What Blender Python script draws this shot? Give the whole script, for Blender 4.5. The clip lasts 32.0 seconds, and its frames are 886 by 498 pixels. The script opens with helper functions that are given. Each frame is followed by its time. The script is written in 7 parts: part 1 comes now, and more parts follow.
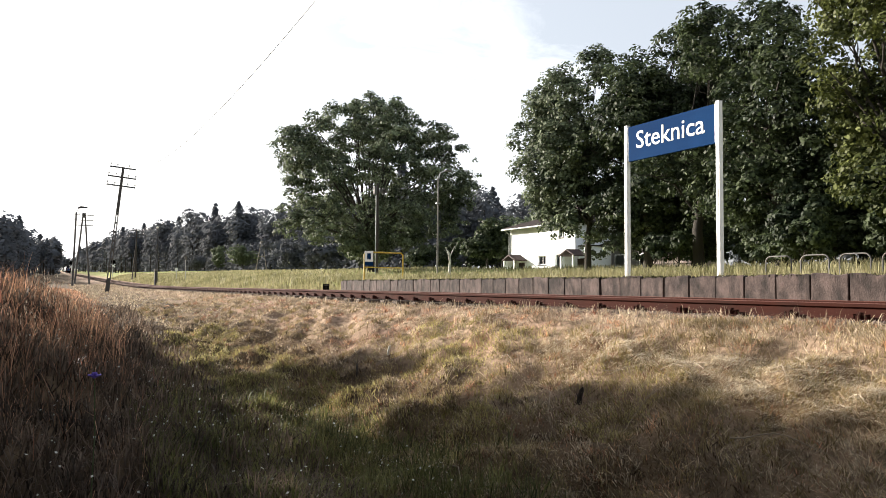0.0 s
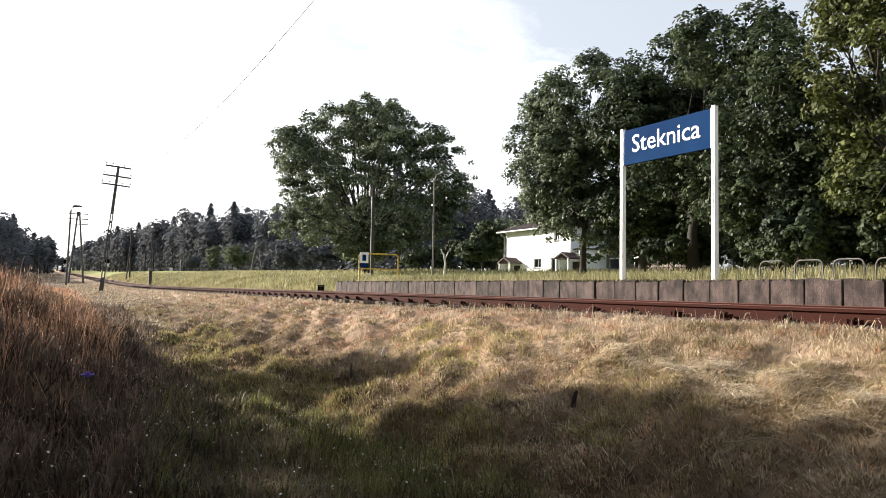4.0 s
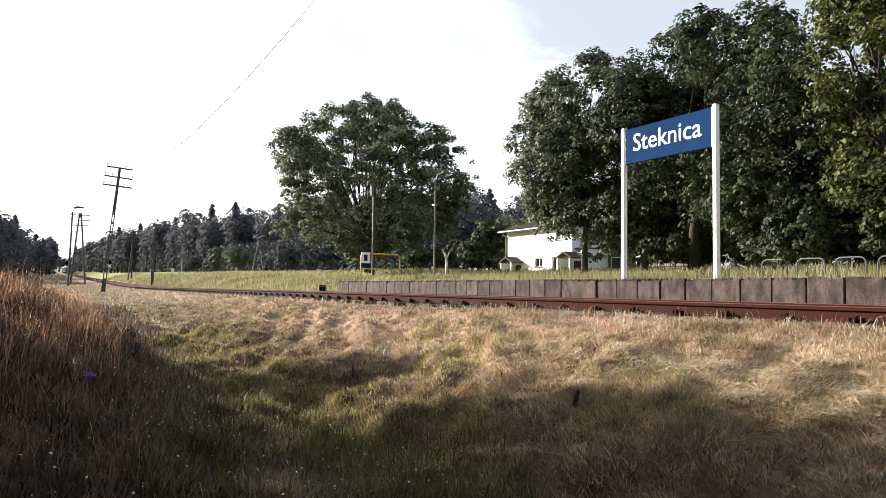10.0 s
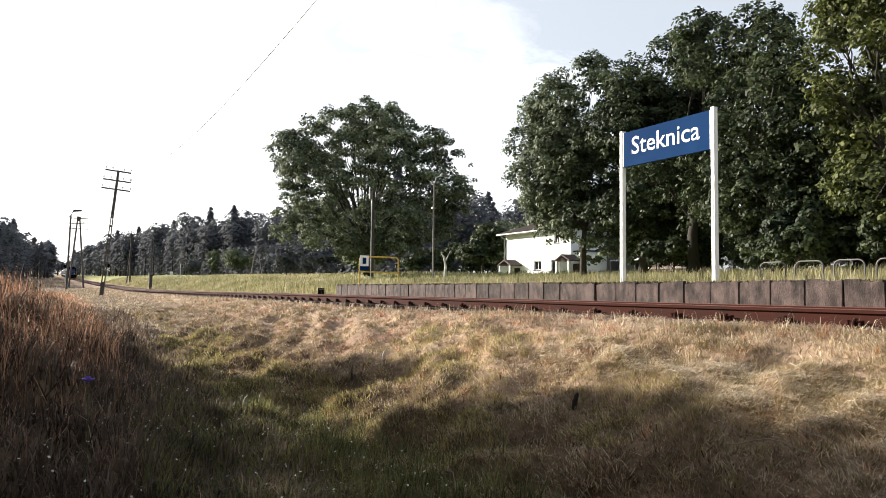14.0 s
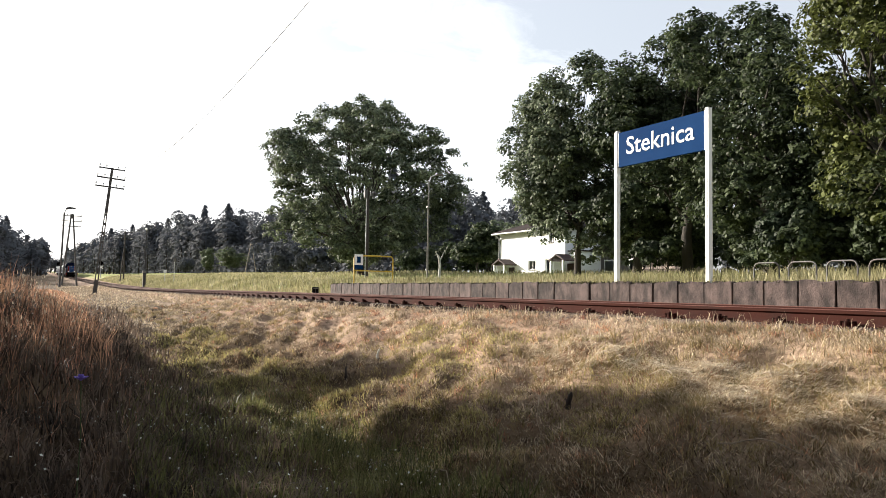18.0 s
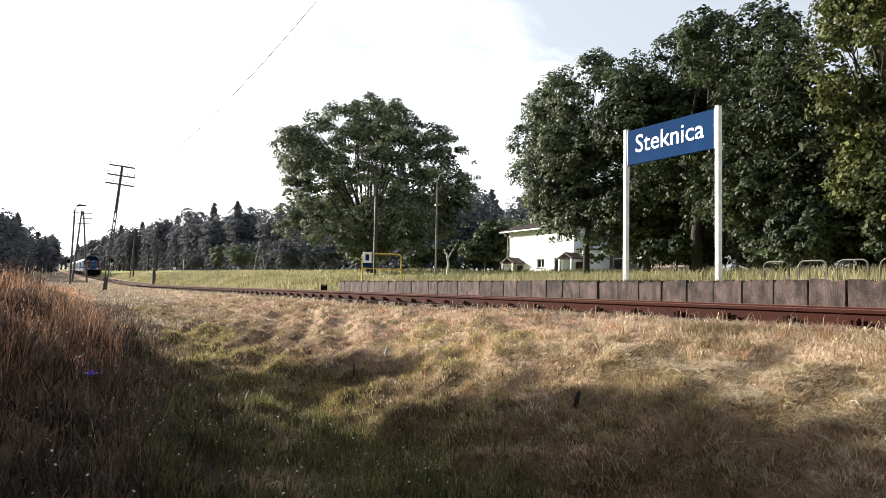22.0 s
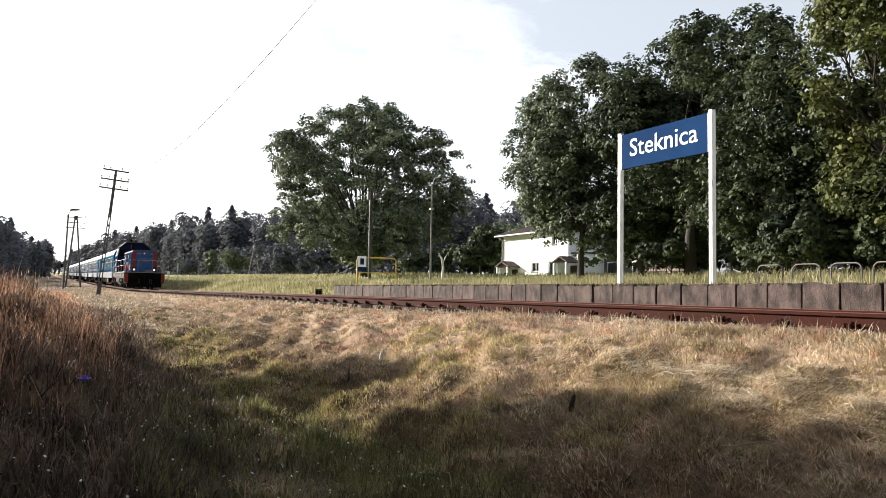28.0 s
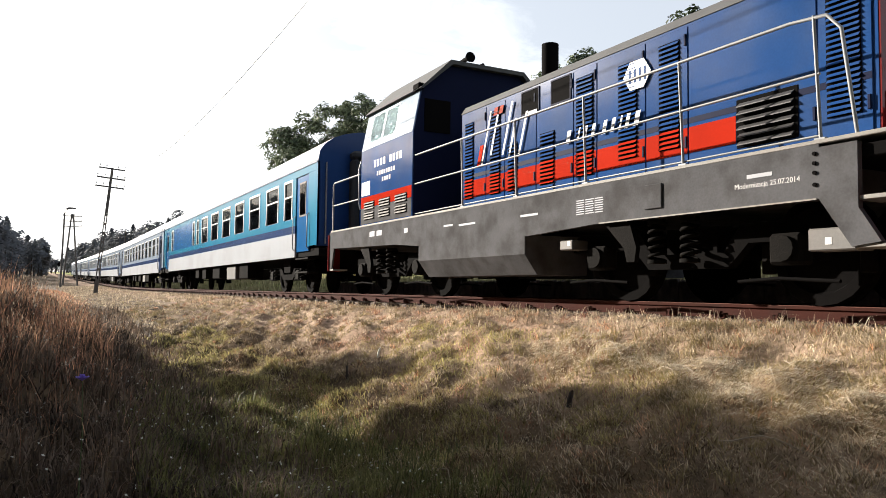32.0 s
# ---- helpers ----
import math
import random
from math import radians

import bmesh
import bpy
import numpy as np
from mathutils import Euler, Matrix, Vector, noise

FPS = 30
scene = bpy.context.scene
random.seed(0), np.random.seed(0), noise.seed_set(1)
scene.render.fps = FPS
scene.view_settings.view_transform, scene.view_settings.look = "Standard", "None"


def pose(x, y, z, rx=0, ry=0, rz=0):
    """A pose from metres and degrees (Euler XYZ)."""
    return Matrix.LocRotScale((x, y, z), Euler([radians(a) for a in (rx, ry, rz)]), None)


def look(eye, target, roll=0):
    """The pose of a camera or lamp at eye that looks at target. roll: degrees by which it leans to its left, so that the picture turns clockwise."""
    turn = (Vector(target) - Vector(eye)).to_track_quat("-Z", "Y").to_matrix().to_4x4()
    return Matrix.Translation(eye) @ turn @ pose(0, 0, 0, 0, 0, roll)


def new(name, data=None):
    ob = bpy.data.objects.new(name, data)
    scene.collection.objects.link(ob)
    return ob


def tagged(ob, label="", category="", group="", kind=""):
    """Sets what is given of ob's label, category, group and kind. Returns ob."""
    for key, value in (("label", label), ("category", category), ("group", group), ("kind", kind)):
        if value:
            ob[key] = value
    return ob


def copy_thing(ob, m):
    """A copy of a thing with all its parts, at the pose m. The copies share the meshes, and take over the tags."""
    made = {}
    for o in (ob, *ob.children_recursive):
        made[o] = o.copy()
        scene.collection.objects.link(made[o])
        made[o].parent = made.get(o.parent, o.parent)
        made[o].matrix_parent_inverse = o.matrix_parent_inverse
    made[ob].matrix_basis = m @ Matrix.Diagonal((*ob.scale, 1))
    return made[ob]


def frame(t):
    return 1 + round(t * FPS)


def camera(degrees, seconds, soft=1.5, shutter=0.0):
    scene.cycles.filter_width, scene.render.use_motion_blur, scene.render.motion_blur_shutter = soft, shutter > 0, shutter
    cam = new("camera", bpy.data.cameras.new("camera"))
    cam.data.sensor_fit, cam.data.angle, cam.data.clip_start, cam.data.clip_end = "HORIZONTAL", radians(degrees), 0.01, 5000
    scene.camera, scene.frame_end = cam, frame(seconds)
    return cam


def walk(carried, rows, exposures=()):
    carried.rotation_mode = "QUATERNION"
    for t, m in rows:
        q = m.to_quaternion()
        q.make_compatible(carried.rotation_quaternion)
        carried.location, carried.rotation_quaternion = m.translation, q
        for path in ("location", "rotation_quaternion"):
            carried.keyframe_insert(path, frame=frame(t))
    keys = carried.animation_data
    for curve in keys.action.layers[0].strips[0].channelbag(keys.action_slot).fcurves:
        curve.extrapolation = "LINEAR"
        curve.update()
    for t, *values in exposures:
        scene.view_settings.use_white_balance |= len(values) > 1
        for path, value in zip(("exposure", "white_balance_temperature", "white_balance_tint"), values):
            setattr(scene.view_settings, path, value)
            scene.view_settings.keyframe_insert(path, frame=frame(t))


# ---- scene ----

EYE = (0.0, -7.197, 0.108)


def aim(turn, tilt, roll):
    """The camera's pose from degrees: turned from +y towards -x, tilted up, rolled."""
    a, b = radians(turn), radians(tilt)
    way = Vector((-math.sin(a) * math.cos(b), math.cos(a) * math.cos(b), math.sin(b)))
    return look(EYE, Vector(EYE) + way, roll)


cam = camera(61.4, 32.0, soft=0.7)
PATH = (
    (0, 62.628, 2.952, 0.50), (0.5, 62.631, 2.980, 0.45), (1, 62.649, 2.953, 0.55), (1.5, 62.649, 3.116, 0.58),
    (2, 62.740, 3.301, 0.46), (2.5, 62.647, 3.266, 0.56), (3, 62.468, 3.359, 0.53), (3.5, 62.378, 3.234, 0.77),
    (5.5, 62.178, 2.938, 1.24), (6, 62.385, 2.787, 1.30), (6.5, 62.449, 2.769, 1.25), (7, 62.454, 2.636, 1.20),
    (7.5, 62.430, 2.861, 0.87), (8, 62.397, 2.723, 0.82), (8.5, 62.384, 2.812, 0.88), (9, 62.369, 2.968, 0.75),
    (9.5, 62.429, 3.151, 0.71), (10, 62.382, 3.093, 0.76), (10.5, 62.364, 3.107, 0.79), (11, 62.377, 3.168, 0.77),
    (11.5, 62.379, 3.229, 0.76), (12, 62.367, 3.149, 0.72), (12.5, 62.310, 3.205, 0.63), (13, 62.227, 3.220, 0.61),
    (13.5, 62.273, 3.286, 0.61), (14, 62.286, 3.320, 0.69), (14.5, 62.378, 3.234, 0.77), (16.5, 62.316, 3.409, 0.69),
    (17, 62.452, 3.198, 1.01), (17.5, 62.334, 3.290, 0.92), (18, 61.871, 3.265, 0.91), (18.5, 61.875, 3.129, 0.89),
    (19, 62.429, 2.584, 1.36), (19.5, 62.703, 2.757, 1.21), (20, 62.717, 2.744, 1.28), (20.5, 62.851, 3.050, 1.35),
    (21, 62.708, 3.023, 1.12), (21.5, 62.592, 2.953, 1.17), (22, 62.508, 3.098, 1.10), (22.5, 62.391, 3.155, 0.96),
    (23, 62.389, 3.133, 1.00), (23.5, 62.423, 3.200, 0.99), (24, 62.387, 3.147, 1.04), (24.5, 62.273, 3.168, 1.08),
    (25, 62.373, 3.236, 1.17), (25.5, 62.333, 3.189, 1.04), (27.5, 62.054, 3.388, 0.90), (28, 62.113, 3.410, 0.99),
    (28.5, 62.017, 3.415, 1.01), (29, 62.011, 3.346, 1.11), (29.5, 62.027, 3.300, 0.97), (30, 62.078, 3.339, 0.99),
    (30.5, 62.103, 3.323, 0.86), (31, 62.014, 3.234, 0.82), (31.5, 61.905, 2.958, 0.92), (32, 61.902, 3.151, 0.66),
)
walk(cam, [(t, aim(a, b, c)) for t, a, b, c in PATH], exposures=[(0, 1.44), (32, 1.44)])

# ---- light ----
SUN_WAY = Vector((0.85, 0.52, -0.345)).normalized()
world = bpy.data.worlds.new("sky")
scene.world = world
world.use_nodes = True
wn, wl = world.node_tree.nodes, world.node_tree.links
wn.clear()


def world_sky():
    out = wn.new("ShaderNodeOutputWorld")
    bg = wn.new("ShaderNodeBackground")
    sky = wn.new("ShaderNodeTexSky")
    sky.sky_type, sky.sun_disc = "NISHITA", False
    sky.sun_elevation, sky.sun_rotation = radians(19), radians(238.5)
    sky.air_density, sky.dust_density, sky.ozone_density = 1.0, 4.0, 1.5
    tc = wn.new("ShaderNodeTexCoord")
    mp = wn.new("ShaderNodeMapping")
    mp.inputs["Rotation"].default_value = (0.15, 0.1, 0.6)
    mp.inputs["Scale"].default_value = (2.2, 3.4, 9.0)
    n1 = wn.new("ShaderNodeTexNoise")
    n1.inputs["Scale"].default_value, n1.inputs["Detail"].default_value = 1.6, 9
    n1.inputs["Roughness"].default_value = 0.62
    n1.inputs["Distortion"].default_value = 0.5
    ramp = wn.new("ShaderNodeValToRGB")
    ramp.color_ramp.elements[0].position, ramp.color_ramp.elements[1].position = 0.36, 0.62
    mix = wn.new("ShaderNodeMix")
    mix.data_type = "RGBA"
    mix.inputs["B"].default_value = (11.6, 11.9, 12.3, 1)
    # the veil of cloud is thicker towards the sun
    sep = wn.new("ShaderNodeSeparateXYZ")
    wl.new(tc.outputs["Generated"], sep.inputs["Vector"])
    veil = wn.new("ShaderNodeMath")
    veil.operation = "MULTIPLY_ADD"
    veil.inputs[1].default_value, veil.inputs[2].default_value = -2.0, -1.4
    wl.new(sep.outputs["X"], veil.inputs[0])
    fac = wn.new("ShaderNodeMath")
    fac.operation, fac.use_clamp = "MULTIPLY_ADD", True
    fac.inputs[1].default_value = 0.42
    wl.new(veil.outputs[0], fac.inputs[2])
    wl.new(tc.outputs["Generated"], mp.inputs["Vector"])
    wl.new(mp.outputs["Vector"], n1.inputs["Vector"])
    wl.new(n1.outputs["Fac"], ramp.inputs["Fac"])
    wl.new(ramp.outputs["Color"], fac.inputs[0])
    least = wn.new("ShaderNodeMath")
    least.operation = "MAXIMUM"
    least.inputs[1].default_value = 0.33
    wl.new(fac.outputs[0], least.inputs[0])
    wl.new(least.outputs[0], mix.inputs["Factor"])
    wl.new(sky.outputs["Color"], mix.inputs["A"])
    wl.new(mix.outputs["Result"], bg.inputs["Color"])
    bg.inputs["Strength"].default_value = 0.055
    wl.new(bg.outputs["Background"], out.inputs["Surface"])


world_sky()
sun = new("sun", bpy.data.lights.new("sun", "SUN"))
sun.data.energy, sun.data.angle, sun.data.color = 5.0, radians(0.6), (1.0, 0.92, 0.81)
sun.matrix_world = look((-60, -40, 30), Vector((-60, -40, 30)) + SUN_WAY)

# ---- materials ----


def surface(name, base, rough=0.8, metal=0.0, var=0.25, scale=6.0, fine=60.0, bump=0.15, per_object=0.0, per_island=0.0,
            stain=None, stain_amount=0.5, stain_scale=1.2, spec=0.4, stretch=(1, 1, 1), coat=0.0):
    """A procedural surface: base colour with broad and fine variation, stains with a shape of their own, and relief."""
    m = bpy.data.materials.new(name)
    m.use_nodes = True
    n, l = m.node_tree.nodes, m.node_tree.links
    b = n["Principled BSDF"]
    b.inputs["Roughness"].default_value, b.inputs["Metallic"].default_value = rough, metal
    b.inputs["Specular IOR Level"].default_value = spec
    b.inputs["Coat Weight"].default_value = coat
    tc = n.new("ShaderNodeTexCoord")
    mp = n.new("ShaderNodeMapping")
    mp.inputs["Scale"].default_value = stretch
    l.new(tc.outputs["Object"], mp.inputs["Vector"])
    if per_object:
        own = n.new("ShaderNodeObjectInfo")
        shift = n.new("ShaderNodeMath")
        shift.operation = "MULTIPLY"
        shift.inputs[1].default_value = 53.0
        l.new(own.outputs["Random"], shift.inputs[0])
        l.new(shift.outputs[0], mp.inputs["Location"])

    def noise_at(s, detail=4):
        t = n.new("ShaderNodeTexNoise")
        t.inputs["Scale"].default_value, t.inputs["Detail"].default_value = s, detail
        l.new(mp.outputs["Vector"], t.inputs["Vector"])
        return t.outputs["Fac"]

    def calc(op, a, c, d=None):
        k = n.new("ShaderNodeMath")
        k.operation = op
        for i, v in enumerate((a, c, d)):
            if v is None:
                continue
            if isinstance(v, (int, float)):
                k.inputs[i].default_value = v
            else:
                l.new(v, k.inputs[i])
        return k.outputs[0]

    broad, grain = noise_at(scale), noise_at(fine, 3)
    v = calc("ADD", calc("MULTIPLY", calc("SUBTRACT", broad, 0.5), 2.2 * var), calc("MULTIPLY", calc("SUBTRACT", grain, 0.5), 1.3 * var))
    if per_object:
        oi = n.new("ShaderNodeObjectInfo")
        v = calc("ADD", v, calc("MULTIPLY", calc("SUBTRACT", oi.outputs["Random"], 0.5), 2 * per_object))
    if per_island:
        ge = n.new("ShaderNodeNewGeometry")
        v = calc("ADD", v, calc("MULTIPLY", calc("SUBTRACT", ge.outputs["Random Per Island"], 0.5), 2 * per_island))
    k = calc("MAXIMUM", calc("ADD", 1.0, v), 0.15)
    col = n.new("ShaderNodeMix")
    col.data_type, col.blend_type = "RGBA", "MULTIPLY"
    col.inputs["Factor"].default_value = 1.0
    if stain:
        st = n.new("ShaderNodeMix")
        st.data_type = "RGBA"
        st.inputs["A"].default_value, st.inputs["B"].default_value = (*base, 1), (*stain, 1)
        rp = n.new("ShaderNodeValToRGB")
        rp.color_ramp.elements[0].position, rp.color_ramp.elements[1].position = 0.42, 0.68
        l.new(noise_at(stain_scale, 7), rp.inputs["Fac"])
        l.new(calc("MULTIPLY", rp.outputs["Color"], stain_amount), st.inputs["Factor"])
        l.new(st.outputs["Result"], col.inputs["A"])
    else:
        col.inputs["A"].default_value = (*base, 1)
    cm = n.new("ShaderNodeCombineColor")
    for i in range(3):
        l.new(k, cm.inputs[i])
    l.new(cm.outputs["Color"], col.inputs["B"])
    l.new(col.outputs["Result"], b.inputs["Base Color"])
    if bump:
        bp = n.new("ShaderNodeBump")
        bp.inputs["Strength"].default_value, bp.inputs["Distance"].default_value = bump, 0.02
        l.new(calc("ADD", broad, calc("MULTIPLY", grain, 0.6)), bp.inputs["Height"])
        l.new(bp.outputs["Normal"], b.inputs["Normal"])
    return m


def leafy(name, base, tip, var=0.35, clump=0.5, through_light=0.35, rough=0.6):
    """Leaves and blades: colour by island between two tones, darker and lighter clumps, and light that shines through."""
    m = bpy.data.materials.new(name)
    m.use_nodes = True
    n, l = m.node_tree.nodes, m.node_tree.links
    n.clear()
    out = n.new("ShaderNodeOutputMaterial")
    ge = n.new("ShaderNodeNewGeometry")
    tc = n.new("ShaderNodeTexCoord")
    nz = n.new("ShaderNodeTexNoise")
    nz.inputs["Scale"].default_value, nz.inputs["Detail"].default_value = clump, 3
    l.new(tc.outputs["Object"], nz.inputs["Vector"])
    mixf = n.new("ShaderNodeMath")
    mixf.operation = "MULTIPLY_ADD"
    mixf.inputs[1].default_value = 0.55
    l.new(ge.outputs["Random Per Island"], mixf.inputs[0])
    sub = n.new("ShaderNodeMath")
    sub.operation = "MULTIPLY_ADD"
    sub.inputs[1].default_value, sub.inputs[2].default_value = 2.6, -1.08
    l.new(nz.outputs["Fac"], sub.inputs[0])
    l.new(sub.outputs[0], mixf.inputs[2])
    mixf.use_clamp = True
    mix = n.new("ShaderNodeMix")
    mix.data_type = "RGBA"
    mix.inputs["A"].default_value, mix.inputs["B"].default_value = (*base, 1), (*tip, 1)
    l.new(mixf.outputs[0], mix.inputs["Factor"])
    hsv = n.new("ShaderNodeHueSaturation")
    val = n.new("ShaderNodeMath")
    val.operation = "MULTIPLY_ADD"
    val.inputs[1].default_value, val.inputs[2].default_value = 2 * var, 1 - var
    fr = n.new("ShaderNodeMath")
    fr.operation = "FRACT"
    mu = n.new("ShaderNodeMath")
    mu.operation = "MULTIPLY"
    mu.inputs[1].default_value = 37.7
    l.new(ge.outputs["Random Per Island"], mu.inputs[0])
    l.new(mu.outputs[0], fr.inputs[0])
    l.new(fr.outputs[0], val.inputs[0])
    l.new(val.outputs[0], hsv.inputs["Value"])
    l.new(mix.outputs["Result"], hsv.inputs["Color"])
    pr = n.new("ShaderNodeBsdfPrincipled")
    pr.inputs["Roughness"].default_value = rough
    pr.inputs["Specular IOR Level"].default_value = 0.2
    tr = n.new("ShaderNodeBsdfTranslucent")
    ms = n.new("ShaderNodeMixShader")
    ms.inputs["Fac"].default_value = through_light
    l.new(hsv.outputs["Color"], pr.inputs["Base Color"])
    l.new(hsv.outputs["Color"], tr.inputs["Color"])
    l.new(pr.outputs["BSDF"], ms.inputs[1])
    l.new(tr.outputs["BSDF"], ms.inputs[2])
    l.new(ms.outputs["Shader"], out.inputs["Surface"])
    return m


def glow(name, colour, strength):
    m = bpy.data.materials.new(name)
    m.use_nodes = True
    b = m.node_tree.nodes["Principled BSDF"]
    b.inputs["Base Color"].default_value = (*colour, 1)
    b.inputs["Emission Color"].default_value = (*colour, 1)
    b.inputs["Emission Strength"].default_value = strength
    return m


def ground_material():
    """Dry soil with straw, greener and redder patches, bare dark earth by the rails. Shade is put into the ditch and
    slope-foot colours.
    """
    m = bpy.data.materials.new("soil_turf_and_foot_shade")
    m.use_nodes = True
    n, l = m.node_tree.nodes, m.node_tree.links
    b = n["Principled BSDF"]
    b.inputs["Roughness"].default_value, b.inputs["Specular IOR Level"].default_value = 0.95, 0.1
    tc = n.new("ShaderNodeTexCoord")

    def noise_at(s, detail=6):
        t = n.new("ShaderNodeTexNoise")
        t.inputs["Scale"].default_value, t.inputs["Detail"].default_value = s, detail
        l.new(tc.outputs["Object"], t.inputs["Vector"])
        return t.outputs["Fac"]

    def ramp(f, lo, hi):
        r = n.new("ShaderNodeMapRange")
        r.inputs["From Min"].default_value, r.inputs["From Max"].default_value = lo, hi
        l.new(f, r.inputs["Value"])
        return r.outputs["Result"]

    def mixed(f, a, c):
        k = n.new("ShaderNodeMix")
        k.data_type = "RGBA"
        l.new(f, k.inputs["Factor"])
        for s, v in (("A", a), ("B", c)):
            if isinstance(v, tuple):
                k.inputs[s].default_value = (*v, 1)
            else:
                l.new(v, k.inputs[s])
        return k.outputs["Result"]

    sx = n.new("ShaderNodeSeparateXYZ")
    l.new(tc.outputs["Object"], sx.inputs["Vector"])
    c = mixed(ramp(noise_at(1.1), 0.35, 0.65), (0.27, 0.19, 0.135), (0.42, 0.31, 0.22))
    c = mixed(ramp(noise_at(0.45), 0.5, 0.68), c, (0.31, 0.18, 0.13))
    c = mixed(ramp(noise_at(14, 4), 0.45, 0.75), c, (0.13, 0.085, 0.055))
    # darker soil low in the ditch and down the slope stands for shade
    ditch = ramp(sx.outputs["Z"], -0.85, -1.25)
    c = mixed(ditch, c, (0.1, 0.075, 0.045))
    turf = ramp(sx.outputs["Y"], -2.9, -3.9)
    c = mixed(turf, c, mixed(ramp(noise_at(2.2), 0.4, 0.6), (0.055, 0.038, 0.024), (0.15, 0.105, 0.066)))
    field = ramp(sx.outputs["Y"], 2.6, 4.2)
    c = mixed(field, c, mixed(ramp(noise_at(0.3), 0.4, 0.65), (0.17, 0.20, 0.06), (0.30, 0.30, 0.12)))
    l.new(c, b.inputs["Base Color"])
    bp = n.new("ShaderNodeBump")
    bp.inputs["Strength"].default_value, bp.inputs["Distance"].default_value = 0.5, 0.04
    l.new(noise_at(22, 6), bp.inputs["Height"])
    l.new(bp.outputs["Normal"], b.inputs["Normal"])
    return m


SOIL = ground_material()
RUST = surface("rusty_rail_steel", (0.046, 0.015, 0.011), 0.9, 0, 0.35, 3, 70, 0.25, spec=0.08, stain=(0.022, 0.012, 0.01), stain_amount=0.7, stain_scale=3)
RAIL_TOP = surface("worn_rail_head", (0.085, 0.036, 0.028), 0.7, 0, 0.25, 3, 70, 0.1, stain=(0.13, 0.055, 0.04), stain_scale=1.5, spec=0.15)
SLEEPER = surface("weathered_tarred_wood", (0.085, 0.06, 0.045), 0.9, 0, 0.4, 8, 70, 0.5, per_object=0.25, stretch=(6, 1, 6))
STONE = surface("dusty_ballast_stone", (0.15, 0.11, 0.092), 0.9, 0, 0.3, 10, 80, 0.3, per_island=0.35)
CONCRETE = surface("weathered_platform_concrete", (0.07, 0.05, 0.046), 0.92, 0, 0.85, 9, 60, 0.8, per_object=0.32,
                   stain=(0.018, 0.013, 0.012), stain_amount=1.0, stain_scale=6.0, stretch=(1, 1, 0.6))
WHITE_PAINT = surface("white_painted_steel", (0.75, 0.76, 0.76), 0.45, 0, 0.06, 2, 40, 0.03, stain=(0.55, 0.54, 0.5), stain_amount=0.35, stain_scale=1.5)
SIGN_BLUE = surface("blue_enamelled_sheet", (0.003, 0.024, 0.085), 0.7, 0, 0.15, 1.0, 30, 0.02, stain=(0.007, 0.038, 0.115), stain_amount=0.6, stain_scale=0.9, spec=0.02)
LETTER_WHITE = surface("white_sign_lettering", (0.82, 0.83, 0.82), 0.5, 0, 0.04, 3, 40, 0)
GALV = surface("galvanised_tube", (0.36, 0.37, 0.37), 0.5, 0.4, 0.12, 5, 60, 0.05)
YELLOW = surface("worn_yellow_paint", (0.48, 0.34, 0.035), 0.55, 0, 0.25, 4, 50, 0.1, stain=(0.2, 0.12, 0.05), stain_amount=0.5, stain_scale=4)
DARK_WOOD = surface("creosoted_pole_wood", (0.05, 0.042, 0.036), 0.9, 0, 0.3, 5, 60, 0.4, stretch=(4, 4, 0.6))
GREY_WOOD = surface("silvered_pole_wood", (0.24, 0.21, 0.18), 0.9, 0, 0.3, 5, 60, 0.4, stretch=(4, 4, 0.6))
POLE_CONCRETE = surface("pole_concrete", (0.19, 0.18, 0.17), 0.9, 0, 0.25, 4, 50, 0.3, stain=(0.1, 0.09, 0.085), stain_amount=0.6)
DARK_IRON = surface("dark_painted_iron", (0.045, 0.043, 0.045), 0.6, 0.3, 0.3, 6, 60, 0.2)
PORCELAIN = surface("white_porcelain", (0.7, 0.7, 0.68), 0.25, 0, 0.08, 8, 40, 0)
BARK = surface("furrowed_bark", (0.035, 0.03, 0.025), 0.95, 0, 0.4, 5, 30, 0.8, stretch=(3, 3, 0.5))

# ---- mesh helpers ----


def part(name, bm, material, parent=None, label="", at=None):
    """Links a bmesh as one mesh object, under a thing or a part."""
    me = bpy.data.meshes.new(name)
    bm.to_mesh(me)
    bm.free()
    me.materials.append(material)
    ob = new(name, me)
    if parent is not None:
        ob.parent = parent
    if at is not None:
        ob.matrix_basis = at
    if label:
        ob["label"] = label
    return ob


def raw_mesh(name, verts, faces, material):
    """A mesh object from arrays: verts (n, 3) and faces (m, k)."""
    verts, faces = np.asarray(verts, np.float32), np.asarray(faces, np.int32)
    me = bpy.data.meshes.new(name)
    me.vertices.add(len(verts))
    me.vertices.foreach_set("co", verts.ravel())
    me.loops.add(faces.size)
    me.loops.foreach_set("vertex_index", faces.ravel())
    me.polygons.add(len(faces))
    k = faces.shape[1]
    me.polygons.foreach_set("loop_start", np.arange(0, faces.size, k, dtype=np.int32))
    me.update(calc_edges=True)
    me.materials.append(material)
    return new(name, me)


def box(bm, x0, x1, y0, y1, z0, z1, bevel=0.0):
    r = bmesh.ops.create_cube(bm, size=1)
    for v in r["verts"]:
        v.co = Vector(((x0 + x1) / 2 + v.co.x * (x1 - x0), (y0 + y1) / 2 + v.co.y * (y1 - y0), (z0 + z1) / 2 + v.co.z * (z1 - z0)))
    if bevel:
        es = list({e for v in r["verts"] for e in v.link_edges})
        bmesh.ops.bevel(bm, geom=es, offset=bevel, segments=1, affect="EDGES", clamp_overlap=True)
    return bm


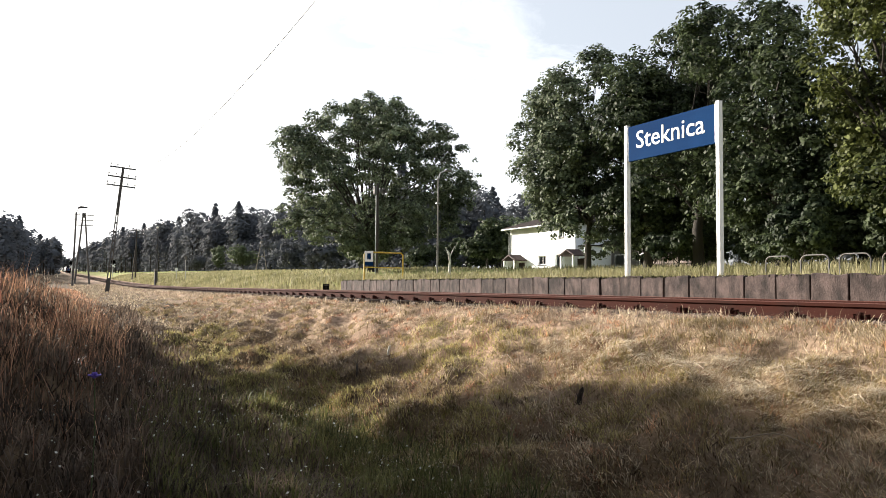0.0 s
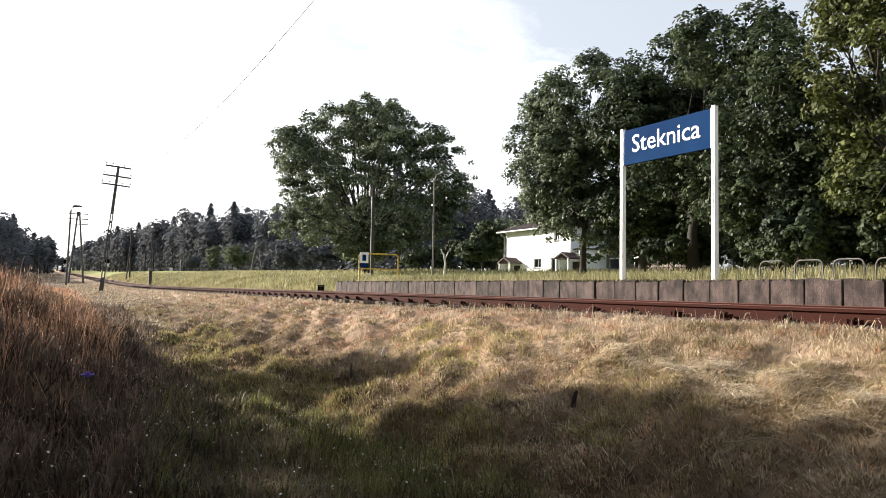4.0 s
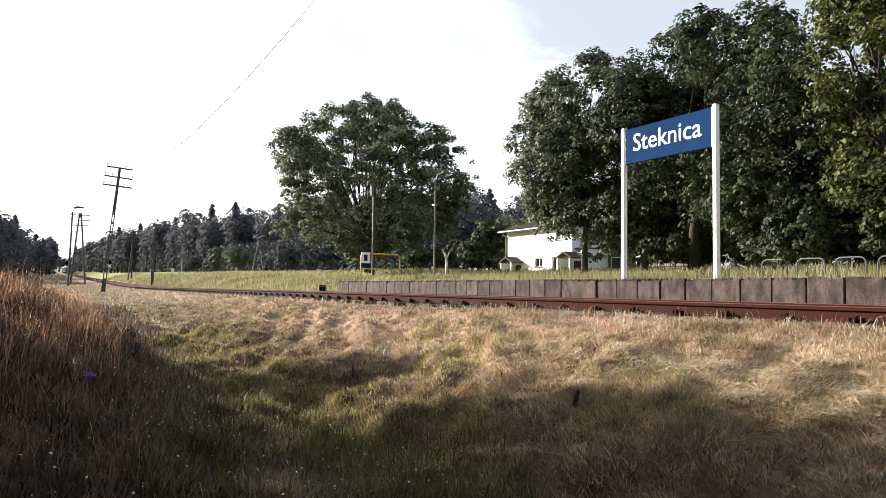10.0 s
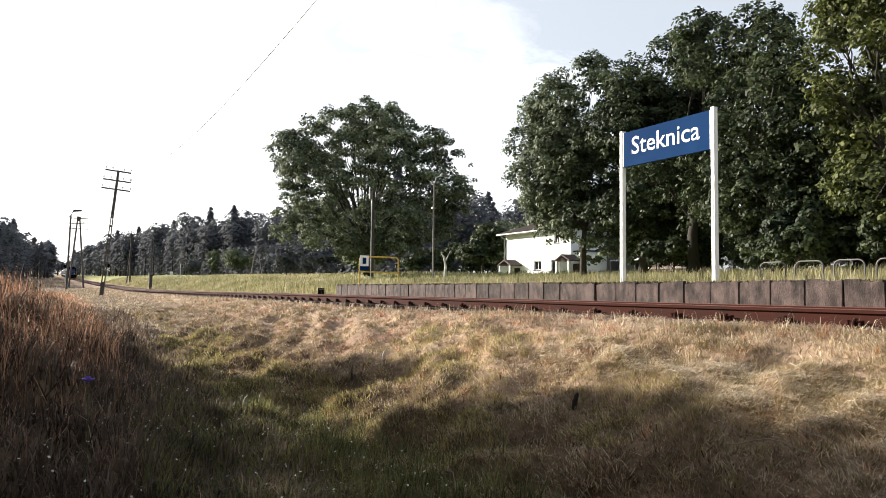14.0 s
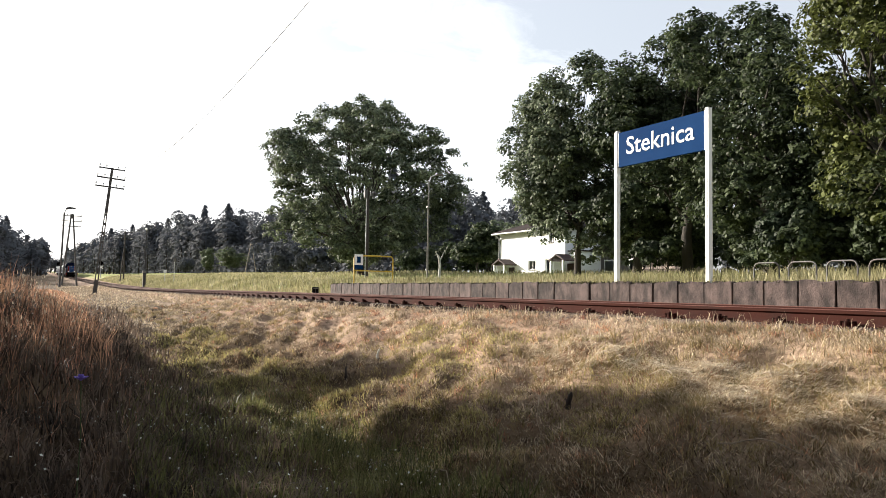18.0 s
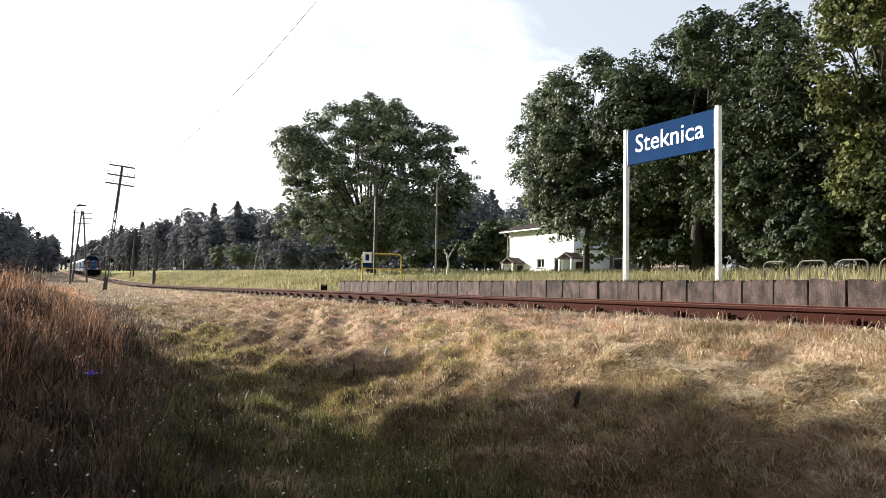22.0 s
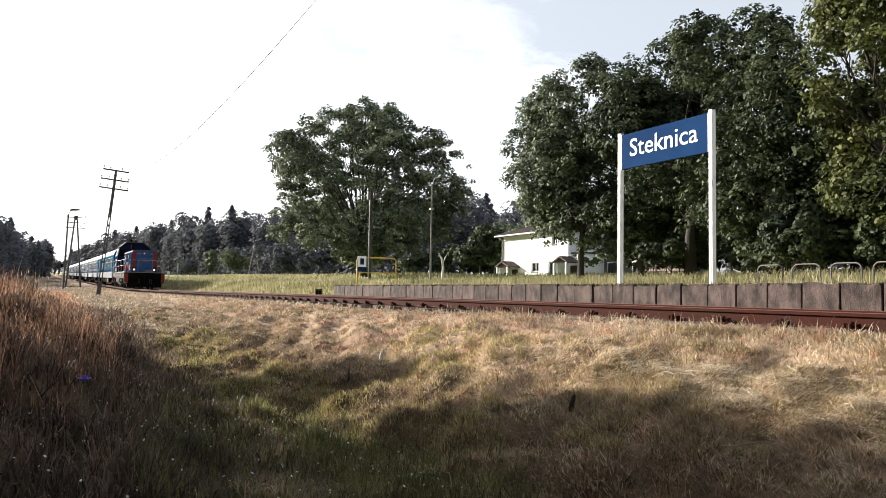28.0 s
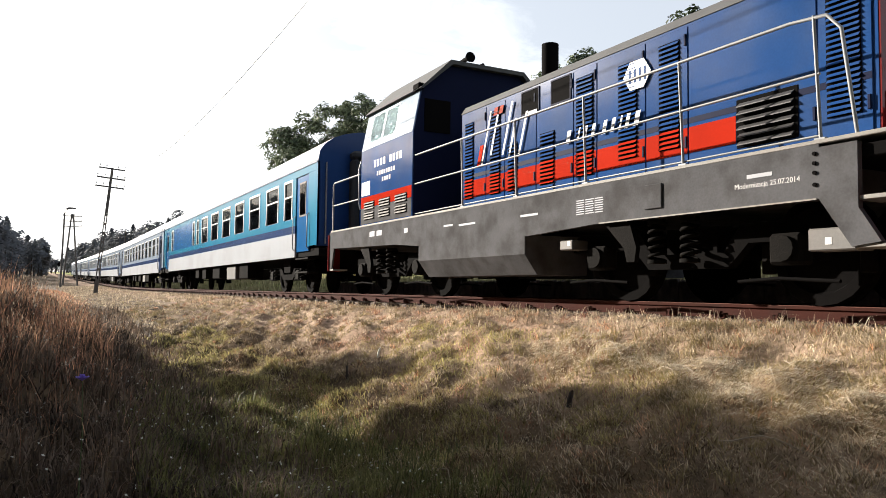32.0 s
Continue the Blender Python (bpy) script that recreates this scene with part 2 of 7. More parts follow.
def tube(bm, path, radii, sides=8, close=True):
    """A tube along points, with one radius or one for each point."""
    pts = [Vector(p) for p in path]
    if isinstance(radii, (int, float)):
        radii = [radii] * len(pts)
    rings, side = [], None
    for i, p in enumerate(pts):
        way = (pts[min(i + 1, len(pts) - 1)] - pts[max(i - 1, 0)]).normalized()
        if side is None:
            side = way.cross(Vector((0, 0, 1)) if abs(way.z) < 0.9 else Vector((1, 0, 0))).normalized()
        side = (side - way * side.dot(way)).normalized()
        up = way.cross(side)
        rings.append([bm.verts.new(p + radii[i] * (side * math.cos(2 * math.pi * k / sides) + up * math.sin(2 * math.pi * k / sides))) for k in range(sides)])
    for a, b in zip(rings, rings[1:]):
        for k in range(sides):
            f = bm.faces.new((a[k], a[(k + 1) % sides], b[(k + 1) % sides], b[k]))
            f.smooth = True
    if close:
        for cap in (bm.faces.new(rings[0][::-1]), bm.faces.new(rings[-1])):
            for e in cap.edges:
                e.smooth = False
    return bm


def prism(bm, outline, axis, a, b):
    """A closed outline of (u, v) carried along an axis from a to b."""
    def at(u, v, w):
        return {"x": (w, u, v), "y": (u, w, v), "z": (u, v, w)}[axis]
    lo = [bm.verts.new(at(u, v, a)) for u, v in outline]
    hi = [bm.verts.new(at(u, v, b)) for u, v in outline]
    n = len(outline)
    for i in range(n):
        bm.faces.new((lo[i], lo[(i + 1) % n], hi[(i + 1) % n], hi[i]))
    bm.faces.new(lo[::-1])
    bm.faces.new(hi)
    bmesh.ops.recalc_face_normals(bm, faces=bm.faces)
    return bm


def B():
    return bmesh.new()


def thing(name, m, label, category, group="", kind=""):
    ob = new(name)
    ob.empty_display_size = 0.2
    ob.matrix_basis = m
    return tagged(ob, label, category, group, kind)


def smooth(a, b, x):
    t = np.clip((np.asarray(x, float) - a) / (b - a), 0, 1)
    return t * t * (3 - 2 * t)


# ---- the lie of the land ----


def grade(x):
    """Height of the rail heads: level at the platform, rising beyond it."""
    u = np.maximum(-np.asarray(x, float) - 55, 0)
    return 0.0165 * u * u / (u + 35)


def ripple(x, y):
    return (np.sin(x * 2.1 + 1.3 * np.sin(y * 1.7)) * np.sin(y * 2.6 + 0.9 * np.sin(x * 1.1)) * 0.05
            + np.sin(x * 5.3 + y * 3.1) * np.sin(y * 6.1 - x * 2.2) * 0.05 + np.sin(x * 11.0 + 2 * np.sin(y * 7)) * np.sin(y * 13.0 + x) * 0.036)


def land(x, y):
    x, y = np.asarray(x, float), np.asarray(y, float)
    g = grade(x)
    bed = g - 0.165 - 0.075 * smooth(-8, -13, x)
    depth = np.interp(x, [-60, -42, -30, -20, -12, -8, 3], [-0.32, -0.4, -0.55, -0.85, -1.22, -1.42, -1.5])
    bank = np.interp(x, [-120, -45, -25, -16, -13, -10, -7.8, -6, -4.5, 2], [-0.2, -0.25, -0.3, -0.2, -0.06, -0.1, -0.35, -0.95, -1.3, -1.5])
    near = smooth(-1.5, -4.9, y)
    rise = smooth(-5.4, -7.8, y)
    z = bed + (depth + g - bed) * near
    z = z + (bank - depth) * rise
    z = z + ripple(x, y) * smooth(-1.6, -2.4, y) * (1 - 0.6 * smooth(-30, -80, x))
    z = z + 0.11 * smooth(-2.4, -3.8, y) * smooth(-24, -14, x) * np.sin(x * 3.3 + 1.9 * np.sin(y * 2.3 + 0.4)) * np.sin(y * 4.1 + 1.2 * np.sin(x * 1.9))
    # hummocks on the slope, and a worn hollow
    z = z - 0.13 * np.exp(-((x + 3.8) / 0.28) ** 2 - ((y + 2.42) / 0.16) ** 2) + 0.07 * np.exp(-((x + 4.1) / 0.35) ** 2 - ((y + 2.7) / 0.16) ** 2)
    z = z + 0.16 * np.exp(-((x + 6.6) / 0.9) ** 2 - ((y + 3.6) / 0.45) ** 2) - 0.1 * np.exp(-((x + 5.6) / 0.8) ** 2 - ((y + 3.9) / 0.4) ** 2)
    field = 0.30 + 1.05 * smooth(4.5, 26, y) + 0.8 * smooth(30, 200, y) + g
    left = smooth(-27, -60, x)
    field = field + left * 0.55 * smooth(2.8, 8, y)
    field = field - 0.6 * smooth(19, 27, y) * smooth(-64, -59, x) * (1 - smooth(-48, -40, x))
    w = smooth(2.4, 4.6, y)
    z = np.where(y > 2.4, bed + (field - bed) * w, z)
    return z


def axis_steps(fine_lo, fine_hi, step, reach):
    a = list(np.arange(fine_lo, fine_hi + step / 2, step))
    d, x = step, fine_hi
    while x < reach:
        d *= 1.16
        x += d
        a.append(x)
    d, x = step, fine_lo
    while x > -reach:
        d *= 1.16
        x -= d
        a.insert(0, x)
    return np.array(a)


def build_ground():
    xs, ys = axis_steps(-17, 1, 0.09, 2400), axis_steps(-8, -1, 0.09, 2400)
    X, Y = np.meshgrid(xs, ys)
    Z = land(X, Y)
    nx, ny = len(xs), len(ys)
    i = np.arange(nx * ny).reshape(ny, nx)
    f = np.stack([i[:-1, :-1], i[:-1, 1:], i[1:, 1:], i[1:, :-1]], -1).reshape(-1, 4)
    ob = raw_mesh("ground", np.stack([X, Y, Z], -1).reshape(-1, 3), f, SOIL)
    ob.data.polygons.foreach_set("use_smooth", np.ones(len(f), bool))
    tagged(ob, "dry grassy ground with a ditch beside the railway", "ground", kind="structure")


build_ground()

# ---- railway track ----
RAIL_OUTLINE = ((-0.0625, -0.149), (0.0625, -0.149), (0.0625, -0.138), (0.012, -0.118), (0.008, -0.05), (0.033, -0.036), (0.034, -0.006), (0.026, 0.0),
                (-0.026, 0.0), (-0.034, -0.006), (-0.033, -0.036), (-0.008, -0.05), (-0.012, -0.118), (-0.0625, -0.138))


def build_track():
    track = thing("railway_track", pose(0, 0, 0), "single railway track with rusty rails on wooden sleepers", "railway track", kind="structure")
    stops = [60, 20, -10, -55, -70, -85, -100, -120, -150, -200, -300, -450, -700]
    for side in (-1, 1):
        bm = B()
        rings = []
        for x in stops:
            z = float(grade(x))
            rings.append([bm.verts.new((x, side * 0.7525 + u, z + v)) for u, v in RAIL_OUTLINE])
        n = len(RAIL_OUTLINE)
        for a, b in zip(rings, rings[1:]):
            for k in range(n):
                f = bm.faces.new((a[k], a[(k + 1) % n], b[(k + 1) % n], b[k]))
                if k in (6, 7, 8):
                    f.material_index = 1
        bmesh.ops.recalc_face_normals(bm, faces=bm.faces)
        ob = part("rail", bm, RUST, track, "rusty steel rail with a worn head")
        ob.data.materials.append(RAIL_TOP)
    rnd = random.Random(5)
    sl = B()
    box(sl, -0.12, 0.12, -1.28, 1.28, -0.31, -0.158, 0.015)
    first = part("sleeper", sl, SLEEPER, track)
    ch = B()
    box(ch, -0.085, 0.085, -0.16, 0.16, -0.158, -0.147, 0.003)
    for s in (-1, 1):
        box(ch, -0.06, 0.06, s * 0.066, s * 0.105, -0.147, -0.105, 0.008)
        tube(ch, [(0, s * 0.115, -0.147), (0, s * 0.115, -0.085)], 0.017, 6)
        box(ch, -0.022, 0.022, s * 0.115 - 0.022, s * 0.115 + 0.022, -0.1, -0.08)
    chair = part("rail_chair", ch, RUST, track)
    n = 0
    sleepers, chairs = [first], [chair]
    for i in range(100):
        x = 1.5 - 0.7134 * i + 0.02
        if i:
            first = new("sleeper", sleepers[0].data)
            first.parent = track
        first.matrix_basis = pose(x + rnd.uniform(-0.03, 0.03), rnd.uniform(-0.04, 0.04), float(grade(x)) + rnd.uniform(-0.008, 0.004), 0, 0, rnd.uniform(-1.5, 1.5))
        for s in (-1, 1):
            if n:
                chair = new("rail_chair", chairs[0].data)
                chair.parent = track
            n += 1
            chair.matrix_basis = pose(x, s * 0.7525, float(grade(x)))
    far = B()
    for i in range(100, 420):
        x = 1.52 - 0.7134 * i
        z = float(grade(x))
        box(far, x - 0.12, x + 0.12, -1.28, 1.28, z - 0.31, z - 0.158)
    tagged(part("far_sleepers", far, SLEEPER, track), kind="stuff")


build_track()


def scatter_stones(name, n, xr, yr, size, label, material, seed):
    rs = np.random.RandomState(seed)
    x, y = rs.uniform(*xr, n), rs.uniform(*yr, n)
    s = rs.uniform(0.4, 1.0, n) * size
    base = np.array([(1, 0, -.3), (-.5, .87, -.3), (-.5, -.87, -.3), (.1, .1, .75), (0, 0, -.9)])
    v = base[None] * s[:, None, None] * rs.uniform(0.6, 1.3, (n, 5, 3))
    a = rs.uniform(0, 6.28, n)
    c, sn = np.cos(a)[:, None], np.sin(a)[:, None]
    vx, vy = v[..., 0] * c - v[..., 1] * sn, v[..., 0] * sn + v[..., 1] * c
    z = land(x, y) + s * 0.2
    v = np.stack([vx + x[:, None], vy + y[:, None], v[..., 2] + z[:, None]], -1)
    f = np.array([(0, 1, 3), (1, 2, 3), (2, 0, 3), (1, 0, 4), (2, 1, 4), (0, 2, 4)])
    fs = (f[None] + 5 * np.arange(n)[:, None, None]).reshape(-1, 3)
    return tagged(raw_mesh(name, v.reshape(-1, 3), fs, material), label, "ballast", kind="stuff")


scatter_stones("ballast", 11000, (-34, 1), (-1.75, 1.75), 0.034, "dusty brown ballast stones under the rails", STONE, 3)
scatter_stones("far_ballast", 5000, (-70, -34), (-1.7, 0.2), 0.05, "brown ballast stones farther down the line", STONE, 4)

# ---- platform ----
PLATFORM_TOP, PLATFORM_EDGE = 0.33, 1.7


def build_platform():
    plat = thing("platform", pose(0, 0, 0), "low station platform with a weathered concrete edge", "platform", kind="structure")
    body = B()
    box(body, -24.9, 30, PLATFORM_EDGE + 0.075, 6.4, -0.6, PLATFORM_TOP - 0.03)
    part("platform_body", body, SOIL, plat)
    backing = B()
    box(backing, -24.9, 30, PLATFORM_EDGE + 0.045, PLATFORM_EDGE + 0.074, -0.6, PLATFORM_TOP - 0.05)
    part("joint_earth", backing, SLEEPER, plat, "dark earth in the joints")
    rnd = random.Random(8)
    shapes = []
    for k in range(4):
        bm = B()
        box(bm, 0.009, 0.532, 0, 0.07, -0.62, 0.0, 0.008)
        bmesh.ops.subdivide_edges(bm, edges=[e for e in bm.edges if abs(e.verts[0].co.x - e.verts[1].co.x) > 0.3], cuts=4)
        for v in bm.verts:
            if v.co.z > -0.02:
                v.co.z += rnd.uniform(-0.05, 0.008)
            elif rnd.random() < 0.5:
                v.co.y += rnd.uniform(-0.002, 0.004)
        bmesh.ops.triangulate(bm, faces=[f for f in bm.faces if len(f.verts) > 4])
        me = bpy.data.meshes.new("slab")
        bm.to_mesh(me)
        bm.free()
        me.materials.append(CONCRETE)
        shapes.append(me)
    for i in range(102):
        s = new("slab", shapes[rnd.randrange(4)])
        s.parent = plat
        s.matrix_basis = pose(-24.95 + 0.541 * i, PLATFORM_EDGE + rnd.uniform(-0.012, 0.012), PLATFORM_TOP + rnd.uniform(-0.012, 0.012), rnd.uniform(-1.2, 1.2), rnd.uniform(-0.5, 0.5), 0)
    for i in range(8):
        s = new("slab", shapes[rnd.randrange(4)])
        s.parent = plat
        s.matrix_basis = pose(-24.98, PLATFORM_EDGE + 0.08 + 0.541 * (i + 1), PLATFORM_TOP + rnd.uniform(-0.012, 0.012), 0, 0, -90)


build_platform()

# ---- station name board ----


def writing(name, words, size, m, material, parent, label="", align="LEFT", depth=0.003, shear=0.0, bold=0.0, width=None):
    cu = bpy.data.curves.new(name, "FONT")
    cu.body, cu.size, cu.extrude, cu.align_x, cu.shear, cu.offset = words, size, depth, align, shear, bold
    cu.resolution_u = 3
    tmp = bpy.data.objects.new(name, cu)
    scene.collection.objects.link(tmp)
    me = bpy.data.meshes.new_from_object(tmp.evaluated_get(bpy.context.evaluated_depsgraph_get()))
    bpy.data.objects.remove(tmp)
    bpy.data.curves.remove(cu)
    if width:
        k = width / (max(v.co.x for v in me.vertices) - min(v.co.x for v in me.vertices))
        me.transform(Matrix.Diagonal((k, 1, 1, 1)))
    me.materials.clear()
    me.materials.append(material)
    ob = new(name, me)
    ob.parent, ob.matrix_basis = parent, m
    if label:
        ob["label"] = label
    return ob


def build_board():
    y = 3.0
    board = thing("station_name_board", pose(-10.43, y, 0.3), "blue station name board lettered in white on two white posts", "station sign")
    for x in (-1.18, 1.18):
        bm = B()
        box(bm, x - 0.044, x + 0.044, -0.045, 0.045, 0, 3.1, 0.006)
        post = part("post", bm, WHITE_PAINT, board, "white square steel post")
        bm = B()
        box(bm, x - 0.046, x + 0.046, -0.047, 0.047, 3.1, 3.115, 0.004)
        part("post_cap", bm, GALV, post)
        bm = B()
        box(bm, x - 0.012, x + 0.012, -0.049, -0.0455, 0.02, 3.08)
        part("groove", bm, GALV, post)
    bm = B()
    box(bm, -1.134, 1.134, -0.03, 0.03, 2.37, 3.07, 0.004)
    panel = part("panel", bm, SIGN_BLUE, board, "blue enamelled sheet panel")
    writing("lettering", "Steknica", 0.5, pose(0, -0.034, 2.6, 90, 0, 0), LETTER_WHITE, panel, "white letters", "CENTER", bold=0.0015, width=1.76)
    for x in (-1.123, 1.123):
        bm = B()
        box(bm, x - 0.01, x + 0.01, -0.034, 0.034, 2.37, 3.07)
        part("panel_rail", bm, GALV, panel)


build_board()

# ---- trees and woods ----
LEAF_DARK = leafy("maple_leaves", (0.016, 0.026, 0.014), (0.068, 0.088, 0.04), 0.45, 0.7, 0.3)
LEAF_LIME = leafy("linden_leaves", (0.036, 0.052, 0.032), (0.165, 0.195, 0.115), 0.55, 0.6, 0.22)
LEAF_LIGHT = leafy("light_maple_leaves", (0.02, 0.03, 0.013), (0.115, 0.13, 0.038), 0.45, 0.5, 0.3)
# pale grey-blue needles: distance haze is mixed into the leaf colour
LEAF_PINE_HAZE = leafy("pine_needles_hazed", (0.066, 0.072, 0.084), (0.105, 0.112, 0.122), 0.14, 0.08, 0.1, 0.95)
LEAF_BUSH = leafy("bush_leaves", (0.07, 0.09, 0.05), (0.14, 0.165, 0.09), 0.35, 0.4, 0.25)
BIRCH_BARK = surface("birch_bark", (0.62, 0.6, 0.55), 0.8, 0, 0.2, 3, 30, 0.2, stain=(0.06, 0.05, 0.045), stain_amount=0.9, stain_scale=5, stretch=(1, 1, 0.4))


def leaf_cards(rs, centres, sizes, facing=None):
    """Small leaf blades: four-cornered leaves with random turns, or turned loosely towards a given side."""
    n = len(centres)
    if facing is None:
        a = rs.normal(size=(n, 3))
        a /= np.linalg.norm(a, axis=1)[:, None]
        a[:, 2] *= 0.75
        b = np.cross(a, rs.normal(size=(n, 3)))
    else:
        a = np.cross(facing, rs.normal(size=(n, 3)))
        a /= np.linalg.norm(a, axis=1)[:, None] + 1e-9
        b = np.cross(facing, a)
    b /= np.linalg.norm(b, axis=1)[:, None] + 1e-9
    s = sizes[:, None]
    v = np.stack([centres - a * s * 0.55, centres + b * s * 0.36, centres + a * s * 0.55, centres - b * s * 0.36], 1)
    f = np.arange(4 * n).reshape(n, 4)
    return v.reshape(-1, 3), f


def crown_points(rs, n, blobs, pad, fill=0.5):
    """Leaves in flattened sprays that sit on a set of ellipsoids (x, y, z, rx, ry, rz), with the side each leaf faces."""
    blobs = np.asarray(blobs, float)
    area = (blobs[:, 3] * blobs[:, 4] * blobs[:, 5]) ** (2 / 3)
    w = area / area.sum()
    sprays = int(np.clip(5.2 * area.sum() / pad ** 2, 8, 1500))
    k = rs.choice(len(blobs), sprays, p=w)
    d = rs.normal(size=(sprays, 3))
    d[:, 2] += 0.25
    d /= np.linalg.norm(d, axis=1)[:, None]
    r = fill + (1.02 - fill) * rs.uniform(0, 1, sprays) ** 0.5
    t = blobs[k, :3] + d * r[:, None] * blobs[k, 3:]
    size = pad * rs.uniform(0.55, 1.35, sprays)
    pick = size ** 2
    m = rs.choice(sprays, n, p=pick / pick.sum())
    q = rs.normal(size=(n, 3))
    q /= np.linalg.norm(q, axis=1)[:, None]
    q[:, 2] = np.where(q[:, 2] < -0.3, -q[:, 2], q[:, 2])
    rad = size[m] * rs.uniform(0.25, 1.0, n) ** 0.45
    p = t[m] + q * rad[:, None] * np.array((0.95, 0.95, 0.85))
    facing = q * 0.7 + d[m] * 0.5 + np.array((0, 0, 0.28)) + rs.normal(size=(n, 3)) * 0.38
    return p, facing


def lumps(rs, count, centre, radii, inner=0.62, size=(0.3, 0.46)):
    out = []
    for i in range(count):
        d = rs.normal(size=3)
        d /= np.linalg.norm(d)
        r = inner * rs.uniform(0.45, 1.12)
        s = rs.uniform(*size)
        out.append((*(np.asarray(centre) + d * r * np.asarray(radii)), *(np.asarray(radii) * s * rs.uniform(0.85, 1.15, 3))))
    return out


def limb_mesh(bm, rs, base, blobs, trunk_r, fork, sides=7):
    """A tapered trunk that parts into limbs, each reaching into one lump of the crown."""
    base = Vector(base)
    top = Vector((base.x + rs.uniform(-0.3, 0.3), base.y + rs.uniform(-0.3, 0.3), fork))
    mid = (base + top) / 2 + Vector((rs.uniform(-0.15, 0.15), rs.uniform(-0.15, 0.15), 0))
    tube(bm, [base - Vector((0, 0, 0.4)), base + Vector((0, 0, 0.25)), mid, top], [trunk_r * 0.95, trunk_r * 0.7, trunk_r * 0.58, trunk_r * 0.48], 10)
    for b in blobs:
        end = Vector(b[:3])
        start = mid.lerp(top, rs.uniform(0.3, 1.0)) if end.z < top.z + 2 else top.copy()
        knee = start.lerp(end, 0.45) + Vector((rs.uniform(-0.5, 0.5), rs.uniform(-0.5, 0.5), rs.uniform(0.1, 0.8)))
        r = trunk_r * rs.uniform(0.16, 0.3)
        tube(bm, [start, knee, end], [r, r * 0.6, r * 0.2], sides)
        for j in range(3):
            tip = end + Vector([rs.uniform(-1, 1) * q for q in b[3:]]) * 0.9
            tube(bm, [knee.lerp(end, rs.uniform(0.2, 0.9)), (knee + tip) / 2 + Vector((0, 0, 0.2)), tip], [r * 0.35, r * 0.22, r * 0.06], 5)
    return bm


def broad_tree(name, x, y, height, radii, crown_z, leaves, leaf, material, seed, label, trunk_r=0.3, count=16, fork=None, group="", offset=(0, 0), extra=(), bark=None, inner=0.62, size=(0.3, 0.46), pad=0):
    rs = np.random.RandomState(seed)
    z0 = float(land(x, y))
    tree = thing(name, pose(x, y, z0), label, "tree", group)
    blobs = lumps(rs, count, (offset[0], offset[1], crown_z), radii, inner, size) + list(extra)
    bm = limb_mesh(B(), rs, (0, 0, 0), blobs[::3] if len(blobs) > 60 else blobs, trunk_r, fork or crown_z - radii[2] * 0.45)
    part("trunk", bm, bark or BARK, tree, "furrowed trunk parting into limbs")
    p, facing = crown_points(rs, leaves, blobs, pad or max(0.12 * max(radii), 0.2))
    k = p[:, 2] > 0.4
    p, facing = p[k], facing[k]
    v, f = leaf_cards(rs, p, leaf * rs.uniform(0.6, 1.35, len(p)), facing)
    crown = raw_mesh("crown", v, f, material)
    crown.parent = tree
    crown["label"] = "leafy crown with an uneven outline"
    return tree


